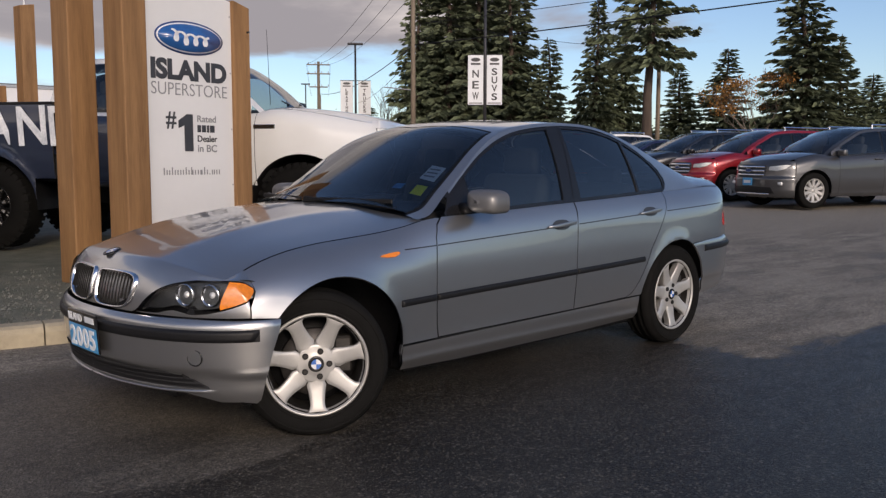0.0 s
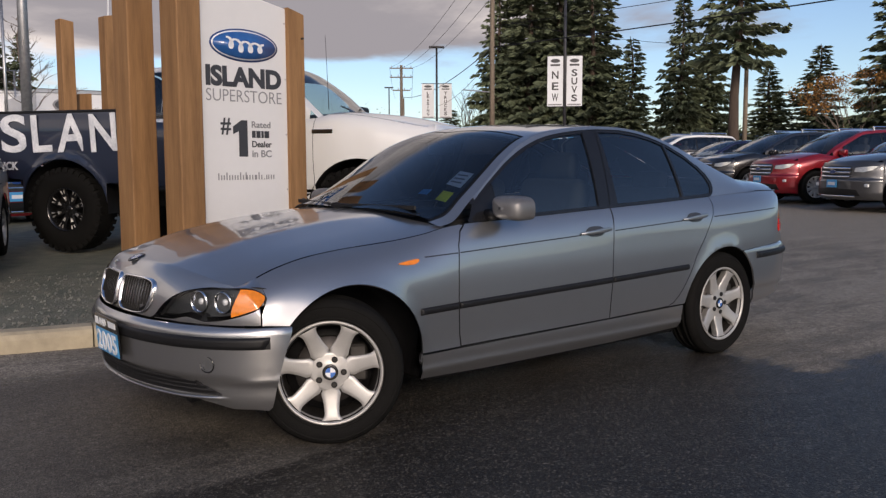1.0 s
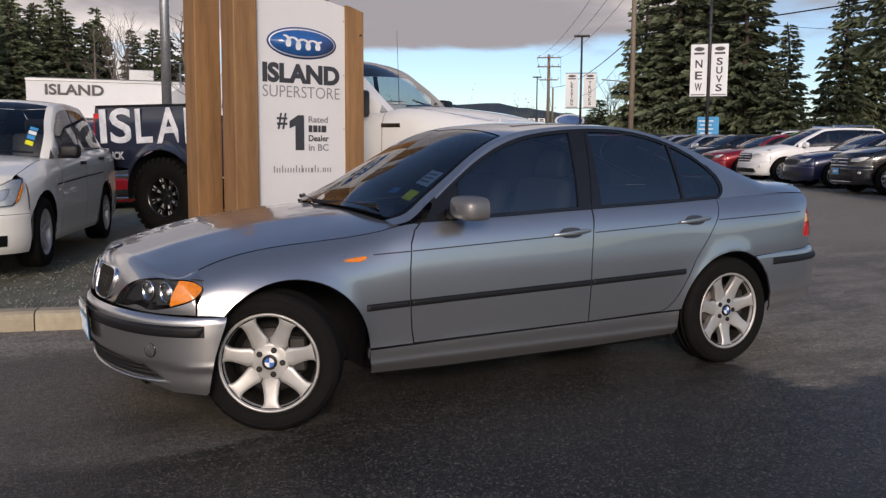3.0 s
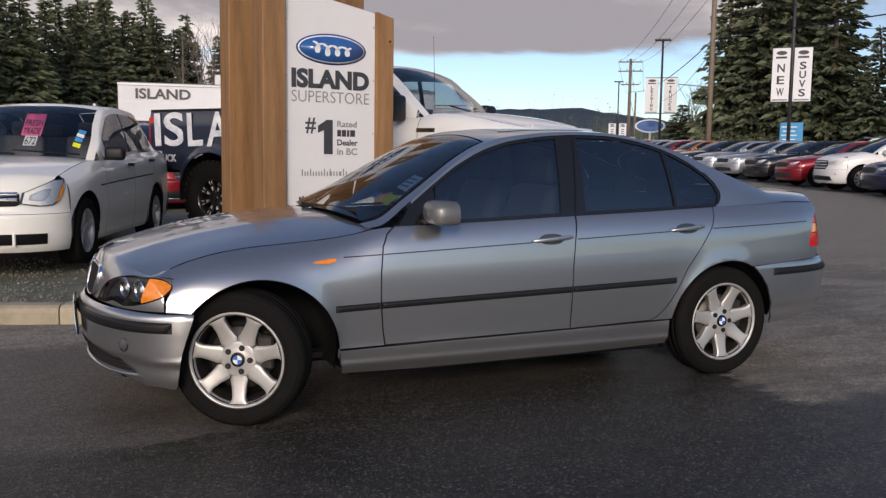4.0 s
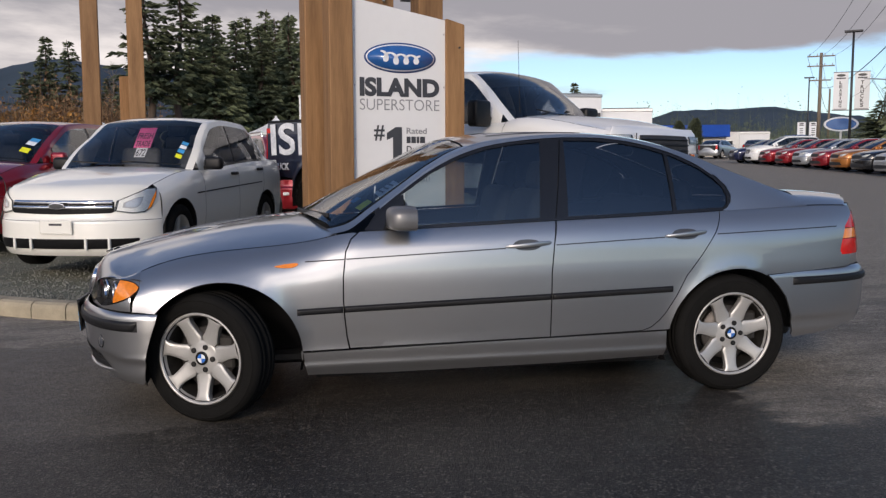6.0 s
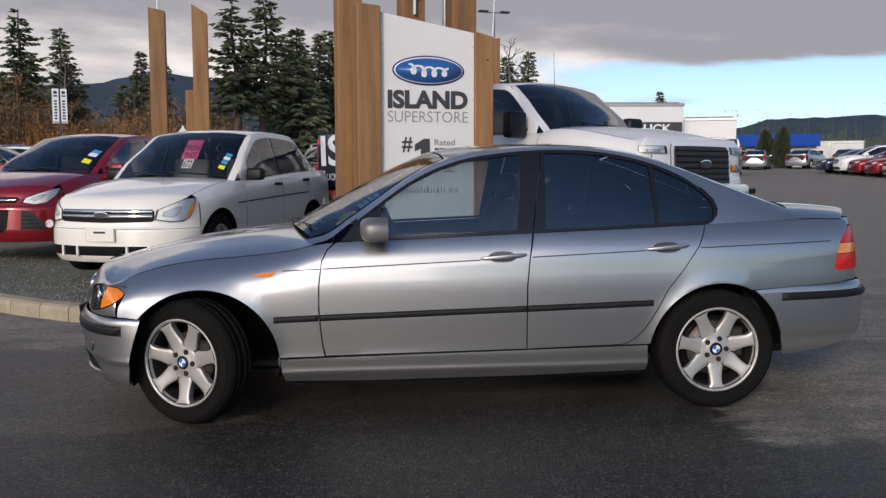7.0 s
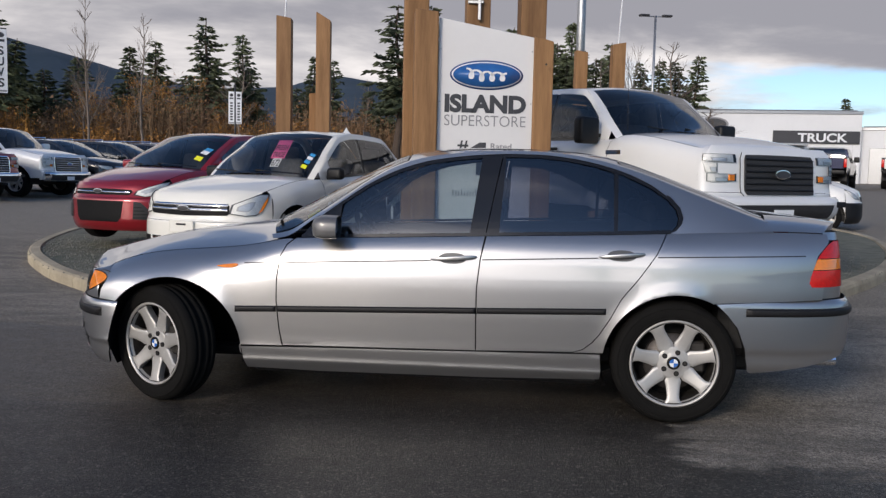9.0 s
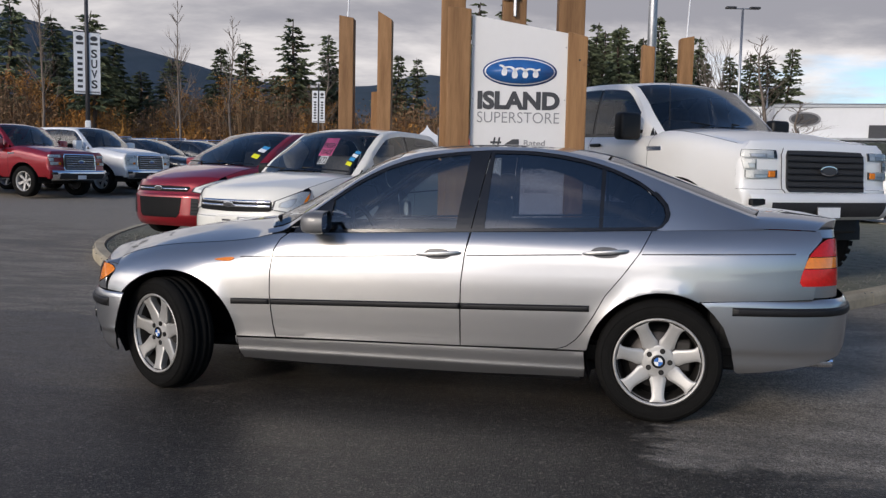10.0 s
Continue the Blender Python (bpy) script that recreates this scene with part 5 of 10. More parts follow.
def interior(car):
    """Seats, dash and wheel, seen through the glass."""
    def seat(x, y, rear=False):
        s = thing_part("seat", car, Matrix.Translation((x, y, 0.0)))
        part("cushion", boxed((0, 0, 0.52), (0.50, 0.50, 0.16), 0.05, seg=3), M["cabin"], s, smooth=True)
        part("backrest", boxed((0.30, 0, 0.82), (0.14, 0.50, 0.56), 0.06, Matrix.Rotation(radians(16), 3, "Y"), 3), M["cabin"], s, smooth=True)
        part("headrest", boxed((0.40, 0, 1.165), (0.09, 0.27, 0.16), 0.04, Matrix.Rotation(radians(12), 3, "Y"), 3), M["cabin"], s, smooth=True)
    seat(0.02, -0.36)
    seat(0.02, 0.36)
    rb = thing_part("rear_bench", car, Matrix())
    part("cushion", boxed((0.82, 0, 0.52), (0.45, 1.25, 0.16), 0.05, seg=2), M["cabin"], rb, smooth=True)
    part("backrest", boxed((1.15, 0, 0.78), (0.14, 1.22, 0.50), 0.05, Matrix.Rotation(radians(20), 3, "Y"), 2), M["cabin"], rb, smooth=True)
    for y in (-0.34, 0.34):
        part("headrest", boxed((1.26, y, 1.06), (0.09, 0.26, 0.13), 0.04, seg=2), M["cabin"], rb, smooth=True)
    part("parcel_shelf", boxed((1.52, 0, 0.965), (0.50, 1.15, 0.03), 0.01), M["cabin"], car)
    bm = bmesh.new()
    box(bm, (-0.50, 0, 0.80), (0.32, 1.22, 0.20), 0.05, Matrix.Rotation(radians(-8), 3, "Y"), 2)
    part("dashboard", bm, M["cabin"], car, "dark moulded dashboard", True)
    bm = bmesh.new()
    box(bm, (-0.44, -0.36, 0.925), (0.16, 0.34, 0.06), 0.025, None, 2)
    part("instrument_hood", bm, M["cabin"], car, "", True)
    vs, fs = [], []
    n, k = 36, 8
    for i in range(n):
        a = 2 * math.pi * i / n
        for j in range(k):
            b = 2 * math.pi * j / k
            r = 0.185 + 0.016 * math.cos(b)
            vs.append((0.016 * math.sin(b), r * math.cos(a), r * math.sin(a)))
    for i in range(n):
        for j in range(k):
            fs.append((i * k + j, ((i + 1) % n) * k + j, ((i + 1) % n) * k + (j + 1) % k, i * k + (j + 1) % k))
    sw = hang("steering_wheel", mesh_of("steering_wheel", vs, fs, M["cabin"]), car, "", Matrix.Translation((-0.30, -0.36, 0.88)) @ Matrix.Rotation(radians(-24), 4, "Y"))
    part("steering_boss", boxed((0, 0, 0), (0.05, 0.34, 0.07), 0.02, seg=2), M["cabin"], sw, smooth=True)
    # inner faces of the roof and doors
    def lining(u, w):
        return SHELL.upper(u, w) + np.array([0, 0, -0.018])
    d = grid_mesh(lining, np.linspace(0.03, 1.02, 14), np.linspace(1.03, 1.996, 12))
    both("headlining", toward(d, (0, 0, -1)), M["cabin_light"], car, "pale grey headlining")
    # mirror inside the screen
    im = thing_part("rear_view_mirror", car, Matrix.Translation((-0.175, 0.0, 1.265)))
    part("mirror_case", boxed((0, 0, 0), (0.03, 0.23, 0.07), 0.02, seg=2), M["black"], im, smooth=True)
    bm = bmesh.new()
    rod(bm, (0, 0, 0.02), (-0.02, 0, 0.06), 0.010, n=8)
    part("mirror_stalk", bm, M["black"], im)


saloon()


# ---- other vehicles ----
def wheel_simple(name, parent, x, y, z, R, rim, width, mat, spokes=5, turn=0.0, knobs=False, split=False, spoke_w=0.16, deep=0.0):
    """A road wheel whose outer face looks along -y."""
    hub = thing_part(name, parent, pose(x, y, z, 0, 0, turn))
    h = width / 2
    prof = [(rim * 0.96, h * 0.80), (rim * 1.06, h * 0.97), ((R + rim) / 2, h), (R * 0.95, h * 0.93), (R * 0.99, h * 0.78), (R, h * 0.55), (R, 0.0)]
    full = [(r, -o) for r, o in prof] + [(r, o) for r, o in reversed(prof[:-1])]
    vs, fs = lathe(full, 40)
    tyre = hang("tyre", mesh_of("tyre", vs, fs, M["rubber"]), hub, "black tyre")
    if knobs:
        kv, kf = [], []
        for i in range(34):
            a0 = 2 * math.pi * i / 34
            for sgn in (-1, 1):
                a = a0 + (0.05 if sgn > 0 else 0)
                pts = []
                for da in (-0.055, 0.055):
                    for r in (R * 0.90, R * 1.012):
                        for o in (h * 0.55, h * 1.03 if r < R else h * 0.98):
                            pts.append((r * math.cos(a + da), sgn * o, r * math.sin(a + da)))
                b = len(kv)
                kv += pts
                kf += [(b, b + 1, b + 3, b + 2), (b + 4, b + 6, b + 7, b + 5), (b + 2, b + 3, b + 7, b + 6), (b + 1, b + 5, b + 7, b + 3), (b, b + 2, b + 6, b + 4)]
        tagged(hang("knobbly_tread", mesh_of("knobbly_tread", kv, kf, M["rubber"], False), tyre), kind="stuff")
    vs, fs = lathe([(rim * 0.99, -h * 0.82), (rim * 1.02, -h * 0.90), (rim * 0.97, -h * 0.90), (rim * 0.92, -h * 0.72), (rim * 0.88, 0.0), (rim * 0.95, h * 0.8)], 40)
    hang("rim", mesh_of("rim", vs, fs, mat), hub)
    vs, fs = lathe([(0.0, h * 0.1), (rim * 0.88, h * 0.15)], 32)
    hang("wheel_back", mesh_of("wheel_back", vs, fs, M["black"]), hub)
    face = -h * 0.62 + deep
    for k in range(spokes):
        a = 2 * math.pi * k / spokes + 0.3
        for off in ((-0.11, 0.11) if split else (0.0,)):
            vs = []
            fs = []
            w0, w1 = rim * spoke_w * 0.8, rim * spoke_w * (0.55 if split else 1.0)
            st = ((rim * 0.12, w0, face), (rim * 0.5, (w0 + w1) / 2, face - h * 0.06), (rim * 0.94, w1, face - h * 0.14))
            for r, w, o in st:
                aa = a + off * (r / rim)
                ca, sa = math.cos(aa), math.sin(aa)
                for u, d in ((-1, 0.012), (-0.7, 0.0), (0.7, 0.0), (1, 0.012), (0.8, 0.05), (-0.8, 0.05)):
                    vs.append((r * ca - u * w * sa, o + d, r * sa + u * w * ca))
            for i in range(2):
                for j in range(6):
                    q = (j + 1) % 6
                    fs.append((i * 6 + j, i * 6 + q, (i + 1) * 6 + q, (i + 1) * 6 + j))
            arm = hang("spoke", mesh_of("spoke", vs, fs, mat, False), hub)
            if knobs:
                # bare milled nicks near both ends of the spoke
                for r0, r1 in ((0.42, 0.60), (0.74, 0.92)):
                    nick = []
                    for r, w in ((rim * r0, 0.003), (rim * r1, 0.009)):
                        aa = a + off * (r / rim)
                        ca, sa = math.cos(aa), math.sin(aa)
                        for u, d in ((-w, -0.001), (w, -0.001), (0, -0.006)):
                            nick.append((r * ca - u * sa, face - h * 0.16 * r / rim + d, r * sa + u * ca))
                    hang("milled_nick", mesh_of("milled_nick", nick, [(0, 2, 5, 3), (2, 1, 4, 5), (0, 1, 2), (3, 5, 4)], M["alloy"], False), arm)
    vs, fs = lathe([(0.0, face - 0.012), (rim * 0.15, face - 0.010), (rim * 0.20, face + 0.004), (rim * 0.22, face + 0.04)], 20)
    hang("hub_cap", mesh_of("hub_cap", vs, fs, mat), hub)
    return hub


def joined(*pieces):
    """Several nets of one part as one: vertices, faces, normals."""
    vs, fs, ns, k = [], [], [], 0
    for v, f, q in pieces:
        vs.append(v)
        ns.append(q)
        fs += [[i + k for i in face] for face in f]
        k += len(v)
    return np.concatenate(vs), fs, np.concatenate(ns)


class Auto:
    """A parked car or pickup, from a few sizes. Its own frame: forward -x, wheels on z = 0, origin between the axles."""

    def __init__(self, **k):
        d = dict(step=0.05, W=0.88, nose=-2.15, tail=2.2, wb=2.62, R=0.32, rim=0.22, low=0.20, lift=0.0, hood0=0.80, hood1=0.98, cowl=-0.85, belt0=0.92, belt1=1.0, roof=1.46,
                 head=-0.05, peak=0.3, back=1.15, deck_x=1.75, deck_z=1.06, tail_z=1.03, tumble=0.22, nose_w=0.90, blunt=2.3, nose_a=0.45, bump=0.55, pillars=(0.32,), doors=(-0.72, 0.36, 1.25), bed=None,
                 arch=0.06, rail_in=0.0, win_end=None, handle=None, mirror=None)
        d.update(k)
        s = self
        s.step, s.W, s.nose, s.tail, s.wb, s.R, s.rim, s.low = d["step"], d["W"], d["nose"], d["tail"], d["wb"], d["R"], d["rim"], d["low"]
        s.lift, s.hood0, s.hood1, s.cowl, s.belt0, s.belt1, s.roof, s.head = d["lift"], d["hood0"], d["hood1"], d["cowl"], d["belt0"], d["belt1"], d["roof"], d["head"]
        s.peak, s.back, s.deck_x, s.deck_z, s.tail_z, s.tumble, s.nose_w, s.blunt = d["peak"], d["back"], d["deck_x"], d["deck_z"], d["tail_z"], d["tumble"], d["nose_w"], d["blunt"]
        s.nose_a, s.bump, s.pillars, s.doors, s.bed, s.arch, s.rail_in, s.win_end = d["nose_a"], d["bump"], d["pillars"], d["doors"], d["bed"], d["arch"], d["rail_in"], d["win_end"]
        s.handle, s.mirror = d["handle"], d["mirror"]
        s.xf, s.xr = -s.wb / 2, s.wb / 2
        z = s.lift
        W = s.W
        bl = s.blunt > 3
        s.width = Curve((s.nose, W * (0.93 if bl else 0.70)), (s.nose + s.nose_a * 0.5, W * (0.965 if bl else 0.90)), (s.nose + s.nose_a, W * 0.975), (s.xf, W), (0, W * 0.985), (s.xr, W), (s.tail - 0.35, W * 0.97), (s.tail, W * 0.86))
        hb = s.hood0 - 0.03
        s.belt = Curve((s.nose, W * (0.85 if bl else 0.70), hb - 0.03 + z), (s.nose + 0.25, W * (0.875 if bl else 0.80), hb + 0.02 + z), (s.cowl - 0.1, W * 0.875, s.hood1 - 0.05 + z), (s.cowl + 0.15, W * 0.905, s.belt0 + z),
                       (s.back - 0.2, W * 0.91, s.belt1 + z), (s.deck_x, W * 0.885, (s.belt1 + 0.02) + z), (s.tail, W * 0.80, s.belt1 + 0.0 + z))
        yr = W - s.tumble
        tz = lambda t: s.belt0 + (s.roof - 0.035 - s.belt0) * t + z
        s.rail = Curve((s.cowl + 0.05, W * 0.88, s.belt0 - 0.01 + z), (s.cowl + 0.25, W * 0.86, tz(0.28)), ((s.cowl + s.head) / 2 + 0.14, (W * 0.84 + yr) / 2, tz(0.62)), (s.head + 0.06, yr + 0.01, tz(0.93)), (s.peak + 0.1, yr, tz(1.0)),
                       (s.back - 0.02, yr + 0.005, tz(0.955)), ((s.back + s.deck_x) / 2, (yr + W * 0.86) / 2, (tz(0.955) + s.deck_z + z - 0.02) / 2), (s.deck_x, W * 0.85, s.deck_z - 0.02 + z), (s.tail, W * 0.80, s.tail_z - 0.02 + z))
        s.top = Curve((s.cowl - 0.14, s.hood1 - 0.01 + z), (s.cowl, s.hood1 + 0.075 + z), ((s.cowl + s.head) / 2 - 0.06, (s.hood1 + s.roof) / 2 + 0.03 + z), (s.head - 0.04, s.roof - 0.045 + z), (s.head + 0.12, s.roof - 0.012 + z), (s.peak + 0.1, s.roof + z),
                      (s.back - 0.1, s.roof - 0.03 + z), (s.back, s.roof - 0.055 + z), ((s.back + s.deck_x) / 2 + 0.03, (s.roof - 0.03 + s.deck_z) / 2 + z), (s.deck_x, s.deck_z + z), (s.tail, s.tail_z + z))
        s.hood = Curve((s.nose, s.hood0 - 0.03 + z), (s.nose + 0.12, s.hood0 + 0.02 + z), ((s.nose + s.cowl) / 2, (s.hood0 + s.hood1) / 2 + 0.045 + z), (s.cowl - 0.12, s.hood1 - 0.004 + z), (s.cowl + 0.1, s.hood1 + z))
        lo = s.low + z
        s.rows = Curve((lo - 0.1, 0.10), (lo, 0.06), (lo + 0.06, 0.035), (lo + 0.12, 0.03), (lo + 0.22, 0.012), (lo + 0.38, 0.0), (lo + 0.55, 0.002), (lo + 1.2, 0.004))
        s.shell = Shell(s.width, s.belt, None, s.rows, s.rail, s.top, s.hood)

    def face(self, th, z):
        """The front, over the angle from the middle and the height."""
        s = self
        th, z = np.asarray(th, float), np.asarray(z, float)
        c, q = np.abs(np.cos(th)), np.sin(th)
        e = 2 / s.blunt
        b = s.W * 0.975
        x = s.nose + s.nose_a - s.nose_a * c ** e
        y = b * np.sign(q) * np.abs(q) ** e
        zz = z - s.lift
        ins = Curve((s.low - 0.05, 0.10), (s.low + 0.03, 0.03), (s.low + 0.14, 0.0), (s.bump, 0.004), (s.bump + 0.03, 0.02), (s.hood0 - 0.12, 0.045), (s.hood0 - 0.02, 0.085), (s.hood0 + 0.06, 0.16))(zz)
        k = 1 - ins * (0.12 if s.blunt > 3 else 0.8 / (s.nose_a + 0.6))
        y = y * k
        if s.blunt > 3:
            # a square front draws in to meet the wings
            wing = np.abs(s.shell.side(np.full_like(z + th, s.nose + s.nose_a * 0.74), z + 0 * th)[..., 1]) + 0.003
            edge = np.clip((np.abs(q) ** e - 0.84) / 0.13, 0, 1)
            y = y - np.sign(y) * edge * np.maximum(np.abs(y) - wing, 0)
        return np.stack([x + ins * c ** 0.5, NEAR * y, z], -1)

    def rear_face(self, th, z):
        s = self
        th, z = np.asarray(th, float), np.asarray(z, float)
        c, q = np.abs(np.cos(th)), np.sin(th)
        e = 2 / 3.2
        x = s.tail - 0.35 + 0.35 * c ** e
        y = s.W * 0.97 * np.sign(q) * np.abs(q) ** e
        zz = z - s.lift
        ins = Curve((s.low, 0.10), (s.low + 0.08, 0.03), (s.low + 0.25, 0.0), (s.bump + 0.05, 0.01), (s.bump + 0.08, 0.03), (s.tail_z, 0.06))(zz)
        return np.stack([x - ins * c ** 0.5, NEAR * y * (1 - ins / s.W), z], -1)

    def build(self, car, paint, glass_front="glass", glass_side="pane", wheel_mat="alloy", spokes=5, split=False, wheel_turn=0.0, knobs=False, lower=None, bed_paint=None, wheel_w=0.22, deep=0.0):
        s, sh, st = self, self.shell, self.step
        z0 = s.lift
        R, ra = s.R, s.R + s.arch
        hz = s.R
        lo = s.low + z0
        side = sh.side

        def arch_pts(cx, a0, a1):
            return [(cx + ra * math.cos(radians(a0 + (a1 - a0) * i / 16)), hz + ra * math.sin(radians(a0 + (a1 - a0) * i / 16))) for i in range(17)]

        def beltpts(x0, x1):
            return [(x, float(sh.belt(x)[1])) for x in np.linspace(x0, x1, 10)]
        drop = math.degrees(math.asin(max(-0.99, min(0.99, (lo - hz) / ra))))
        fx = s.nose + s.nose_a * (0.72 if s.blunt <= 3 else 0.67)
        # wings and doors
        poly = [(fx, lo + 0.02), (s.xf - ra * math.cos(radians(drop)), lo + 0.02)] + arch_pts(s.xf, 180 - drop, drop) + [(s.doors[0], lo)] + beltpts(s.doors[0], fx + (0.06 if s.blunt <= 3 else 0.0))
        both("front_wing", patch(poly, side, st, 0.003, 0.012), paint, car)
        names = ["front_door", "rear_door"]
        doors = []
        for i in range(len(s.doors) - 1):
            a, b = s.doors[i], s.doors[i + 1]
            cut = []
            if b > s.xr - ra:           # the rear door is cut back round the arch
                cut = [(s.xr - ra - 0.05, lo), (s.xr - ra - 0.01, hz + 0.1)]
                cut += [(s.xr + (ra + 0.015) * math.cos(radians(q)), hz + (ra + 0.015) * math.sin(radians(q))) for q in (158, 142, 126, 112) if s.xr + ra * math.cos(radians(q)) < b - 0.02]
                poly = [(a, lo)] + cut + [(b, hz + ra + 0.06)] + beltpts(b, a)
            else:
                poly = [(a, lo), (b, lo)] + beltpts(b, a)
            doors.append(both(names[min(i, 1)], patch(poly, side, st, 0.003, 0.012), paint, car))
        d = s.doors[-1]
        ends = s.tail - 0.30
        if s.bed is None:
            poly = arch_pts(s.xr, 180 - drop, drop) + [(ends, lo + 0.10)] + beltpts(ends, d) + [(d, hz + ra + 0.055)] + \
                ([(s.xr + (ra + 0.008) * math.cos(radians(q)), hz + (ra + 0.008) * math.sin(radians(q))) for q in (112, 126, 142, 158) if s.xr + ra * math.cos(radians(q)) < d - 0.02] if d > s.xr - ra else [(d, lo)])
            both("rear_wing", patch(poly, side, st, 0.003, 0.012), bed_paint or paint, car)
        # dark core, floor, arches
        part("underbody", boxed(((s.nose + s.tail) / 2, 0, lo + 0.10), (s.tail - s.nose - 0.7, s.W * 1.55, 0.16), 0.02), M["black"], car)
        part("inner_body", boxed((0, 0, (lo + s.belt0 + z0) / 2), (s.wb - 2 * ra - 0.02, s.W * 1.72, s.belt0 + z0 - lo - 0.10), 0.02), M["cabin"], car)
        if s.bed is None:
            part("boot_shell", boxed(((s.xr + s.tail) / 2 - 0.05, 0, (lo + s.belt1 + z0) / 2 + 0.05), (s.tail - s.xr, s.W * 1.45, s.belt1 + z0 - lo - 0.2), 0.02), M["cabin"], car)
        part("engine_bay", boxed(((s.nose + s.xf) / 2 + 0.25, 0, hz + 0.2), (abs(s.nose - s.xf) + 0.2, s.W * 1.3, 0.3), 0.02), M["black"], car)
        for cx in (s.xf, s.xr):
            vs, fs = [], []
            for i in range(17):
                a = radians(-4 + 188 * i / 16)
                for yy in (s.W * 0.965, s.W * 0.55):
                    vs.append((cx + (ra + 0.01) * math.cos(a), yy, hz + (ra + 0.01) * math.sin(a)))
            vs.append((cx, s.W * 0.55, hz))
            fs = [(2 * i, 2 * i + 1, 2 * i + 3, 2 * i + 2) for i in range(16)] + [(2 * i + 1, 34, 2 * i + 3) for i in range(16)]
            for sg in (1, -1):
                hang("wheel_arch_liner", mesh_of("wheel_arch_liner", [(v[0], v[1] * sg, v[2]) for v in vs], fs, M["black"]), car)
        # bonnet
        def hood(e, u):
            e, u = np.asarray(e, float), np.asarray(u, float)
            th = np.clip(np.abs(e), 0, 1) * radians(60)
            x0 = s.nose + s.nose_a - s.nose_a * np.cos(th) ** (2 / s.blunt) + 0.085
            x1 = s.cowl + 0.06 - 0.16 * (1 - e ** 2)
            x = x0 + u * (x1 - x0)
            b = sh.belt(x)
            z = b[..., 1] + (sh.hood(x) - b[..., 1]) * (1 - np.abs(e) ** 2.8)
            z = z - 0.05 * np.clip(1 - u / 0.10, 0, 1) ** 2
            return np.stack([x, e * b[..., 0] * 0.998, z], -1)
        panel("bonnet", toward(grid_mesh(hood, np.linspace(-1, 1, 25), np.concatenate([np.linspace(0, 0.12, 6), np.linspace(0.16, 1, 16)])), (0, 0, 1)), paint, car)
        # front: bumper below, panel above
        thm = math.acos(0.25 ** (s.blunt / 2))
        ths = np.linspace(-thm, thm, 45)
        f = lambda a, b: s.face(a, b)
        panel("front_bumper", toward(grid_mesh(f, ths, np.concatenate([np.linspace(lo - 0.02, lo + 0.14, 6), np.linspace(lo + 0.18, s.bump + z0 + 0.012, 6)])), (-1, 0, 0)), lower or paint, car)
        panel("front_panel", toward(grid_mesh(f, ths, np.linspace(s.bump + z0 + 0.016, s.hood0 + z0 + 0.012, 10)), (-1, 0, 0)), paint, car)
        # roof and glass
        up = sh.upper
        fe = lambda w: s.head - 0.07 * np.clip(w - 1, 0, 1) ** 2
        be = lambda w: s.back + 0.05 * np.clip(w - 1, 0, 1) ** 2
        F = lambda u, w: up(fe(w) + u * (be(w) - fe(w)), w)
        both("roof", toward(grid_mesh(F, np.linspace(0, 1, 14), np.linspace(1.0, 1.996, 10)), (0, 0, 1)), paint, car)
        sx = lambda u, w: (s.cowl + 0.06 - 0.16 * (1 - (2 - np.clip(w, 1, 2)) ** 2)) * (1 - u) + (fe(w) - 0.01) * u
        both("windscreen", toward(grid_mesh(lambda u, w: up(sx(u, w), w), np.linspace(0, 1, 12), np.linspace(1.10, 1.996, 10)), (-1, 0, 0.5)), M[glass_front], car)
        both("front_pillar", toward(grid_mesh(lambda u, w: up(sx(u, w), w), np.linspace(-0.04, 1.02, 12), np.linspace(1.0, 1.10, 4)), (-1, -0.5, 0.5)), paint, car)
        rx = lambda u, w: (be(w) + 0.01) * (1 - u) + (s.deck_x + 0.06 * (1 - (2 - np.clip(w, 1, 2)) ** 2)) * u
        both("rear_window", toward(grid_mesh(lambda u, w: up(rx(u, w), w), np.linspace(0, 1, 10), np.linspace(1.10, 1.996, 9)), (1, 0, 0.5)), M["glass_rear"], car)
        both("rear_pillar_edge", toward(grid_mesh(lambda u, w: up(rx(u, w), w), np.linspace(-0.03, 1.03, 10), np.linspace(1.0, 1.105, 4)), (1, -0.5, 0.5)), paint, car)
        # side of the cabin: painted frame with the panes let in
        vz = lambda x, z: (z - sh.belt(x)[..., 1]) / np.maximum(sh.rail(x)[..., 1] - sh.belt(x)[..., 1], 0.02)
        on = lambda x, z: up(np.asarray(x, float), vz(np.asarray(x, float), np.asarray(z, float)))
        xa, xb = s.cowl + 0.16, s.deck_x - 0.02
        topz = lambda x: float(sh.rail(x)[1])
        m = 0.045
        wa, wb_ = s.cowl + 0.30, (s.win_end or s.deck_x - 0.34)
        xs = [wa] + list(s.pillars) + [wb_]
        out = lambda lift: (lambda x, z: on(x, z) + np.array([0, NEAR * lift, 0]))
        low_z = lambda x: sh.belt(x)[..., 1] - 0.002
        hi_z = lambda x: np.maximum(sh.belt(x)[..., 1] + 0.05, sh.rail(x)[..., 1] - m - 0.02)

        def column(x0, x1, z0f, z1f, lift, nx):
            f = lambda x, v: out(lift)(x, z0f(x) + v * (z1f(x) - z0f(x)))
            return toward(grid_mesh(f, np.linspace(x0, x1, nx), np.linspace(0, 1, 5)), (0, -1, 0.1))
        edge = lambda x: sh.rail(x)[..., 1]
        sill = lambda x: sh.belt(x)[..., 1] + 0.034
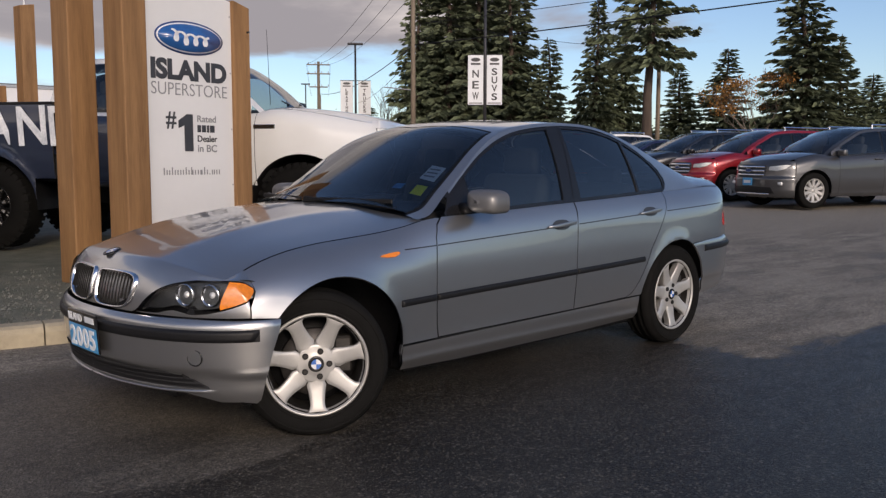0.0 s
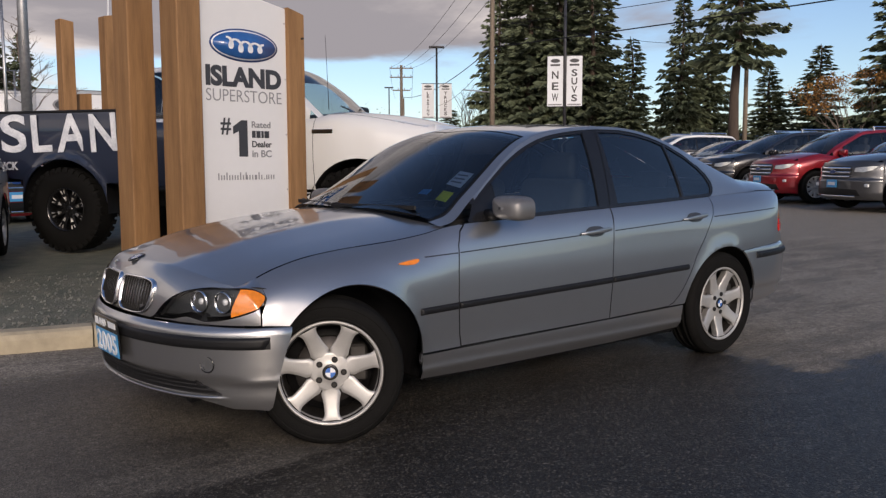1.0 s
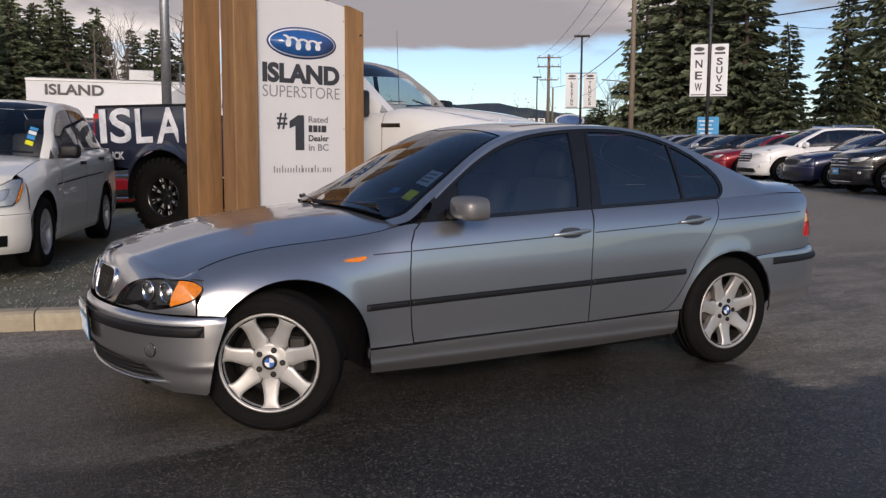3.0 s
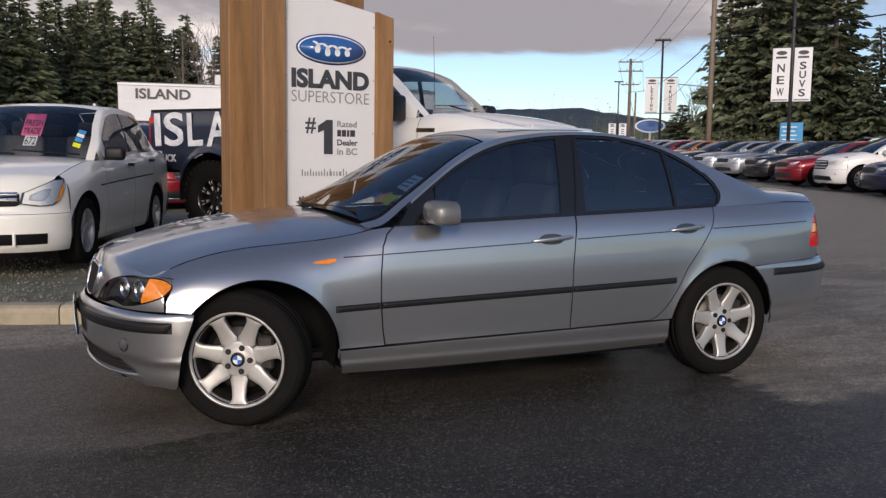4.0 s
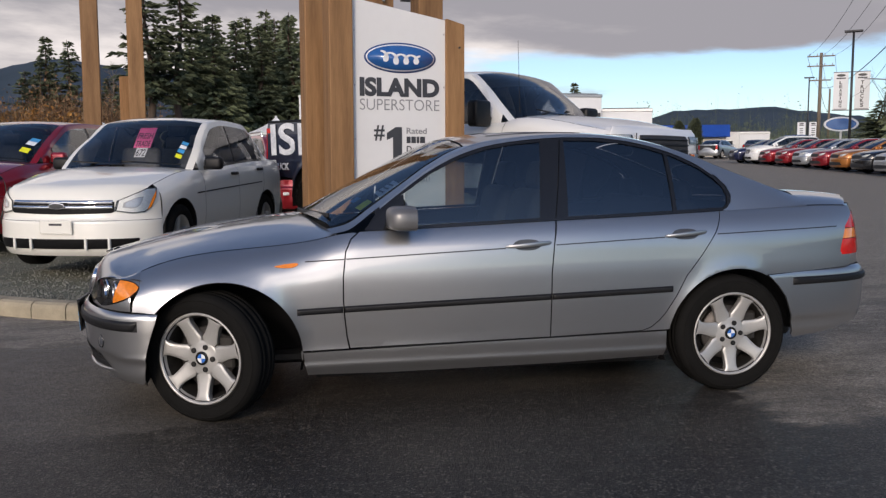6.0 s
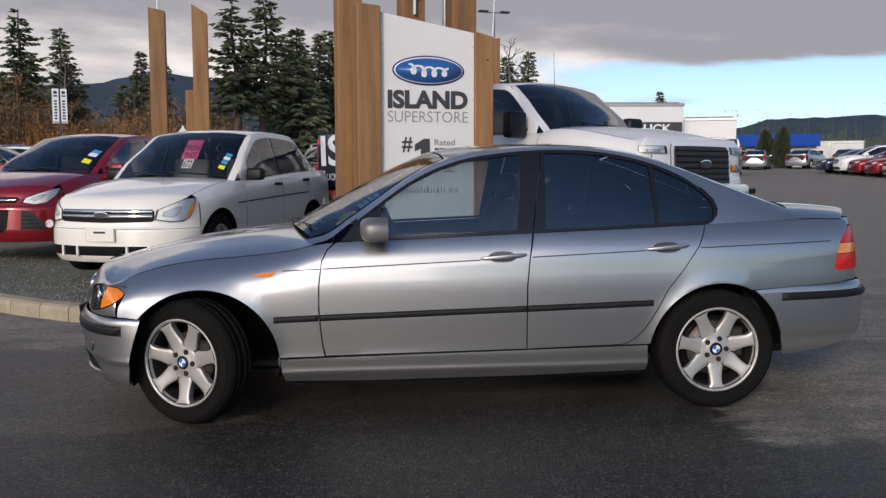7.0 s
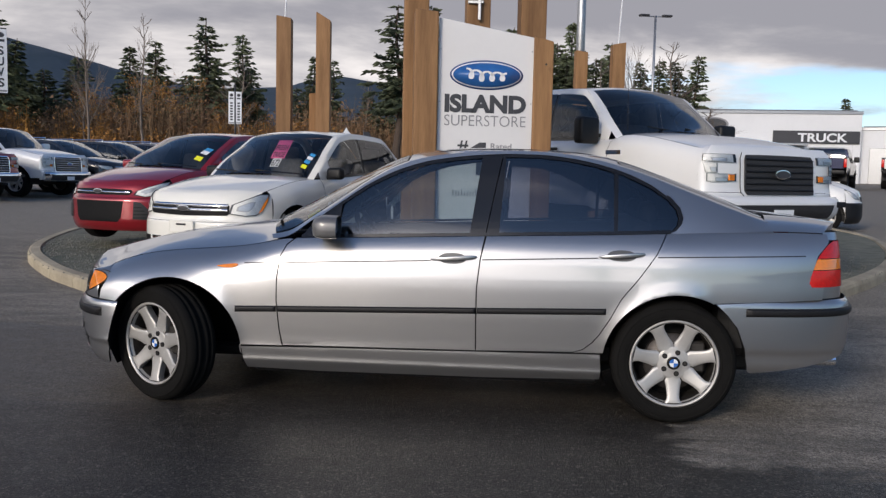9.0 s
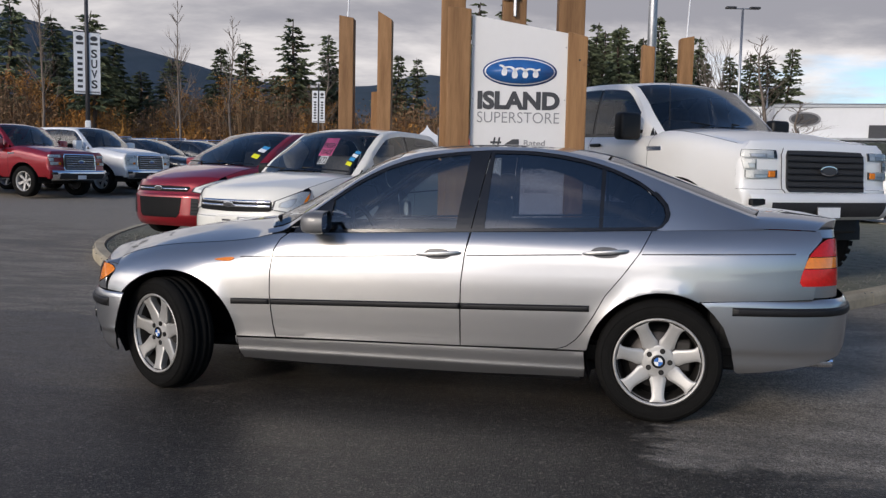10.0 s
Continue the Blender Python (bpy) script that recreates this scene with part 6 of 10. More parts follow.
        both("cabin_side", joined(column(xa, wa + 0.11, low_z, edge, 0, 5), column(wb_ - 0.03, xb, low_z, edge, 0, 7), column(wa + 0.11, wb_ - 0.03, hi_z, edge, 0, 20)), paint, car)
        both("window_frame", joined(column(wa + 0.11, wb_ - 0.03, low_z, sill, 0.003, 12), *[column(q - 0.03, q + 0.035, low_z, hi_z, 0.003, 3) for q in s.pillars]), M["gloss_black"], car)
        for i in range(len(xs) - 1):
            a, b = xs[i] + (0.03 if i else 0.10), xs[i + 1] - 0.025
            poly = [(x, float(sh.belt(x)[1]) + 0.03) for x in np.linspace(a, b, 8)] + [(x, max(float(sh.belt(x)[1]) + 0.06, topz(x) - m - 0.012)) for x in np.linspace(b, a, 10)]
            both("side_window", patch(poly, out(0.008), st, 0.0, 0.0), M[glass_side], car, "reflecting side window")
        # handles and mirrors
        for i in range(len(s.doors) - 1):
            b = s.doors[i + 1] - 0.15
            zz = float(sh.belt(b)[1]) - 0.10
            p = side(np.array([b]), np.array([zz]))[0]
            for sg, door in zip((1, -1), doors[i]):
                part("door_handle", boxed((b, sg * (p[1] - 0.018), zz), (0.20, 0.03, 0.035), 0.012, seg=2), s.handle or paint, door, smooth=True)
        big = s.roof > 1.8
        for sg in (-1, 1):
            mm = thing_part("door_mirror", car, Matrix())
            c = (s.cowl + 0.33, sg * (s.W * (1.03 if not big else 1.08)), s.belt0 + z0 + (0.07 if not big else 0.10))
            part("mirror_shell", boxed(c, (0.15, 0.27, 0.29) if big else (0.12, 0.20, 0.14), 0.04, seg=3), s.mirror or paint, mm, smooth=True)
            part("mirror_arm", boxed((c[0], sg * s.W * 0.93, c[2] - 0.05), (0.06, 0.14, 0.04), 0.01), M["black"], mm)
        # tail
        if s.bed is None:
            panel("rear_bumper", toward(grid_mesh(lambda a, b: s.rear_face(a, b), np.linspace(-1.45, 1.45, 31), np.linspace(lo, s.bump + 0.1 + z0, 8)), (1, 0, 0)), lower or paint, car)
            panel("tailgate", toward(grid_mesh(lambda a, b: s.rear_face(a, b), np.linspace(-1.2, 1.2, 27), np.linspace(s.bump + 0.105 + z0, s.tail_z + z0, 8)), (1, 0, 0)), paint, car)
            d2 = lambda u, e: np.stack([s.deck_x + u * (s.tail - 0.06 - 0.12 * e ** 2 - s.deck_x), e * sh.belt(s.deck_x + u * (s.tail - s.deck_x))[..., 0],
                                        sh.belt(s.deck_x + u * (s.tail - s.deck_x))[..., 1] + (sh.top(s.deck_x + u * (s.tail - s.deck_x)) - sh.belt(s.deck_x + u * (s.tail - s.deck_x))[..., 1]) * (1 - np.abs(e) ** 3)], -1)
            panel("boot_lid", toward(grid_mesh(d2, np.linspace(0, 1, 8), np.linspace(-1, 1, 19)), (0, 0, 1)), paint, car)
            for sg in (1, -1):
                a = radians(62)
                poly = [(0.62, s.bump + 0.12 + z0), (1.15, s.bump + 0.14 + z0), (1.15, s.belt1 - 0.02 + z0), (0.80, s.belt1 - 0.02 + z0), (0.62, s.belt1 - 0.1 + z0)]
                dd = patch(poly, lambda a, b: s.rear_face(a, b) + np.array([0.008, NEAR * 0.006, 0]), 0.06, 0.0, 0.01, (1, 0, 0))
                panel("tail_lamp", dd if sg > 0 else flip(dd), M["red_lens"], car, "red tail lamp")
        # wheels
        wm = M[wheel_mat]
        yw = s.W - wheel_w / 2 - 0.012
        for cx, turn in ((s.xf, wheel_turn), (s.xr, 0)):
            for sg in (-1, 1):
                wheel_simple("wheel", car, cx, sg * yw, hz, R, s.rim, wheel_w, wm, spokes, turn + (0 if sg < 0 else 180), knobs, split, deep=deep)
        return doors

    def lamp(self, car, pts, mat="lens", lift=0.004, name="headlamp", label="", back=True, fine=False):
        """A lamp on the front, outlined in (angle, height), and its mirror image."""
        z0 = self.lift
        poly = [(a, b + z0) for a, b in pts]
        f = lambda l: (lambda a, b: self.face(a, b) + np.array([-l, NEAR * l, 0]))
        for sg in (1, -1):
            ob = thing_part(name, self.car, Matrix())
            if label:
                tagged(ob, label)
            dd = patch(poly, f(lift + 0.004), 0.05, 0.0, 0.008, (-1, 0, 0))
            panel("lens", dd if sg > 0 else flip(dd), M[mat], ob)
            if back:
                dd = patch(poly, f(lift), 0.05, 0.004, 0.0, (-1, 0, 0))
                panel("reflector", dd if sg > 0 else flip(dd), M["lamp_grey" if fine else "lamp_back"], ob)
            if fine:
                ca, cb = sum(p[0] for p in poly) / len(poly), sum(p[1] for p in poly) / len(poly)
                for nm, k, shift, up, mt in (("reflector", 0.90, 0.0, 0.0012, "lamp_back"), ("bowl_rim", 0.44, -0.10, 0.002, "alloy"), ("bowl", 0.35, -0.10, 0.0028, "white_lens")):
                    small = [(ca + shift + (p[0] - ca) * k, cb - 0.15 * abs(shift) + (p[1] - cb) * k) for p in poly]
                    dd = patch(small, f(lift + up), 0.05, 0.0, 0.0, (-1, 0, 0))
                    panel(nm, dd if sg > 0 else flip(dd), M[mt], ob)
            self.lamps.append((sg, ob))

    def plate_on(self, name, pts, mat, lift, label="", smooth=True):
        """A panel on the front, symmetrical, outlined by its near half in (angle, height)."""
        z0 = self.lift
        full = [(a, b + z0) for a, b in pts] + [(-a, b + z0) for a, b in reversed(pts)]
        dd = patch(full, lambda a, b: self.face(a, b) + np.array([-lift, 0, 0]), 0.05, 0.0, 0.012, (-1, 0, 0))
        return panel(name, dd, mat, self.car, label)

    def bars_on(self, name, zs, half, h, mat, lift, par=None):
        for zz in zs:
            f = lambda a, v: self.face(a, zz + self.lift + v * h) + np.array([-lift, 0, 0]) * (1 - 0.6 * v[..., None] ** 2)
            panel(name, toward(grid_mesh(f, np.linspace(-half, half, 17), np.linspace(-1, 1, 5)), (-1, 0, 0)), mat, par or self.car)


M["screen"] = glass("clear car windscreen", (0.94, 0.96, 0.95), ior=1.55)
M["pane"] = glass("dark car window", (0.40, 0.43, 0.45))
M["lamp_back"] = material("bright lamp reflector", (0.90, 0.89, 0.86), 0.30, 0.0, noise_scale=30, vary=0.2)
M["white_paint"] = car_paint("warm white car paint", (0.79, 0.775, 0.71), 0.0, 0.35)
M["truck_white"] = car_paint("clean white car paint", (0.78, 0.78, 0.765), 0.0, 0.30)
M["red_paint"] = car_paint("candy red car paint", (0.27, 0.008, 0.015), 0.35, 0.28)
M["navy_wrap"] = car_paint("dark navy vinyl wrap", (0.012, 0.018, 0.038), 0.0, 0.35)
M["gunmetal"] = car_paint("dark grey car paint", (0.075, 0.075, 0.078), 0.6, 0.32)
M["black_paint"] = car_paint("black car paint", (0.010, 0.010, 0.012), 0.0, 0.25)
M["silver_paint"] = car_paint("silver car paint", (0.50, 0.52, 0.54), 0.75, 0.34)
M["navy_paint"] = car_paint("deep blue car paint", (0.012, 0.016, 0.055), 0.3, 0.28)
M["orange_paint"] = car_paint("burnt orange car paint", (0.45, 0.16, 0.03), 0.4, 0.3)


def oval_badge(parent, m, w, h, ring="chrome", fill="blue"):
    """A plain oval badge."""
    ob = thing_part("badge", parent, m)
    n = 32
    vs = [(0, 0, 0.004)] + [(w / 2 * math.cos(2 * math.pi * i / n), h / 2 * math.sin(2 * math.pi * i / n), 0.0) for i in range(n)]
    hang("badge_rim", mesh_of("badge_rim", vs, [(0, 1 + i, 1 + (i + 1) % n) for i in range(n)], M[ring]), ob)
    vs = [(v[0] * 0.86, v[1] * 0.80, v[2] * 0.4 + 0.004) for v in vs]
    hang("badge_field", mesh_of("badge_field", vs, [(0, 1 + i, 1 + (i + 1) % n) for i in range(n)], M[fill]), ob)
    return ob


FRONT = Matrix(((0, 0, -1, 0), (-1, 0, 0, 0), (0, 1, 0, 0), (0, 0, 0, 1)))       # xy of a flat thing onto a car's front


def place(cx, cy, heading, z=None):
    return pose(cx, cy, ground_z(cx, cy) + ISLAND_H * 0 if z is None else z, 0, 0, heading + 180)


ISLAND_H = 0.135


def make(auto, name, label, m, category="car", group=""):
    auto.car = thing(name, label, category, group, m=m)
    auto.lamps = []
    return auto.car


def white_saloon():
    a = Auto(step=0.045, W=0.862, nose=-2.17, tail=2.27, wb=2.61, R=0.318, rim=0.205, hood0=0.80, hood1=1.02, cowl=-0.86, belt0=0.975, belt1=1.06, roof=1.585, head=-0.08, peak=0.25, back=1.05,
             deck_x=1.72, deck_z=1.10, tail_z=1.08, doors=(-0.70, 0.34, 1.20), pillars=(0.33,), tumble=0.235, bump=0.50, nose_a=0.62)
    a.handle, a.mirror = M["black"], M["black"]
    car = make(a, "saloon_car", "white four-door saloon for sale on the gravel island", place(-2.40, 5.62, -108, ISLAND_H + 0.045))
    a.build(car, M["white_paint"], "screen", "screen", spokes=5, wheel_turn=0)
    # lamps sweep back with an amber corner
    a.lamp(car, [(0.60, 0.60), (0.85, 0.575), (1.04, 0.585), (1.16, 0.63), (1.27, 0.73), (1.33, 0.82), (1.12, 0.815), (0.85, 0.755), (0.64, 0.70)], label="large clear headlamp with an amber corner", fine=True)
    for sg, ob in a.lamps:
        dd = patch([(1.08, 0.605), (1.16, 0.64), (1.27, 0.74), (1.29, 0.79), (1.19, 0.72)], lambda p, q: a.face(p, q) + np.array([-0.012, NEAR * 0.012, 0]), 0.05, 0, 0.004, (-1, 0, 0))
        panel("amber_corner", dd if sg > 0 else flip(dd), M["amber"], ob, "amber corner lens")
    # grille band between the lamps: three chrome bars
    a.plate_on("grille", [(0.0, 0.575), (0.58, 0.585), (0.62, 0.60), (0.62, 0.69), (0.0, 0.70)], M["grille_black"], 0.006, "black slot grille with chrome bars")
    a.bars_on("grille_bar", (0.690, 0.640), 0.60, 0.016, M["chrome"], 0.020)
    a.plate_on("lower_intake", [(0.0, 0.25), (0.95, 0.25), (0.95, 0.345), (0.0, 0.345)], M["grille_black"], 0.006, "black lower intake")
    for q in (-0.55, -0.28, 0.28, 0.55):
        p = a.face(q, 0.297)
        part("intake_post", boxed((p[0] - 0.012, -p[1], p[2]), (0.03, 0.025, 0.11), 0.006), M["white_paint"], car)
    p = a.face(0.0, 0.645)
    oval_badge(car, Matrix.Translation((p[0] - 0.03, 0, 0.652)) @ FRONT, 0.16, 0.062, "chrome", "ink")
    part("plate_mount", boxed((p[0] - 0.055, 0, 0.455), (0.012, 0.32, 0.13), 0.01), M["white_paint"], car, "bare plate mount on the bumper")
    part("plate_slot", boxed((p[0] - 0.063, 0.0, 0.482), (0.004, 0.13, 0.02), 0.002), M["ink"], car)
    # crease that rises along the doors, its shade laid on as a black line
    def line(u, v):
        p = a.shell.side(u, 0.735 + 0.075 * (u + 0.9) / 2.2 + 0.007 * v)
        p[..., 1] += NEAR * 0.003
        return p
    for x0, x1 in ((-0.93, -0.715), (-0.685, 0.325), (0.355, 1.12)):
        both("rubbing_line", toward(grid_mesh(line, np.linspace(x0, x1, 10), np.array([-1.0, 0.0, 1.0])), (0, -1, 0)), M["black"], car, "thin dark line painted as the door crease's shade")
    screen_card(a, car, True)
    seats_simple(a, car)
    wipers_simple(a, car)
    return a


def seats_simple(a, car):
    for x in (a.cowl + 0.85, a.cowl + 1.75) if a.step < 0.06 else (a.cowl + 0.85,):
        for y in (-0.36, 0.36):
            st = thing_part("seat", car, Matrix.Translation((x, y, a.lift)))
            part("backrest", boxed((0.28, 0, a.belt0 - 0.05), (0.14, 0.48, 0.62), 0.05, Matrix.Rotation(radians(14), 3, "Y"), 2), M["seat_cloth"], st, smooth=True)
            part("headrest", boxed((0.38, 0, a.belt0 + 0.33), (0.09, 0.26, 0.16), 0.04, seg=2), M["seat_cloth"], st, smooth=True)
    part("dashboard", boxed((a.cowl + 0.28, 0, a.belt0 - 0.06 + a.lift), (0.5, a.W * 1.55, 0.16), 0.05, seg=2), M["cabin"], car, "", True)


M["seat_cloth"] = material("grey seat cloth", (0.17, 0.17, 0.175), 0.9, noise_scale=25, vary=0.3)


def wipers_simple(a, car):
    for y0, y1 in ((-0.62, -0.02), (-0.02, 0.55)):
        bm = bmesh.new()
        z = a.hood1 + a.lift
        rod(bm, (a.cowl - 0.02 + abs(y0) * 0.14, y0, z + 0.01), (a.cowl - 0.06, y1, z + 0.05), 0.010, 0.008, 6)
        part("wiper", bm, M["black"], car)


def on_screen_point(a, x, y, lift):
    """A point on the windscreen's outer face."""
    r = a.shell.rail(x)
    p = a.shell.upper(np.array([x]), np.array([2 - abs(y) / r[0]]))[0]
    return Vector((p[0] - lift * 0.6, y, p[2] + lift))


def screen_quad(a, car, name, x0, x1, y0, y1, mat, lift, label=""):
    q = [on_screen_point(a, x, y, lift) for x, y in ((x0, y0), (x0, y1), (x1, y1), (x1, y0))]
    return hang(name, mesh_of(name, [tuple(v) for v in q], [(0, 1, 2, 3)], M[mat], False), car, label)


def screen_card(a, car, letters):
    """Pink price card and stickers inside the screen."""
    c = a.cowl
    lean = radians(41)
    top = on_screen_point(a, c + 0.54, -0.045, -0.012)
    rt, upv = Vector((0, -1, 0)), Vector((math.sin(lean), 0, math.cos(lean)))
    nr = rt.cross(upv)

    def hung(du, dv, off):
        """A place on the hanging cards: along and down from the top edge's middle."""
        p = top + rt * du - upv * dv + nr * off
        return Matrix(((rt.x, upv.x, nr.x, p.x), (rt.y, upv.y, nr.y, p.y), (rt.z, upv.z, nr.z, p.z), (0, 0, 0, 1)))
    part("price_card", boxed((0, 0, 0), (0.20, 0.30, 0.002), 0.0), M["pink"], car, "pink card on the windscreen", m=hung(0, 0.15, 0))
    part("stock_card", boxed((0, 0, 0), (0.125, 0.135, 0.002), 0.0), M["paper"], car, "white number card below the pink one", m=hung(0.012, 0.372, 0.002))
    for mat, dx in (("sky_blue", 0.31), ("paper", 0.25), ("sky_blue", 0.19), ("yellow", 0.12)):
        screen_quad(a, car, "sticker", c + dx, c + dx + 0.05, -0.53, -0.60, mat, 0.004)
    if letters:
        for body, dv, du, h, w in (("FRESH", 0.165, -0.085, 0.115, 0.17), ("TRADE", 0.280, -0.085, 0.115, 0.17), ("672", 0.425, -0.040, 0.145, 0.105)):
            lettering("card_print", body, M["ink"], car, hung(du, dv, 0.004), h, w, 0.0008, 0.0006)


def red_hatch(m=None, group="", detail=True):
    a = Auto(step=0.05, W=0.905, nose=-2.14, tail=2.18, wb=2.65, R=0.325, rim=0.215, hood0=0.80, hood1=1.04, cowl=-0.98, belt0=1.0, belt1=1.11, roof=1.575, head=-0.10, peak=0.35, back=1.45,
             deck_x=1.98, deck_z=1.12, tail_z=1.10, doors=(-0.74, 0.33, 1.22), pillars=(0.33,), tumble=0.25, bump=0.60, win_end=1.55, nose_a=0.68)
    car = make(a, "hatchback_car", "candy red five-door hatchback on the gravel island", m or place(-4.42, 7.72, -110, ISLAND_H + 0.09), group=group)
    a.build(car, M["red_paint"], "screen", "glass_dark", spokes=5, split=True)
    a.lamp(car, [(0.60, 0.655), (0.80, 0.63), (1.02, 0.655), (1.20, 0.74), (1.33, 0.84), (1.12, 0.82), (0.85, 0.765), (0.64, 0.71)], label="slim swept-back headlamp", fine=True)
    a.plate_on("upper_grille", [(0.0, 0.655), (0.52, 0.655), (0.58, 0.70), (0.55, 0.725), (0.0, 0.735)], M["grille_black"], 0.006, "black slot grille with a chrome bar")
    a.bars_on("grille_bar", (0.692,), 0.54, 0.012, M["chrome"], 0.018)
    a.plate_on("lower_grille", [(0.0, 0.30), (0.34, 0.30), (0.40, 0.36), (0.44, 0.575), (0.0, 0.575)], M["grille_black"], 0.006, "black trapezoid lower grille")
    for sg in (1, -1):
        poly = [(0.60, 0.34), (0.95, 0.33), (0.99, 0.40), (0.74, 0.56), (0.62, 0.57)]
        dd = patch(poly, lambda p, q: a.face(p, q) + np.array([-0.006, NEAR * 0.004, 0]), 0.05, 0, 0.006, (-1, 0, 0))
        v = panel("side_intake", dd if sg > 0 else flip(dd), M["cabin"], car)
        for i in range(4):
            z = 0.36 + 0.045 * i
            f = lambda p, v2: a.face(p, z + v2 * 0.008) + np.array([-0.016, NEAR * 0.008, 0])
            g = toward(grid_mesh(f, np.linspace(0.62, 0.93 - 0.055 * i, 7), np.linspace(-1, 1, 3)), (-1, -0.4, 0))
            panel("intake_slat", g if sg > 0 else flip(g), M["black"], v)
        c = a.face(1.06, 0.40)
        vs, fs = lathe([(0.0, -0.004), (0.035, 0.0), (0.045, -0.008), (0.05, 0.01)], 18, "z")
        n = Vector((-0.75, -0.66 * sg, 0)).normalized()
        hang("fog_lamp", mesh_of("fog_lamp", vs, fs, M["lamp_back"]), car, "", Matrix.Translation((c[0] - 0.01, c[1] * sg, c[2])) @ n.to_track_quat("-Z", "Y").to_matrix().to_4x4())
    p = a.face(0.0, 0.70)
    oval_badge(car, Matrix.Translation((p[0] - 0.03, 0, 0.700)) @ FRONT, 0.16, 0.062, "chrome", "ink")
    for i, (mat, dx) in enumerate((("sky_blue", 0.36), ("paper", 0.28), ("yellow", 0.14))):
        screen_quad(a, car, "sticker", a.cowl + dx, a.cowl + dx + 0.08, -0.50, -0.62, mat, 0.004)
    seats_simple(a, car)
    wipers_simple(a, car)
    return a


def suv(paint, name, label, m, group, plate=True):
    a = Auto(step=0.06, W=0.92, nose=-2.24, tail=2.26, wb=2.69, R=0.36, rim=0.235, low=0.24, hood0=0.93, hood1=1.14, cowl=-1.08, belt0=1.05, belt1=1.17, roof=1.66, head=-0.10, peak=0.45, back=1.62,
             deck_x=2.08, deck_z=1.22, tail_z=1.18, doors=(-0.76, 0.33, 1.25), pillars=(0.33, 1.15), tumble=0.26, bump=0.60, win_end=1.80, nose_a=0.60, blunt=2.35)
    car = make(a, name, label, m, "car", group)
    a.build(car, paint, "glass", spokes=10)
    a.lamp(car, [(0.54, 0.76), (0.80, 0.75), (1.05, 0.79), (1.24, 0.87), (1.05, 0.875), (0.80, 0.86), (0.56, 0.84)], label="bright swept headlamp")
    a.plate_on("grille", [(0.0, 0.62), (0.38, 0.62), (0.48, 0.72), (0.50, 0.81), (0.44, 0.87), (0.0, 0.88)], M["cabin"], 0.008, "large barred chrome grille")
    a.bars_on("grille_bar", (0.83, 0.75, 0.67), 0.45, 0.020, M["chrome"], 0.026)
    a.plate_on("lower_intake", [(0.0, 0.30), (0.75, 0.30), (0.65, 0.42), (0.0, 0.44)], M["black"], 0.006)
    a.bars_on("skid_bar", (0.285,), 0.6, 0.016, M["chrome"], 0.016)
    for sg in (1, -1):
        c = a.face(0.92, 0.50)
        part("fog_lamp", boxed((c[0] - 0.01, c[1] * sg, c[2]), (0.04, 0.14, 0.06), 0.015, seg=2), M["lamp_back"], car, smooth=True)
    p = a.face(0.0, 0.55)
    if plate:
        pl = part("dealer_plate", boxed((p[0] - 0.02, 0, 0.53), (0.012, 0.31, 0.15), 0.004), M["sky_blue"], car, "blue dealer plate")
        part("plate_bar", boxed((p[0] - 0.028, 0, 0.53), (0.003, 0.22, 0.06), 0.001), M["paper"], pl)
    oval_badge(car, Matrix.Translation((a.face(0.0, 0.76)[0] - 0.04, 0, 0.76)) @ FRONT, 0.20, 0.08)
    for sg in (-1, 1):
        bm = bmesh.new()
        rod(bm, (a.head + 0.3, sg * 0.62, a.roof + 0.03), (a.back - 0.15, sg * 0.62, a.roof + 0.02), 0.018, n=8)
        for x in (a.head + 0.32, a.back - 0.17):
            rod(bm, (x, sg * 0.62, a.roof - 0.05), (x, sg * 0.62, a.roof + 0.03), 0.02, n=8)
        part("roof_bar", bm, M["chrome"], car)
    seats_simple(a, car)
    return a


def saloon_plain(paint, name, label, m, group, hatch=False):
    k = dict(step=0.08, W=0.89, nose=-2.3, tail=2.3, wb=2.75, R=0.33, rim=0.225, hood0=0.80, hood1=1.0, cowl=-0.98, belt0=0.96, belt1=1.05, roof=1.46, head=-0.15, peak=0.3, back=1.05 if not hatch else 1.5,
             deck_x=1.75 if not hatch else 2.05, deck_z=1.10, tail_z=1.08, doors=(-0.76, 0.34, 1.22), pillars=(0.33,), tumble=0.25, bump=0.55)
    a = Auto(**k)
    car = make(a, name, label, m, "car", group)
    a.build(car, paint, "glass", spokes=5)
    a.lamp(car, [(0.56, 0.66), (0.85, 0.66), (1.12, 0.74), (1.2, 0.78), (0.9, 0.77), (0.60, 0.74)], label="clear headlamp")
    a.plate_on("grille", [(0.0, 0.60), (0.44, 0.60), (0.50, 0.68), (0.46, 0.74), (0.0, 0.75)], M["cabin"], 0.006, "dark front grille")
    a.plate_on("lower_intake", [(0.0, 0.27), (0.80, 0.28), (0.70, 0.40), (0.0, 0.42)], M["cabin"], 0.006)
    seats_simple(a, car)
    return a


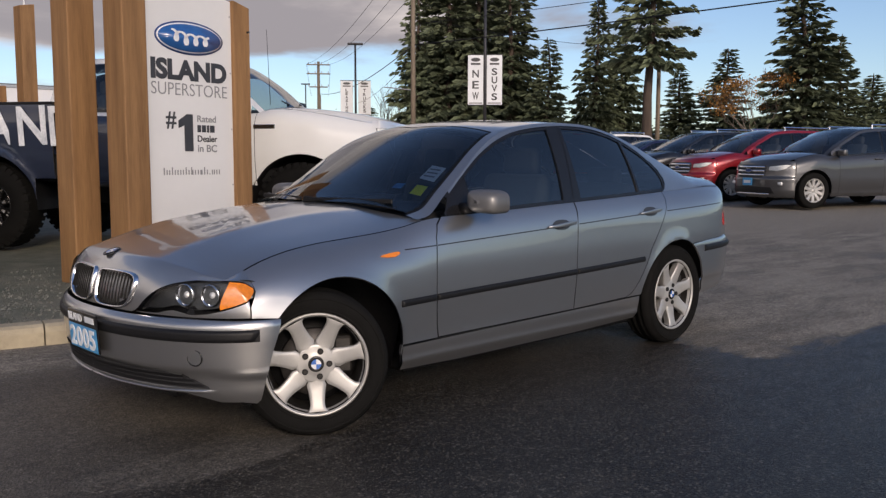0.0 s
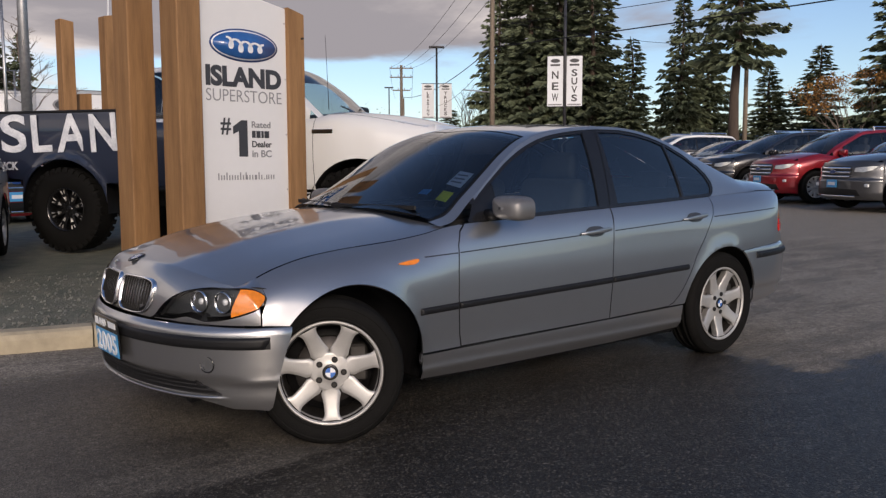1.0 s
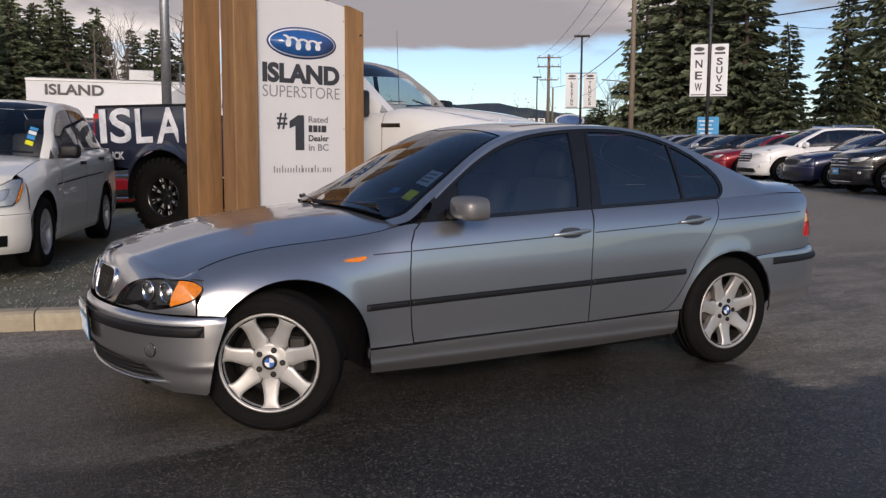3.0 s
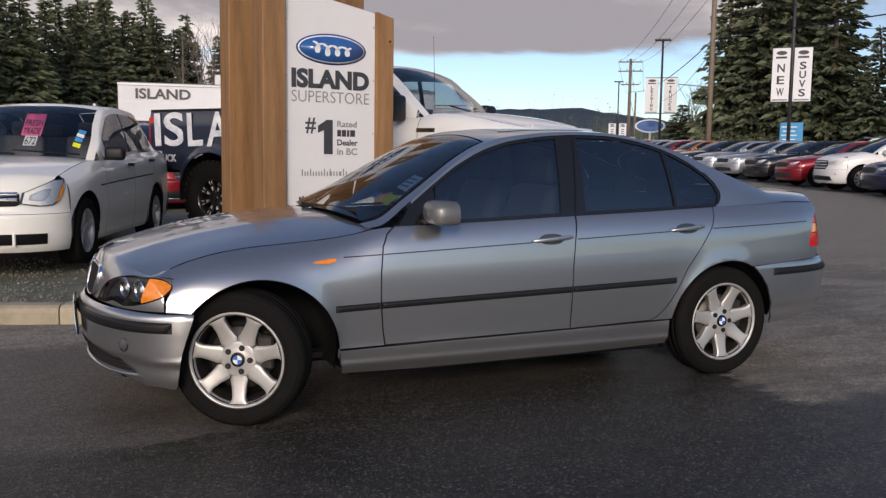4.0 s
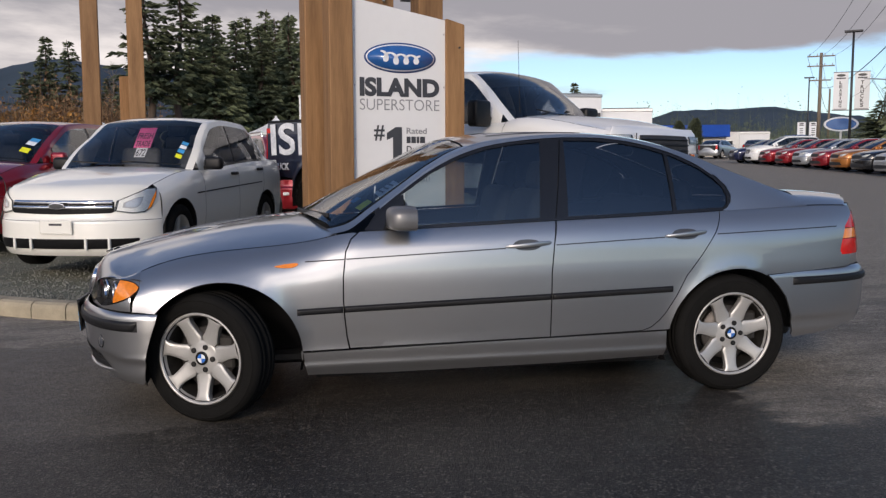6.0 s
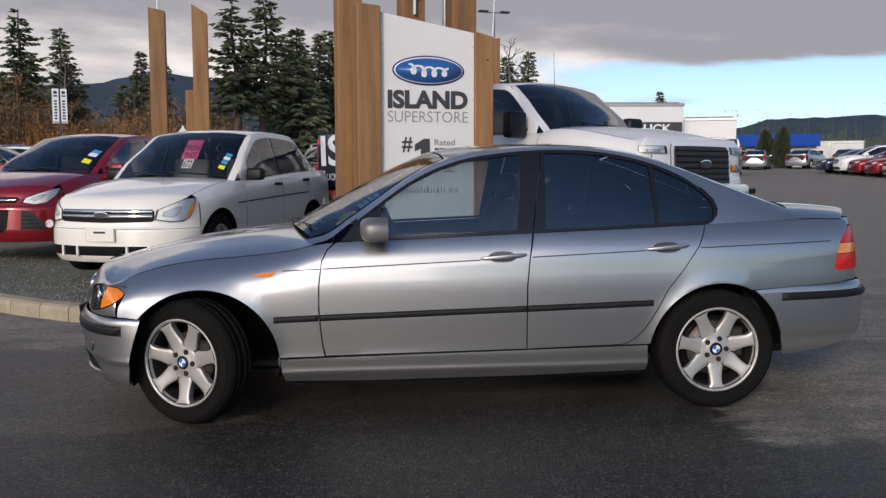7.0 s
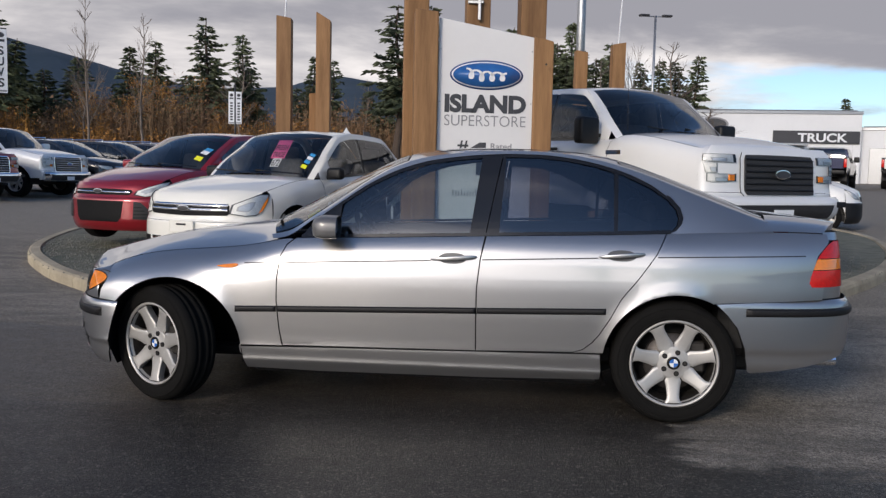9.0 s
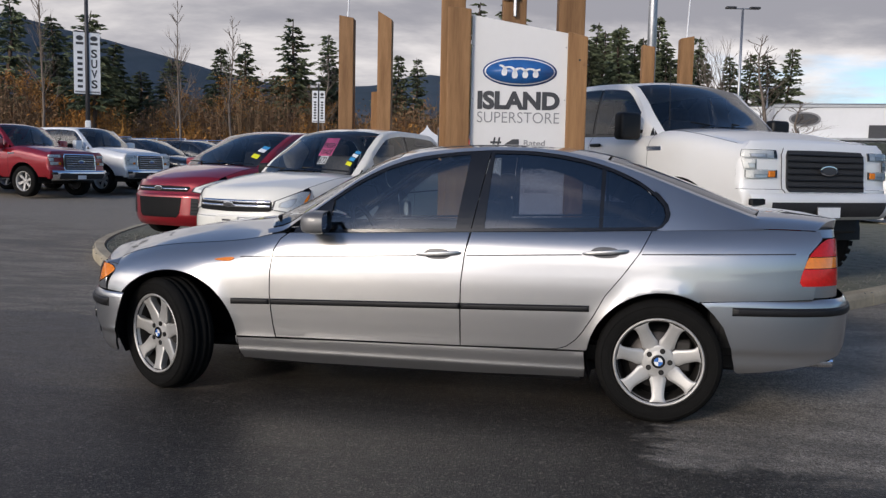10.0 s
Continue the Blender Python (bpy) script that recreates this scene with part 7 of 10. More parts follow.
def pickup(paint, name, label, m, group, lifted=False, rear_paint=None):
    """A crew-cab pickup with an open bed."""
    lift = 0.24 if lifted else 0.0
    a = Auto(step=0.05 if lifted else 0.08, W=1.0, nose=-2.80, tail=2.98, wb=3.68, R=0.49 if lifted else 0.40, rim=0.255, low=0.50, lift=lift, hood0=1.17, hood1=1.36, cowl=-1.43, belt0=1.26, belt1=1.30, roof=1.925,
             head=-0.74, peak=-0.1, back=1.00, deck_x=1.16, deck_z=1.34, tail_z=1.34, doors=(-1.34, -0.22, 0.92), pillars=(-0.23,), tumble=0.24, bump=0.72, win_end=0.96, nose_a=0.26, blunt=4.2, bed=True, arch=0.09)
    a.mirror = a.handle = M["black"] if lifted else paint
    car = make(a, name, label, m, "pickup truck", group)
    rp = rear_paint or paint
    a.build(car, paint, "glass", wheel_mat="dark_wheel" if lifted else "alloy", spokes=8 if lifted else 6, split=lifted, knobs=lifted, wheel_w=0.33 if lifted else 0.27, wheel_turn=0, deep=0.03)
    z0 = lift
    # bed: two sides with arches, front and tail walls, floor
    lo, top, ra, hz = 0.56 + z0, 1.38 + z0, a.R + 0.10, a.R
    poly = [(1.02, lo), (a.xr - ra * 0.98, lo)] + [(a.xr + ra * math.cos(radians(q)), hz + ra * math.sin(radians(q))) for q in np.linspace(172, 8, 18)] + [(a.xr + ra * 0.98, lo + 0.04), (2.95, lo + 0.08), (2.96, top), (1.02, top)]

    def bed_side(x, z):
        x, z = np.asarray(x, float), np.asarray(z, float)
        flare = 0.03 * np.exp(-((np.hypot(x - a.xr, z - hz) - ra) / 0.06) ** 2)
        y = 0.985 - 0.03 * np.clip((z - 1.15 - z0) / 0.3, 0, 1) ** 2 - 0.04 * np.clip((0.9 + z0 - z) / 0.4, 0, 1) ** 2 + flare
        return np.stack([x, NEAR * y, z], -1)
    sides = both("bed_side", patch(poly, bed_side, a.step, 0.002, 0.02), rp, car, "dark printed bed side" if rear_paint else "")
    part("bed_floor", boxed((1.98, 0, 0.86 + z0), (1.9, 1.7, 0.05)), M["black"], car)
    part("bed_front", boxed((1.04, 0, 1.10 + z0), (0.05, 1.85, 0.55), 0.01), rp, car)
    part("tailgate", boxed((2.955, 0, 1.09 + z0), (0.06, 1.66, 0.54), 0.015), rp, car)
    for sg in (-1, 1):
        part("bed_rail", boxed((1.98, sg * 0.93, top + 0.012), (1.94, 0.10, 0.03), 0.008), M["black"], car)
        part("inner_wall", boxed((1.98, sg * 0.86, 1.12 + z0), (1.85, 0.03, 0.5)), M["black"], car)
        part("tail_lamp", boxed((2.93, sg * 0.91, 1.10 + z0), (0.12, 0.145, 0.42), 0.02, seg=2), M["red_lens"], car, "tall red tail lamp", True)
    part("rear_bumper", boxed((3.02, 0, 0.66 + z0), (0.16, 1.80, 0.20), 0.03, seg=2), M["chrome" if not lifted else "black"], car, smooth=True)
    bm = bmesh.new()
    box(bm, (0.1, 0, 0.55 + z0), (5.2, 0.85, 0.20), 0.02)
    part("chassis", bm, M["black"], car)
    for cx in (a.xf, a.xr):
        bm = bmesh.new()
        rod(bm, (cx, -0.8, a.R), (cx, 0.8, a.R), 0.07, n=10)
        part("axle", bm, M["dark_metal"], car)
    for sg in (-1, 1):
        part("side_step", boxed((-0.1, sg * 0.93, 0.50 + z0), (1.9, 0.14, 0.06), 0.02), M["black"], car)
    # front: tall grille, C-shaped lamps, plain bumper
    a.plate_on("grille_surround", [(0.0, 0.70), (0.27, 0.70), (0.31, 0.74), (0.31, 1.06), (0.26, 1.125), (0.0, 1.13)], paint if lifted else M["chrome"], 0.02, "broad grille surround")
    a.plate_on("grille", [(0.0, 0.715), (0.24, 0.715), (0.262, 0.75), (0.262, 1.05), (0.235, 1.10), (0.0, 1.105)], M["cabin"], 0.036, "black barred grille")
    a.bars_on("grille_bar", (0.76, 0.82, 0.88, 0.94, 1.0, 1.06), 0.245, 0.013, M["black"] if lifted else M["chrome"], 0.055)
    oval_badge(car, Matrix.Translation((a.face(0.0, 1.0 + z0)[0] - 0.075, 0, 0.915 + z0)) @ FRONT, 0.23, 0.095, "chrome", "ink" if lifted else "blue")
    for pts in ([(0.36, 1.02), (1.30, 1.03), (1.36, 1.10), (0.36, 1.10)], [(0.78, 0.92), (1.16, 0.92), (1.28, 1.015), (0.78, 1.015)], [(0.36, 0.84), (0.95, 0.83), (1.12, 0.84), (1.12, 0.915), (0.36, 0.915)]):
        a.lamp(car, pts, label="clear stacked headlamp", lift=0.010, fine=True)
    for sg in (-1, 1):
        for z in (0.875,):
            p = a.face(0.47, z + z0)
            part("amber_marker", boxed((p[0] - 0.014, p[1] * sg, p[2]), (0.02, 0.08, 0.06), 0.006), M["amber"], car)
    panel("bumper_bar", toward(grid_mesh(lambda q, v: a.face(q, 0.57 + z0 + 0.13 * v) + np.stack([-0.06 - 0.05 * (1 - v ** 4), 0 * v, 0 * v], -1) * np.ones_like(q)[..., None], np.linspace(-1.15, 1.15, 31), np.linspace(-1, 1, 9)), (-1, 0, 0)), paint if lifted else M["chrome"], car, "deep front bumper")
    f = lambda l: (lambda q, z: a.face(q, z) + np.array([-0.115 - l, 0, 0]))
    dd = patch([(-0.60, 0.475 + z0), (0.60, 0.475 + z0), (0.62, 0.615 + z0), (-0.62, 0.615 + z0)], f(0.004), 0.06, 0, 0.01, (-1, 0, 0))
    panel("bumper_intake", dd, M["cabin"], car)
    for sg in (-1, 1):
        p = a.face(0.93 * sg, 0.62 + z0)
        part("tow_hook_slot", boxed((p[0] - 0.10, p[1], p[2]), (0.05, 0.22, 0.06), 0.01), M["black"], car)
    px = a.face(0.0, 0.55 + z0)[0] - 0.125
    pl = part("dealer_plate", boxed((px, 0.05, 0.54 + z0), (0.01, 0.31, 0.155), 0.003), M["ink"], car, "dark dealer plate with a white card")
    part("plate_card", boxed((px - 0.006, 0.05, 0.52 + z0), (0.004, 0.29, 0.10), 0.001), M["paper"], pl)
    for sg in (-1, 1):
        p = a.shell.side(np.array([-1.45]), np.array([1.12 + z0]))[0]
        part("side_badge", boxed((-1.45, sg * (abs(p[1]) + 0.002), 1.12 + z0), (0.24, 0.012, 0.045), 0.003), M["chrome"], car, "chrome side badge")
    bm = bmesh.new()
    rod(bm, (-1.45, 0.80, 1.36 + z0), (-1.42, 0.80, 2.15 + z0), 0.004, 0.002, 5)
    part("aerial", bm, M["black"], car)
    seats_simple(a, car)
    wipers_simple(a, car)
    a.bed_side, a.top_z, a.lo_z = bed_side, top, lo
    return a, sides


M["dark_wheel"] = material("black machined wheel", (0.03, 0.03, 0.032), 0.25, 0.6, noise_scale=18, vary=0.4, coat=0.5)


def lifted_truck():
    h = radians(-53.4)
    rx, ry = -0.519, 6.813              # rear wheel on the near side
    f, lft = Vector((math.cos(h), math.sin(h))), Vector((-math.sin(h), math.cos(h)))
    c = Vector((rx, ry)) + f * 1.84 + lft * 1.0
    a, sides = pickup(M["truck_white"], "pickup_truck", "lifted white pickup with a navy printed bed and knobbly tyres", place(c.x, c.y, -53.4, ISLAND_H + 0.03), "", True, M["navy_wrap"])
    car = a.car
    # dark wrap reaches onto the rear door; torn white letters run along the bed
    M["letter_white"] = material("scuffed white lettering", (0.86, 0.87, 0.88), 0.4, noise_scale=5, vary=0.0, color2=(0.36, 0.39, 0.44))
    y = 1.0
    for body, x, w in (("I", 2.84, 0.11), ("S", 2.66, 0.36), ("L", 2.22, 0.26), ("A", 1.88, 0.40), ("N", 1.42, 0.34), ("D", 1.03, 0.30)):
        m = Matrix(((-1, 0.10, 0, x), (0, 0, 1, y), (0, 1, 0, 0.93 + 0.24), (0, 0, 0, 1)))
        lettering("bed_letter", body, M["letter_white"], sides[1], m, 0.60, w, 0.012, 0.002)
    # wrap panel on the rear door, far side of the car's own frame
    s = lambda x, z: a.shell.side(x, z) * np.array([1, -1, 1]) + np.array([0, 0.006, 0])
    poly = [(0.0, a.low + a.lift + 0.02), (0.90, a.low + a.lift + 0.02), (0.90, 1.26 + a.lift), (0.30, 1.24 + a.lift)]
    dd = patch(poly, s, 0.06, 0, 0.0, (0, 1, 0))
    panel("door_wrap", dd, M["navy_wrap"], car, "navy wrap on the rear door")
    lettering("side_print", "TRUCK", M["letter_white"], sides[1], Matrix(((-1, 0, 0, 2.86), (0, 0, 1, y + 0.002), (0, 1, 0, 0.72 + 0.24), (0, 0, 0, 1))), 0.13, 0.42, 0.004, 0.002)
    return a


white_saloon()
red_hatch()
lifted_truck()


# ---- ground, island and kerb ----
def asphalt():
    mt = bpy.data.materials.new("damp asphalt")
    mt.use_nodes = True
    nt = mt.node_tree
    n, l = nt.nodes, nt.links
    b = n["Principled BSDF"]
    tc = n.new("ShaderNodeTexCoord")

    def tex(scale, detail=5, rough=0.55, dist=0.0, stretch=None):
        t = n.new("ShaderNodeTexNoise")
        t.inputs["Scale"].default_value, t.inputs["Detail"].default_value, t.inputs["Roughness"].default_value = scale, detail, rough
        t.inputs["Distortion"].default_value = dist
        src = tc.outputs["Object"]
        if stretch:
            mp = n.new("ShaderNodeMapping")
            mp.inputs["Scale"].default_value = stretch
            mp.inputs["Rotation"].default_value = (0, 0, radians(-8))
            l.new(src, mp.inputs["Vector"])
            src = mp.outputs[0]
        l.new(src, t.inputs["Vector"])
        return t.outputs["Fac"]

    def m(op, x, y=None, z=None):
        k = n.new("ShaderNodeMath")
        k.operation = op
        for i, v in enumerate((x, y, z)):
            if v is None:
                continue
            if isinstance(v, (int, float)):
                k.inputs[i].default_value = v
            else:
                l.new(v, k.inputs[i])
        return k.outputs[0]

    def ramp(v, lo, hi, a=0.0, c=1.0):
        r = n.new("ShaderNodeMapRange")
        r.interpolation_type = "SMOOTHSTEP"
        for k, q in zip(("From Min", "From Max", "To Min", "To Max"), (lo, hi, a, c)):
            r.inputs[k].default_value = q
        l.new(v, r.inputs["Value"])
        return r.outputs["Result"]

    sep = n.new("ShaderNodeSeparateXYZ")
    l.new(tc.outputs["Object"], sep.inputs[0])
    X, Y = sep.outputs["X"], sep.outputs["Y"]

    patchy = tex(0.9, 6, 0.6, 0.4, (0.7, 1.6, 1))
    fine = tex(5.0, 7, 0.72, 0.3, (0.8, 1.5, 1))
    wisp = tex(2.2, 8, 0.75, 0.8, (0.6, 1.9, 1))
    grain = tex(130, 4, 0.75)
    speck = tex(38, 4, 0.7)
    stones = n.new("ShaderNodeTexVoronoi")
    stones.inputs["Scale"].default_value = 95
    l.new(tc.outputs["Object"], stones.inputs["Vector"])
    # dried ground: round the car's nose, behind its tail, and the lot beyond; a wet run lies along the near side and under the car
    left = m("MINIMUM", m("SUBTRACT", -1.10, X), m("ADD", Y, 0.95))
    right = m("MINIMUM", m("SUBTRACT", X, 1.34), m("ADD", Y, 1.55))
    beyond = m("SUBTRACT", Y, 1.1)
    ragged = m("ADD", m("MULTIPLY", m("SUBTRACT", fine, 0.5), 0.34), m("MULTIPLY", m("SUBTRACT", wisp, 0.5), 0.95))
    part_l = m("MULTIPLY", ramp(m("ADD", left, ragged), -0.05, 0.16), 0.36)
    part_r = ramp(m("ADD", m("MAXIMUM", right, beyond), ragged), -0.05, 0.16)
    inside = ramp(m("ADD", m("MULTIPLY", wisp, 0.6), m("MULTIPLY", patchy, 0.6)), 0.46, 0.70)
    damp = ramp(m("ADD", m("MULTIPLY", patchy, 0.7), m("MULTIPLY", fine, 0.3)), 0.52, 0.70, 0.0, 0.16)
    calm = ramp(m("ADD", Y, m("MULTIPLY", X, 0.35)), 2.0, 7.0, 0.0, 0.62)
    dryness = m("MAXIMUM", damp, m("MULTIPLY", m("MAXIMUM", part_l, part_r), m("MAXIMUM", m("ADD", 0.42, m("MULTIPLY", inside, 0.58)), m("ADD", 0.3, calm))))
    col = n.new("ShaderNodeMix")
    col.data_type = "RGBA"
    col.inputs["A"].default_value = (0.0262, 0.0233, 0.0203, 1)
    col.inputs["B"].default_value = (0.285, 0.252, 0.207, 1)
    l.new(dryness, col.inputs["Factor"])
    # paler stones that stand dry above the film of water
    chip = n.new("ShaderNodeTexVoronoi")
    chip.inputs["Scale"].default_value = 120
    l.new(tc.outputs["Object"], chip.inputs["Vector"])
    cs = n.new("ShaderNodeSeparateColor")
    l.new(chip.outputs["Color"], cs.inputs[0])
    ch = n.new("ShaderNodeMix")
    ch.data_type = "RGBA"
    l.new(m("MULTIPLY", ramp(cs.outputs[0], 0.76, 0.98), 0.62), ch.inputs["Factor"])
    l.new(col.outputs["Result"], ch.inputs["A"])
    ch.inputs["B"].default_value = (0.20, 0.178, 0.148, 1)
    spk = n.new("ShaderNodeMix")
    spk.data_type = "RGBA"
    spk.blend_type = "MULTIPLY"
    spk.inputs["Factor"].default_value = 0.9
    l.new(ch.outputs["Result"], spk.inputs["A"])
    g = m("MULTIPLY", ramp(grain, 0.39, 0.62, 0.35, 1.65), ramp(speck, 0.34, 0.68, 0.72, 1.3))
    gc = n.new("ShaderNodeCombineColor")
    for i in range(3):
        l.new(g, gc.inputs[i])
    l.new(gc.outputs[0], spk.inputs["B"])
    l.new(spk.outputs["Result"], b.inputs["Base Color"])
    rough = m("ADD", ramp(dryness, 0.0, 0.8, 0.40, 0.85), m("MULTIPLY", m("SUBTRACT", fine, 0.5), 0.30))
    l.new(rough, b.inputs["Roughness"])
    b.inputs["Specular IOR Level"].default_value = 0.28
    bp = n.new("ShaderNodeBump")
    bp.inputs["Strength"].default_value, bp.inputs["Distance"].default_value = 0.80, 0.006
    l.new(m("ADD", m("MULTIPLY", stones.outputs["Distance"], 0.6), grain), bp.inputs["Height"])
    l.new(bp.outputs[0], b.inputs["Normal"])
    return mt


M["asphalt"] = asphalt()
M["gravel"] = material("grey-green gravel", (0.075, 0.090, 0.062), 0.85, noise_scale=5.0, vary=0.0, color2=(0.20, 0.19, 0.145), bump=1.0, bump_scale=45, rough_vary=0.1)
M["concrete"] = material("weathered kerb concrete", (0.44, 0.375, 0.265), 0.8, noise_scale=2.2, vary=0.0, color2=(0.25, 0.215, 0.155), bump=0.35, bump_scale=70, random_vary=0.10)

ISLAND = [(1.0, 1.78), (-0.4, 1.72), (-1.5, 1.86), (-2.6, 2.17), (-3.2, 2.50), (-3.9, 3.05), (-5.0, 4.15), (-6.0, 5.5), (-6.7, 7.2), (-7.1, 9.2), (-6.9, 12.0), (-5.4, 15.0), (-2.4, 17.2), (1.2, 17.7),
          (4.4, 16.6), (6.3, 14.4), (6.75, 11.6), (6.25, 8.9), (5.35, 6.6), (4.2, 4.7), (2.7, 2.85)]


def ring_at(pts, d):
    """The island's outline drawn in by d, as a fine even ring."""
    return inset(np.array(pts), d)


def ground_sheet():
    n = 96
    R = [0, 0.8, 1.6, 2.4, 3.2, 4, 5, 6, 8, 10, 13, 17, 22, 30, 40, 55, 75, 100, 140, 220, 500, 1400, 2600]
    vs = [(0, 0, 0)]
    for r in R[1:]:
        for i in range(n):
            a = 2 * math.pi * i / n
            x, y = r * math.cos(a), r * math.sin(a)
            vs.append((x, y, ground_z(x, y)))
    fs = [(0, 1 + i, 1 + (i + 1) % n) for i in range(n)]
    for k in range(len(R) - 2):
        for i in range(n):
            j = (i + 1) % n
            a, b = 1 + k * n, 1 + (k + 1) * n
            fs.append((a + i, b + i, b + j, a + j))
    ob = new("ground", mesh_of("ground", vs, fs, M["asphalt"]))
    tagged(ob, "patchy grey asphalt, damp and dark in places", "ground", "", "structure")


def island():
    ring = smooth_ring(ISLAND, 240)
    inner = ring_at(ring, 0.17)
    q, fs, n = fill(inner, 0.6)
    vs = [(x, y, ground_z(x, y) + ISLAND_H - 0.012 + 0.02 * (noise.noise((x * 0.5, y * 0.5, 0)) - 0.2)) for x, y in q]
    ob = new("gravel_bed", mesh_of("gravel_bed", vs, fs, M["gravel"]))
    tagged(ob, "grey-green gravel bed inside the kerb", "gravel", "", "structure")
    # pebbles along the front, where the camera comes near
    rnd = random.Random(4)
    pv, pf = [], []
    front = [p for p in inner if p[1] < 6.5]
    for _ in range(7000):
        p = front[rnd.randrange(len(front))]
        d = rnd.random() ** 1.5 * 3.0
        x, y = p[0] + rnd.uniform(-0.3, 0.3), p[1] + 0.02 + d
        s = rnd.uniform(0.006, 0.018)
        z = ground_z(x, y) + ISLAND_H - 0.012
        b = len(pv)
        ax = rnd.uniform(0, 3)
        pv += [(x + s * math.cos(ax + k * 1.57) * rnd.uniform(0.7, 1.2), y + s * math.sin(ax + k * 1.57) * rnd.uniform(0.7, 1.2), z) for k in range(4)] + [(x, y, z + s * 0.9)]
        pf += [(b, b + 1, b + 4), (b + 1, b + 2, b + 4), (b + 2, b + 3, b + 4), (b + 3, b, b + 4)]
    st = new("pebbles", mesh_of("pebbles", pv, pf, M["pebble"], False))
    tagged(st, "loose small grey stones on the gravel bed", "stones", "", "stuff")
    # kerb: separate cast lengths with open joints
    kerb = new("kerb")
    tagged(kerb, "rounded tan concrete kerb round the gravel island", "kerb", "", "structure")
    N = len(ring)
    per = 6
    prof = [(0.0, -0.05), (0.0, 0.085), (0.012, 0.118), (0.040, ISLAND_H), (0.150, ISLAND_H + 0.004), (0.165, ISLAND_H - 0.03), (0.165, -0.05)]
    for s in range(N // per):
        idx = [(s * per + k) % N for k in range(per + 1)]
        vs, fs = [], []
        for t, k in enumerate(idx):
            a = ring[(k + 1) % N] - ring[(k - 1) % N]
            a = a / np.linalg.norm(a)
            nr = np.array([a[1], -a[0]])
            cen = ring.mean(0)
            if (cen - ring[k]) @ nr < 0:
                nr = -nr
            sh = 0.005 * (1 if t == 0 else -1 if t == per else 0)
            for d, h in prof:
                p = ring[k] + nr * d + a * sh
                vs.append((p[0], p[1], ground_z(p[0], p[1]) + h))
        q = len(prof)
        for t in range(per):
            for j in range(q - 1):
                fs.append((t * q + j, t * q + j + 1, (t + 1) * q + j + 1, (t + 1) * q + j))
        fs += [tuple(range(q))[::-1], tuple(range(per * q, per * q + q))]
        me = mesh_of("kerb_stone", vs, fs, M["concrete"], False)
        hang("kerb_stone", me, kerb)


M["pebble"] = material("pebble grey", (0.20, 0.20, 0.17), 0.8, noise_scale=6, vary=0.7)


# ---- the timber sign ----
def timber_mat():
    mt = material("planed cedar, oiled", (0.32, 0.168, 0.068), 0.65, noise_scale=1.6, vary=0.0, color2=(0.165, 0.082, 0.032), bump=0.25, bump_scale=30, stretch=(6, 6, 0.45), rough_vary=0.15, random_vary=0.14)
    return mt


M["cedar"] = timber_mat()
TURN = 10.7


def post(name, parent, x, y, w, d, z0, z1, slant=0.0, rot=TURN, label=""):
    """A squared timber with softened edges and a sloped top."""
    bm = bmesh.new()
    box(bm, (0, 0, (z1 - z0) / 2), (w, d, z1 - z0), 0.012, None, 2)
    for v in bm.verts:
        if v.co.z > (z1 - z0) * 0.5:
            v.co.z += slant * v.co.x / w
    ob = part(name, bm, M["cedar"], parent, label, m=pose(x, y, z0, 0, 0, rot))
    # drying checks and a knot
    return ob


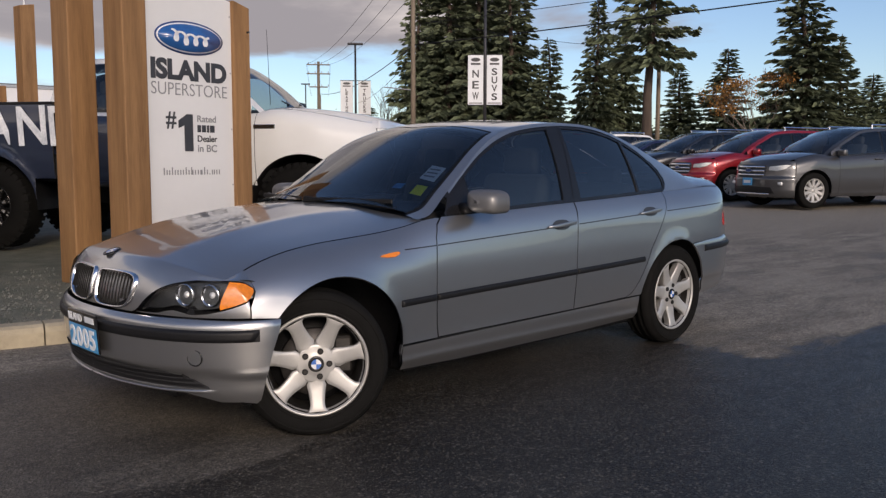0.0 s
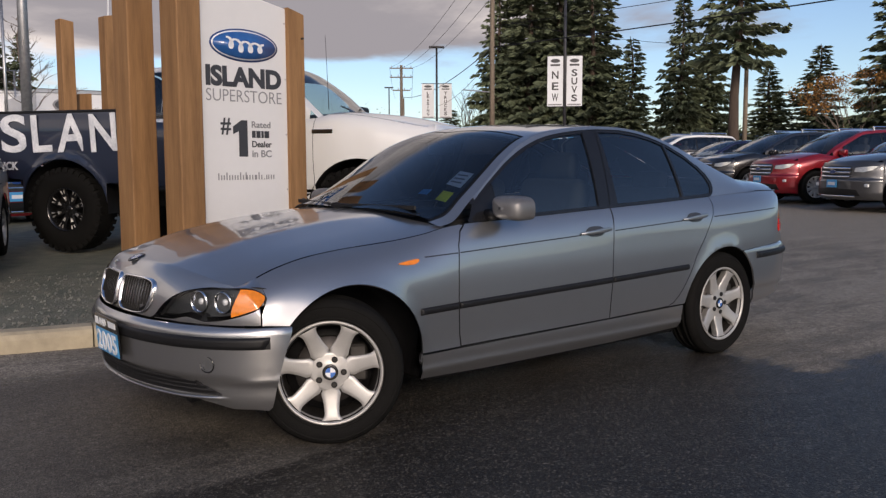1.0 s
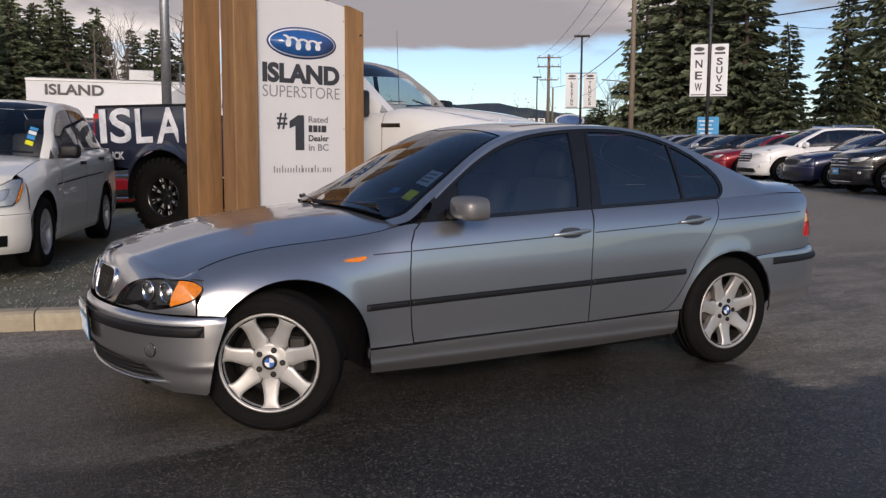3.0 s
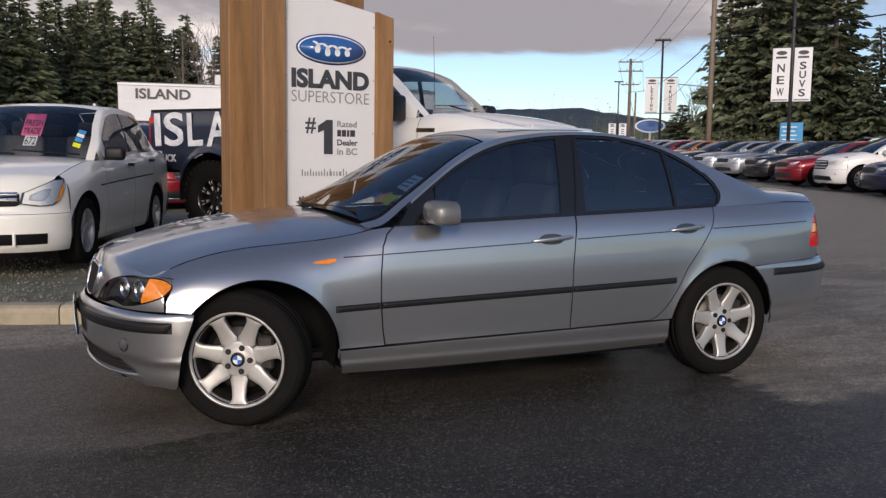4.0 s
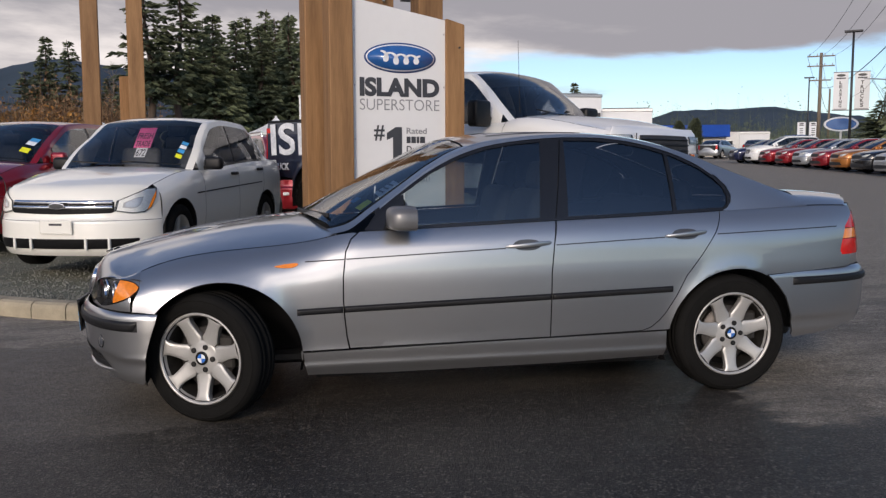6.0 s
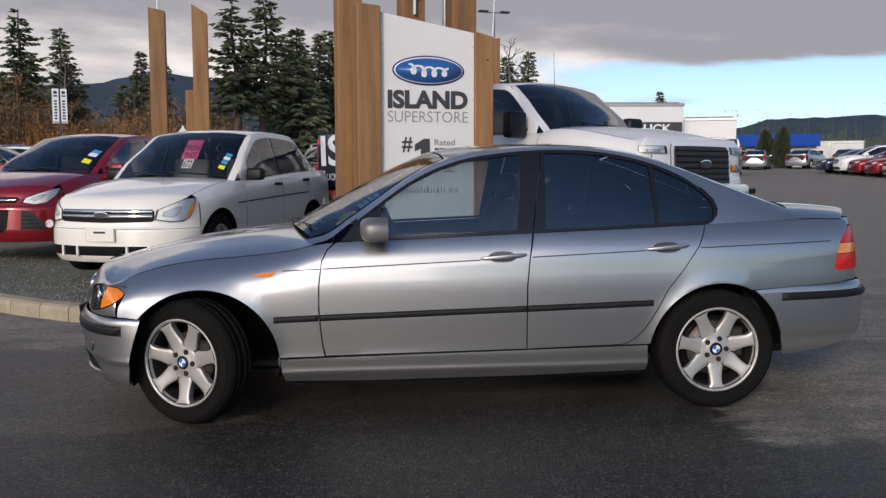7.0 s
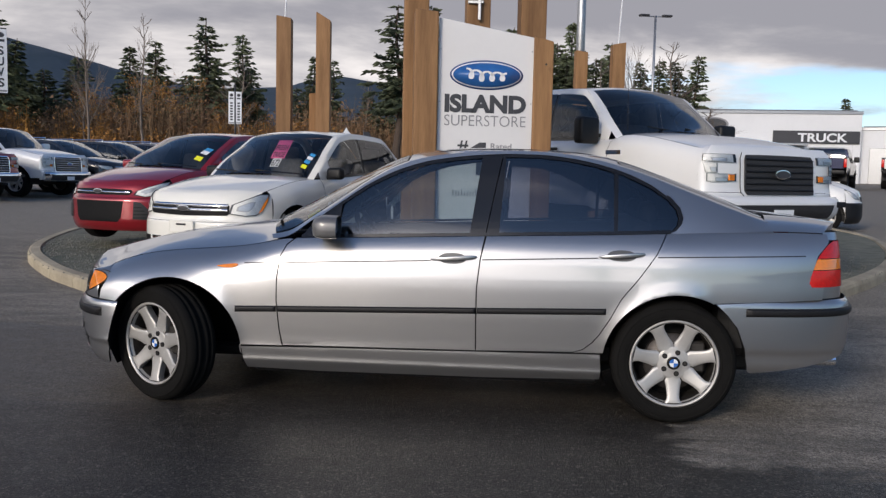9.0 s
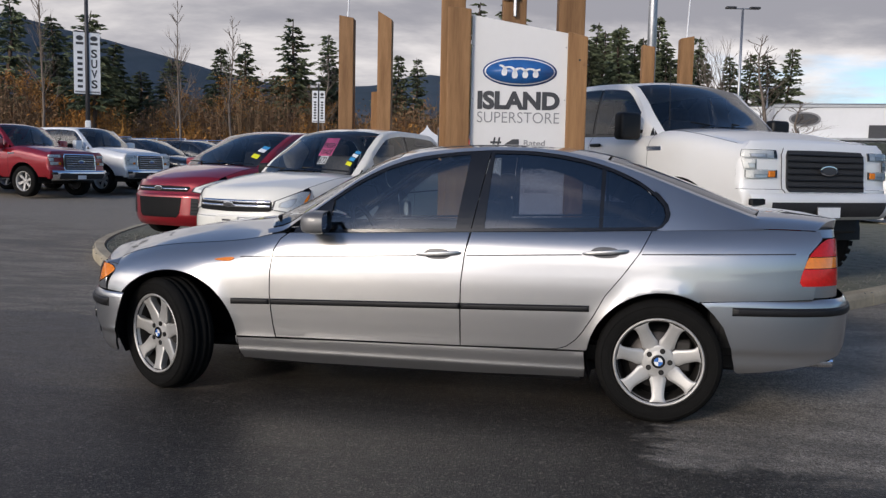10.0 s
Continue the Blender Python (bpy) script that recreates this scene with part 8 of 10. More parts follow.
def main_sign():
    z0 = ISLAND_H - 0.02
    sg = thing("timber_sign", "white dealership sign panel between tall squared cedar posts", "sign")
    a = radians(TURN)
    r = Vector((math.cos(a), math.sin(a)))            # along the panel
    f = Vector((math.sin(a), -math.cos(a)))           # out of its face
    o = Vector((0.125, 3.215))                        # middle of the face
    post("post", sg, -0.645, 3.78, 0.25, 0.25, z0, 3.75, 0.12)
    c = o - r * 0.585 - f * 0.06
    post("post", sg, c.x, c.y, 0.225, 0.26, z0, 2.80, -0.02)
    c = o + r * 0.555 - f * 0.06
    post("post", sg, c.x, c.y, 0.19, 0.20, z0, 2.575, -0.05)
    post("post", sg, 0.54, 4.14, 0.27, 0.27, z0, 3.70, 0.1)
    post("post", sg, -0.01, 3.75, 0.24, 0.24, z0, 3.55, 0.1)
    # ladder bracket above the panel
    for z in (2.98, 3.12, 3.26):
        part("bracket_rung", boxed((-0.02, 3.60, z), (0.16, 0.03, 0.03), 0.004), M["galv"], sg)
    part("bracket_rail", boxed((0.02, 3.59, 3.05), (0.03, 0.03, 0.5), 0.004), M["galv"], sg)
    # panel with a sloped top
    W, zb, zl, zr = 0.925, 0.42, 2.745, 2.585
    bm = bmesh.new()
    vs = []
    for dy in (0.0, 0.02):
        for x, z in ((-W / 2, zb), (W / 2, zb), (W / 2, zr), (-W / 2, zl)):
            vs.append(bm.verts.new((x, dy, z)))
    for q in ((0, 1, 2, 3), (7, 6, 5, 4), (0, 4, 5, 1), (1, 5, 6, 2), (2, 6, 7, 3), (3, 7, 4, 0)):
        bm.faces.new([vs[i] for i in q])
    bmesh.ops.bevel(bm, geom=list(bm.edges), offset=0.003, segments=1, affect="EDGES")
    base = pose(o.x, o.y, 0, 0, 0, TURN)
    pan = part("sign_panel", bm, M["white"], sg, "white painted sign panel", m=base)
    flat = lambda x, z, y=-0.003: Matrix(((1, 0, 0, x), (0, 0, -1, y), (0, 1, 0, z), (0, 0, 0, 1)))
    # oval badge: white edge, blue field, a plain white flourish
    n = 56

    def oval(name, w, h, cx, cz, y, mat, dome=0.006):
        vs = [(cx, y - dome, cz)] + [(cx + w / 2 * math.cos(2 * math.pi * i / n), y, cz + h / 2 * math.sin(2 * math.pi * i / n)) for i in range(n)] + [(cx + w / 2 * math.cos(2 * math.pi * i / n), y + 0.006, cz + h / 2 * math.sin(2 * math.pi * i / n)) for i in range(n)]
        fs = [(0, 1 + i, 1 + (i + 1) % n) for i in range(n)] + [(1 + i, 1 + n + i, 1 + n + (i + 1) % n, 1 + (i + 1) % n) for i in range(n)]
        hang(name, mesh_of(name, vs, fs, mat), pan)
    cz = 2.213
    oval("oval_edge", 0.712, 0.282, 0.005, cz, -0.006, M["blue"])
    oval("oval_line", 0.680, 0.252, 0.005, cz, -0.0085, M["paper"])
    oval("oval_field", 0.655, 0.230, 0.005, cz, -0.011, M["oval_blue"])
    flourish(pan, 0.005, cz)
    lettering("sign_word", "ISLAND", M["ink"], pan, flat(-0.397, 1.862), 0.222, 0.795, 0.011)
    lettering("sign_word", "SUPERSTORE", M["ink_grey"], pan, flat(-0.397, 1.723), 0.152, 0.795, -0.0012)
    lettering("sign_mark", "#", M["ink"], pan, flat(-0.262, 1.455), 0.20, 0.105, 0.003)
    # heavy numeral one
    bm = bmesh.new()
    prof = ((0.060, 0), (0.150, 0), (0.150, 0.318), (0.088, 0.318), (0.0, 0.262), (0.0, 0.196), (0.060, 0.222))
    fr, bk = ([bm.verts.new((-0.135 + a, dy, 1.248 + b)) for a, b in prof] for dy in (-0.005, -0.001))
    bm.faces.new(fr)
    for k in range(len(prof)):
        bm.faces.new((fr[k], fr[k - 1], bk[k - 1], bk[k]))
    part("sign_numeral", bm, M["ink"], pan)
    for body, z, h, w, mat, bold in (("Rated", 1.505, 0.080, 0.205, "ink_grey", 0.0012), ("Dealer", 1.333, 0.078, 0.215, "ink", 0.0014), ("in BC", 1.245, 0.088, 0.210, "ink_grey", 0.0014)):
        lettering("sign_line", body, M[mat], pan, flat(0.062, z), h, w, bold)
    bar = lambda x, z, w, h, mat: part("brand_bar", boxed((x + w / 2, -0.003, z + h / 2), (w, 0.003, h), 0.0012), M[mat], pan)
    for x, w in ((0.062, 0.040), (0.110, 0.046), (0.164, 0.026), (0.198, 0.052)):
        bar(x, 1.415, w, 0.062, "ink")
    # web address as a row of plain thin bars
    x = -0.30
    for w, h in ((0.012, 0.060), (0.038, 0.042), (0.012, 0.066), (0.040, 0.042), (0.040, 0.042), (0.042, 0.066), (0.024, 0.066), (0.042, 0.042), (0.024, 0.042), (0.042, 0.066), (0.010, 0.010), (0.034, 0.042), (0.040, 0.042)):
        bar(x, 1.045, min(w, 0.012), h, "ink_grey")
        if w > 0.02:
            bar(x + w - 0.012, 1.045, 0.012, min(h, 0.042), "ink_grey")
        x += w + 0.0165
    for z in (0.55, 0.95, 1.45, 1.95, 2.45):
        for sx in (-1, 1):
            bm = bmesh.new()
            rod(bm, (sx * 0.445, -0.006, z), (sx * 0.445, 0.0, z), 0.007, n=8)
            part("screw", bm, M["galv"], pan)
    # knots and bolt heads on the posts
    for x, y, z in ((0.70, 3.20, 2.32), (-0.42, 3.10, 1.62)):
        bm = bmesh.new()
        rod(bm, (x, y + 0.02, z), (x, y - 0.004, z), 0.010, n=10)
        part("bolt_head", bm, M["dark_metal"], sg)
    return sg


def flourish(pan, cx, cz):
    """A plain white looping stroke across the oval."""
    vs, fs = [], []
    n = 120
    c = [Vector((cx - 0.20 + 0.40 * t + 0.034 * math.sin(t * 25.0), 0, cz - 0.012 + 0.052 * math.cos(t * 25.0) * (1 - 0.35 * t) + 0.030 * math.exp(-((t - 0.1) / 0.12) ** 2))) for t in (i / n for i in range(n + 1))]
    for i, p in enumerate(c):
        d = (c[min(i + 1, n)] - c[max(i - 1, 0)]).normalized()
        s = Vector((-d.z, 0, d.x)) * (0.007 + 0.008 * abs(d.z))
        vs += [(p.x - s.x, -0.0205, p.z - s.z), (p.x + s.x, -0.0205, p.z + s.z)]
    fs = [(2 * i, 2 * i + 2, 2 * i + 3, 2 * i + 1) for i in range(n)]
    hang("white_flourish", mesh_of("white_flourish", vs, fs, M["paper"], False), pan)


M["galv"] = material("galvanised steel", (0.45, 0.46, 0.47), 0.4, 0.8, noise_scale=14, vary=0.3)
M["oval_blue"] = material("blue oval field", (0.012, 0.075, 0.27), 0.25, noise_scale=1.2, vary=0.0, color2=(0.035, 0.16, 0.42), coat=0.6)


def post_group(name, label, spots, group):
    """Further timber posts standing free behind the cars."""
    g = thing(name, label, "posts", group)
    for x, y, w, z1, s in spots:
        post("post", g, x, y, w, w, ground_z(x, y) + ISLAND_H - 0.03, z1, s, 8)
    return g


ground_sheet()
island()
main_sign()
post_group("timber_posts", "two tall cedar posts with a short one between", ((-4.17, 11.05, 0.28, 4.12, -0.05), (-3.45, 11.2, 0.27, 4.16, -0.16), (-3.66, 11.5, 0.26, 2.75, 0.02)), "timber post groups")
post_group("timber_posts", "two tall cedar posts with a short one between", ((1.55, 14.3, 0.26, 3.98, -0.04), (2.33, 14.1, 0.28, 4.12, 0.05), (1.93, 14.6, 0.25, 2.6, 0.02)), "timber post groups")
for x, y, z in ((-4.17, 11.05, 4.1), (2.33, 14.1, 4.1)):
    p = thing("flag_pole", "thin white pole fixed on a timber post", "pole", m=Matrix.Translation((x, y, z)))
    bm = bmesh.new()
    rod(bm, (0, 0, -0.1), (0.12, 0, 2.6), 0.016, 0.010, 8)
    part("pole", bm, M["paper"], p)


# ---- parked rows ----
def car_rows():
    rs = Vector((0.46, 0.89))
    g = "parked row by the road"

    def kerb_spot(i):
        """Where the i-th car's near front wheel stands, and its heading: the row bends away beyond its fifth car."""
        if i <= 3:
            return Vector((13.8, 3.8)) + rs * 2.75 * i, 153
        p, a = Vector((17.15, 10.95)), 66.0
        for k in range(3, math.ceil(i)):
            p = p + Vector((math.cos(radians(a)), math.sin(radians(a)))) * 2.75 * min(1, i - k)
            a += 1.1
        return p, min(167, 153 + 3.5 * (i - 3))

    def right(i, wb=2.69, off=0.80, behind=0.0):
        s, hd = kerb_spot(i)
        fw = Vector((math.cos(radians(hd)), math.sin(radians(hd))))
        c = s - fw * (wb / 2 + behind) + Vector((fw.y, -fw.x)) * off
        return place(c.x, c.y, hd)
    kinds = {}
    kinds["suv grey"] = suv(M["gunmetal"], "suv_car", "dark grey SUV with a barred chrome grille and blue plate", right(0), g).car
    kinds["suv red"] = suv(M["red_paint"], "suv_car", "candy red SUV with a chrome grille and blue plate", right(1), g).car
    kinds["suv black"] = suv(M["black_paint"], "suv_car", "black SUV with a chrome grille", right(2), g).car
    kinds["sal navy"] = saloon_plain(M["navy_paint"], "saloon_car", "deep navy saloon in the parked row", right(3), g).car
    w = suv(M["truck_white"], "suv_car", "white tall hatchback with a green windscreen sticker", right(4), g, False)
    screen_quad(w, w.car, "screen_sticker", w.cowl + 0.40, w.cowl + 0.62, 0.36, 0.12, "green", 0.006, "bright green sale sticker")
    kinds["suv white"] = w.car
    kinds["hat red"] = saloon_plain(M["red_paint"], "hatchback_car", "red hatchback in the parked row", right(5), g, True).car
    kinds["hat black"] = saloon_plain(M["black_paint"], "hatchback_car", "black hatchback in the parked row", right(6), g, True).car
    kinds["sal silver"] = saloon_plain(M["silver_paint"], "saloon_car", "silver saloon in the parked row", right(7), g).car
    kinds["hat orange"] = saloon_plain(M["orange_paint"], "hatchback_car", "burnt orange hatchback in the parked row", right(10), g, True).car
    order = {8: "sal silver", 9: "hat black", 11: "hat red", 12: "sal silver", 13: "hat red", 14: "hat red", 15: "suv white", 16: "sal navy"}
    for i, k in order.items():
        copy_thing(kinds[k], right(i))
    # second row behind the first
    for i, k in ((0.5, "suv black"), (1.7, "sal navy"), (2.8, "suv grey"), (4.0, "sal silver"), (5.2, "hat black"), (6.6, "suv white"), (8.0, "sal silver"), (9.2, "hat red"), (10.5, "suv black"), (12, "suv white")):
        copy_thing(kinds[k], right(i, behind=12.5))
    # row at the back, noses towards the island
    lf = Vector((math.cos(radians(-10)), math.sin(radians(-10))))
    ll = Vector((-lf.y, lf.x))
    g2 = "parked row at the back"

    def left(i, wb, off):
        c = Vector((-14.0, 14.65)) + Vector((0.5, 2.65)) * i - lf * wb / 2 + ll * off
        return place(c.x, c.y, -10)
    pickup(M["red_paint"], "pickup_truck", "dark red crew-cab pickup with chrome grille", left(0, 3.68, 0.88), g2)
    pickup(M["silver_white"], "pickup_truck", "white crew-cab pickup with chrome grille and bumper", left(1, 3.68, 0.88), g2)
    for i, k in ((2, "suv black"), (3, "suv black"), (4, "suv grey"), (5, "suv white"), (6, "suv black"), (7, "sal silver"), (8, "suv white"), (9, "suv black"), (10, "sal silver")):
        c = copy_thing(kinds[k], left(i, 2.69, 0.80))
        c["group"] = g2
    # further back behind the island
    copy_thing(kinds["suv red"], place(-0.7, 13.2, -75))
    for x, y, hd, k in ((29.0, 58.5, 60, "sal silver"), (33.5, 59.5, 40, "sal silver"), (35.5, 57.0, 50, "sal navy"), (13.5, 47.5, 10, "sal silver"), (9.0, 51.0, 20, "hat black")):
        copy_thing(kinds[k], place(x, y, hd))
    for paint, name, label, x, y in ((M["navy_paint"], "pickup_truck", "dark navy pickup seen from behind", 16.3, 43.0), (M["truck_white"], "pickup_truck", "raised white pickup with red tail lamps, tail towards the lot", 21.0, 45.6)):
        a, _ = pickup(paint, name, label, place(x, y, 66, ground_z(x, y)), "", True)


M["green"] = material("bright green sticker", (0.05, 0.75, 0.12), 0.5, noise_scale=14, vary=0.2)
M["silver_white"] = car_paint("pearl white car paint", (0.72, 0.74, 0.76), 0.1, 0.3)


def small_van():
    f = Vector((math.cos(radians(-15)), math.sin(radians(-15))))
    l = Vector((-f.y, f.x))
    c = Vector((6.7, 13.7)) - f * 1.33 + l * 0.80
    a = Auto(step=0.06, W=0.90, nose=-2.10, tail=2.3, wb=2.66, R=0.33, rim=0.215, low=0.22, hood0=0.88, hood1=1.12, cowl=-1.12, belt0=1.10, belt1=1.16, roof=1.82, head=-0.45, peak=0.2, back=2.0,
             deck_x=2.2, deck_z=1.25, tail_z=1.22, doors=(-0.82, 0.25, 1.2), pillars=(0.25, 1.2), tumble=0.22, bump=0.62, win_end=2.0, nose_a=0.5)
    a.mirror = a.handle = M["black"]
    car = make(a, "small_van", "white compact van with black bumpers and steel wheels", place(c.x, c.y, -15, ISLAND_H + 0.06), "van")
    a.build(car, M["truck_white"], "glass", spokes=9, lower=M["black"], wheel_turn=0)
    a.lamp(car, [(0.70, 0.70), (0.95, 0.72), (1.18, 0.80), (1.28, 0.88), (1.15, 0.88), (0.92, 0.82), (0.74, 0.76)], label="swept clear headlamp")
    a.plate_on("grille", [(0.0, 0.66), (0.5, 0.66), (0.55, 0.76), (0.0, 0.78)], M["cabin"], 0.006, "black upper grille")
    seats_simple(a, car)
    wipers_simple(a, car)


# ---- buildings ----
def box_building(name, label, a, b, depth, z1, wall, parts=None):
    """A flat-roofed building whose front runs from a to b. Returns it; its own x runs along the front, -y out of it."""
    a, b = Vector(a), Vector(b)
    d = b - a
    z0 = min(ground_z(*a), ground_z(*b)) - 0.3
    ob = thing(name, label, "building", m=pose(a.x, a.y, z0, 0, 0, math.degrees(math.atan2(d.y, d.x))))
    L, H = d.length, z1 - z0
    part("wall", boxed((L / 2, depth / 2, H / 2), (L, depth, H), 0.02), wall, ob)
    part("roof", boxed((L / 2, depth / 2, H + 0.05), (L - 0.5, depth - 0.5, 0.1), 0.02), M["roof_grey"], ob)
    part("parapet", boxed((L / 2, -0.02, H - 0.09), (L + 0.08, 0.10, 0.22), 0.02), M["galv"], ob, "metal parapet cap")
    return ob, L, H, z0


def shop_window(ob, x, z, w, h):
    wd = thing_part("window", ob, Matrix.Translation((x, -0.03, z)))
    bm = bmesh.new()
    for cx, cz, sx, sz in ((0, h / 2, w, 0.07), (0, -h / 2, w, 0.07), (-w / 2, 0, 0.07, h), (w / 2, 0, 0.07, h)):
        box(bm, (cx, 0, cz), (sx, 0.12, sz))
    part("window_frame", bm, M["galv"], wd)
    part("pane", boxed((0, 0.02, 0), (w - 0.06, 0.02, h - 0.06)), M["shop_glass"], wd)


def buildings():
    M["render_white"] = material("white rendered wall", (0.74, 0.75, 0.76), 0.7, noise_scale=0.5, vary=0.08, bump=0.1, bump_scale=30)
    M["roof_grey"] = material("grey roof felt", (0.16, 0.16, 0.17), 0.9, noise_scale=1, vary=0.3)
    M["tan_wall"] = material("tan wall", (0.55, 0.52, 0.44), 0.7, noise_scale=0.6, vary=0.12)
    M["roof_blue"] = material("blue sheet metal roof", (0.02, 0.09, 0.42), 0.4, 0.2, noise_scale=0.7, vary=0.2)
    M["shop_glass"] = material("dark shop glass", (0.02, 0.025, 0.03), 0.06, noise_scale=0.4, vary=0.5, spec=0.7)
    up = lambda x, z, y=-0.1: Matrix(((1, 0, 0, x), (0, 0, -1, y), (0, 1, 0, z), (0, 0, 0, 1)))
    ob, L, H, z0 = box_building("showroom_building", "white showroom with a black lettered band over its windows", (10.8, 56.9), (22.4, 56.3), 14, 6.0, M["render_white"])
    band = part("sign_band", boxed((8.7, -0.06, 4.25 - z0), (5.6, 0.14, 0.85), 0.02), M["ink"], ob, "black sign band")
    lettering("sign_word", "TRUCK", M["paper"], band, up(7.5, 3.95 - z0, -0.15), 0.80, 3.2, 0.02, 0.01)
    oval_badge(ob, up(1.95, 5.05 - z0, -0.08), 2.0, 0.95, "ink_grey", "ink")
    for x in (1.6, 4.2, 6.8, 9.4):
        shop_window(ob, x, 2.45 - z0, 2.3, 2.2)
    part("canopy", boxed((4, -0.5, 3.72 - z0), (8, 1.0, 0.16), 0.02), M["galv"], ob)
    ob, L, H, z0 = box_building("workshop_annexe", "lower white annexe beside the showroom", (22.6, 57.3), (26.2, 55.9), 9, 5.0, M["render_white"])
    part("service_door", boxed((1.9, -0.03, 2.3 - z0), (2.4, 0.08, 2.6), 0.02), M["galv"], ob, "pale roller door")
    ob, L, H, z0 = box_building("sales_building", "long white building with black letters along its top", (0.8, 71.2), (17.5, 69.1), 4.5, 6.8, M["render_white"])
    lettering("sign_word", "ISLAND", M["ink"], ob, up(1.35, 5.58 - z0, -0.06), 1.12, 4.3, 0.03, 0.02)
    for i in range(6):
        shop_window(ob, 2.2 + 2.6 * i, 2.9 - z0, 2.2, 1.8)
    part("roof_unit", boxed((8.6, 3, H + 0.55), (2.0, 1.6, 1.1), 0.05), M["galv"], ob, "rooftop air handling unit")
    ob, L, H, z0 = box_building("store_shed", "plain white store shed at the far end of the lot", (41.6, 74.6), (45.6, 72.2), 6, 3.9, M["render_white"])
    part("service_door", boxed((1.2, -0.03, 1.3), (1.4, 0.08, 2.2), 0.02), M["galv"], ob, "pale steel door")
    # low building with a blue roof
    a, b = Vector((31.0, 68.4)), Vector((37.3, 65.3))
    d = b - a
    z0 = ground_z(*a) - 0.2
    ob = thing("blue_roofed_building", "low tan building under a blue metal roof", "building", m=pose(a.x, a.y, z0, 0, 0, math.degrees(math.atan2(d.y, d.x))))
    L = d.length
    part("wall", boxed((L / 2, 4, 1.2), (L, 8, 2.4), 0.02), M["tan_wall"], ob)
    bm = bmesh.new()
    v = [bm.verts.new(p) for p in ((-0.3, -0.5, 2.0), (L + 0.3, -0.5, 2.0), (L + 0.3, 0.4, 3.0), (-0.3, 0.4, 3.0), (-0.3, 8.4, 3.0), (L + 0.3, 8.4, 3.0), (-0.3, -0.45, 1.9), (L + 0.3, -0.45, 1.9))]
    for q in ((0, 1, 2, 3), (3, 2, 5, 4), (6, 7, 1, 0)):
        bm.faces.new([v[i] for i in q])
    part("roof", bm, M["roof_blue"], ob, "blue metal roof")
    for i in range(3):
        shop_window(ob, 1.6 + 2.6 * i, 1.1, 1.6, 1.0)


# ---- poles, banners and wires ----
def banner(parent, x, z, word, w=0.82, h=2.6, bars=False):
    b = part("banner", boxed((x, 0, z + h / 2), (w, 0.03, h), 0.006), M["paper"], parent, "white banner with vertical lettering")
    fl = lambda px, pz: Matrix(((1, 0, 0, px), (0, 0, -1, -0.022), (0, 1, 0, pz), (0, 0, 0, 1)))
    oval_badge(b, Matrix.Translation((x, -0.018, z + h - 0.24)) @ Matrix.Rotation(radians(90), 4, "X"), w * 0.62, 0.22, "ink_grey", "ink")
    part("banner_bar", boxed((x, -0.018, z + h - 0.46), (w * 0.62, 0.008, 0.10), 0.002), M["ink"], b)
    part("banner_bar", boxed((x, -0.018, z + 0.08), (w * 0.86, 0.008, 0.07), 0.002), M["ink_grey"], b)
    n = len(word)
    if n:
        span = h - 0.85
        step = span / n
        s = min(step * 1.12, 0.56)
        for i, ch in enumerate(word):
            lw = min(s * 0.62, w * 0.5) * (0.35 if ch == "I" else 1)
            lettering("banner_letter", ch, M["ink"], b, fl(x - lw / 2, z + 0.20 + span - step * (i + 1) + step * 0.12), s, lw, 0.012, 0.003)
    if bars:
        for i in range(7):
            part("banner_bar", boxed((x + 0.0, -0.018, z + 0.3 + i * (h - 0.9) / 7), (w * 0.42, 0.008, 0.11), 0.002), M["ink"], b)


def mast(name, label, x, y, top, r0, r1, mat, facing, category="pole", lean=0.0):
    z0 = ground_z(x, y)
    ob = thing(name, label, category, m=pose(x, y, z0, 0, 0, facing))
    bm = bmesh.new()
    rod(bm, (0, 0, -0.1), (lean, 0, top - z0), r0, r1, 12)
    part("mast", bm, mat, ob, smooth=True)
    return ob, z0


def arm(ob, a, b, r, mat, name="arm"):
    bm = bmesh.new()
    rod(bm, a, b, r, n=8)
    part(name, bm, mat, ob)


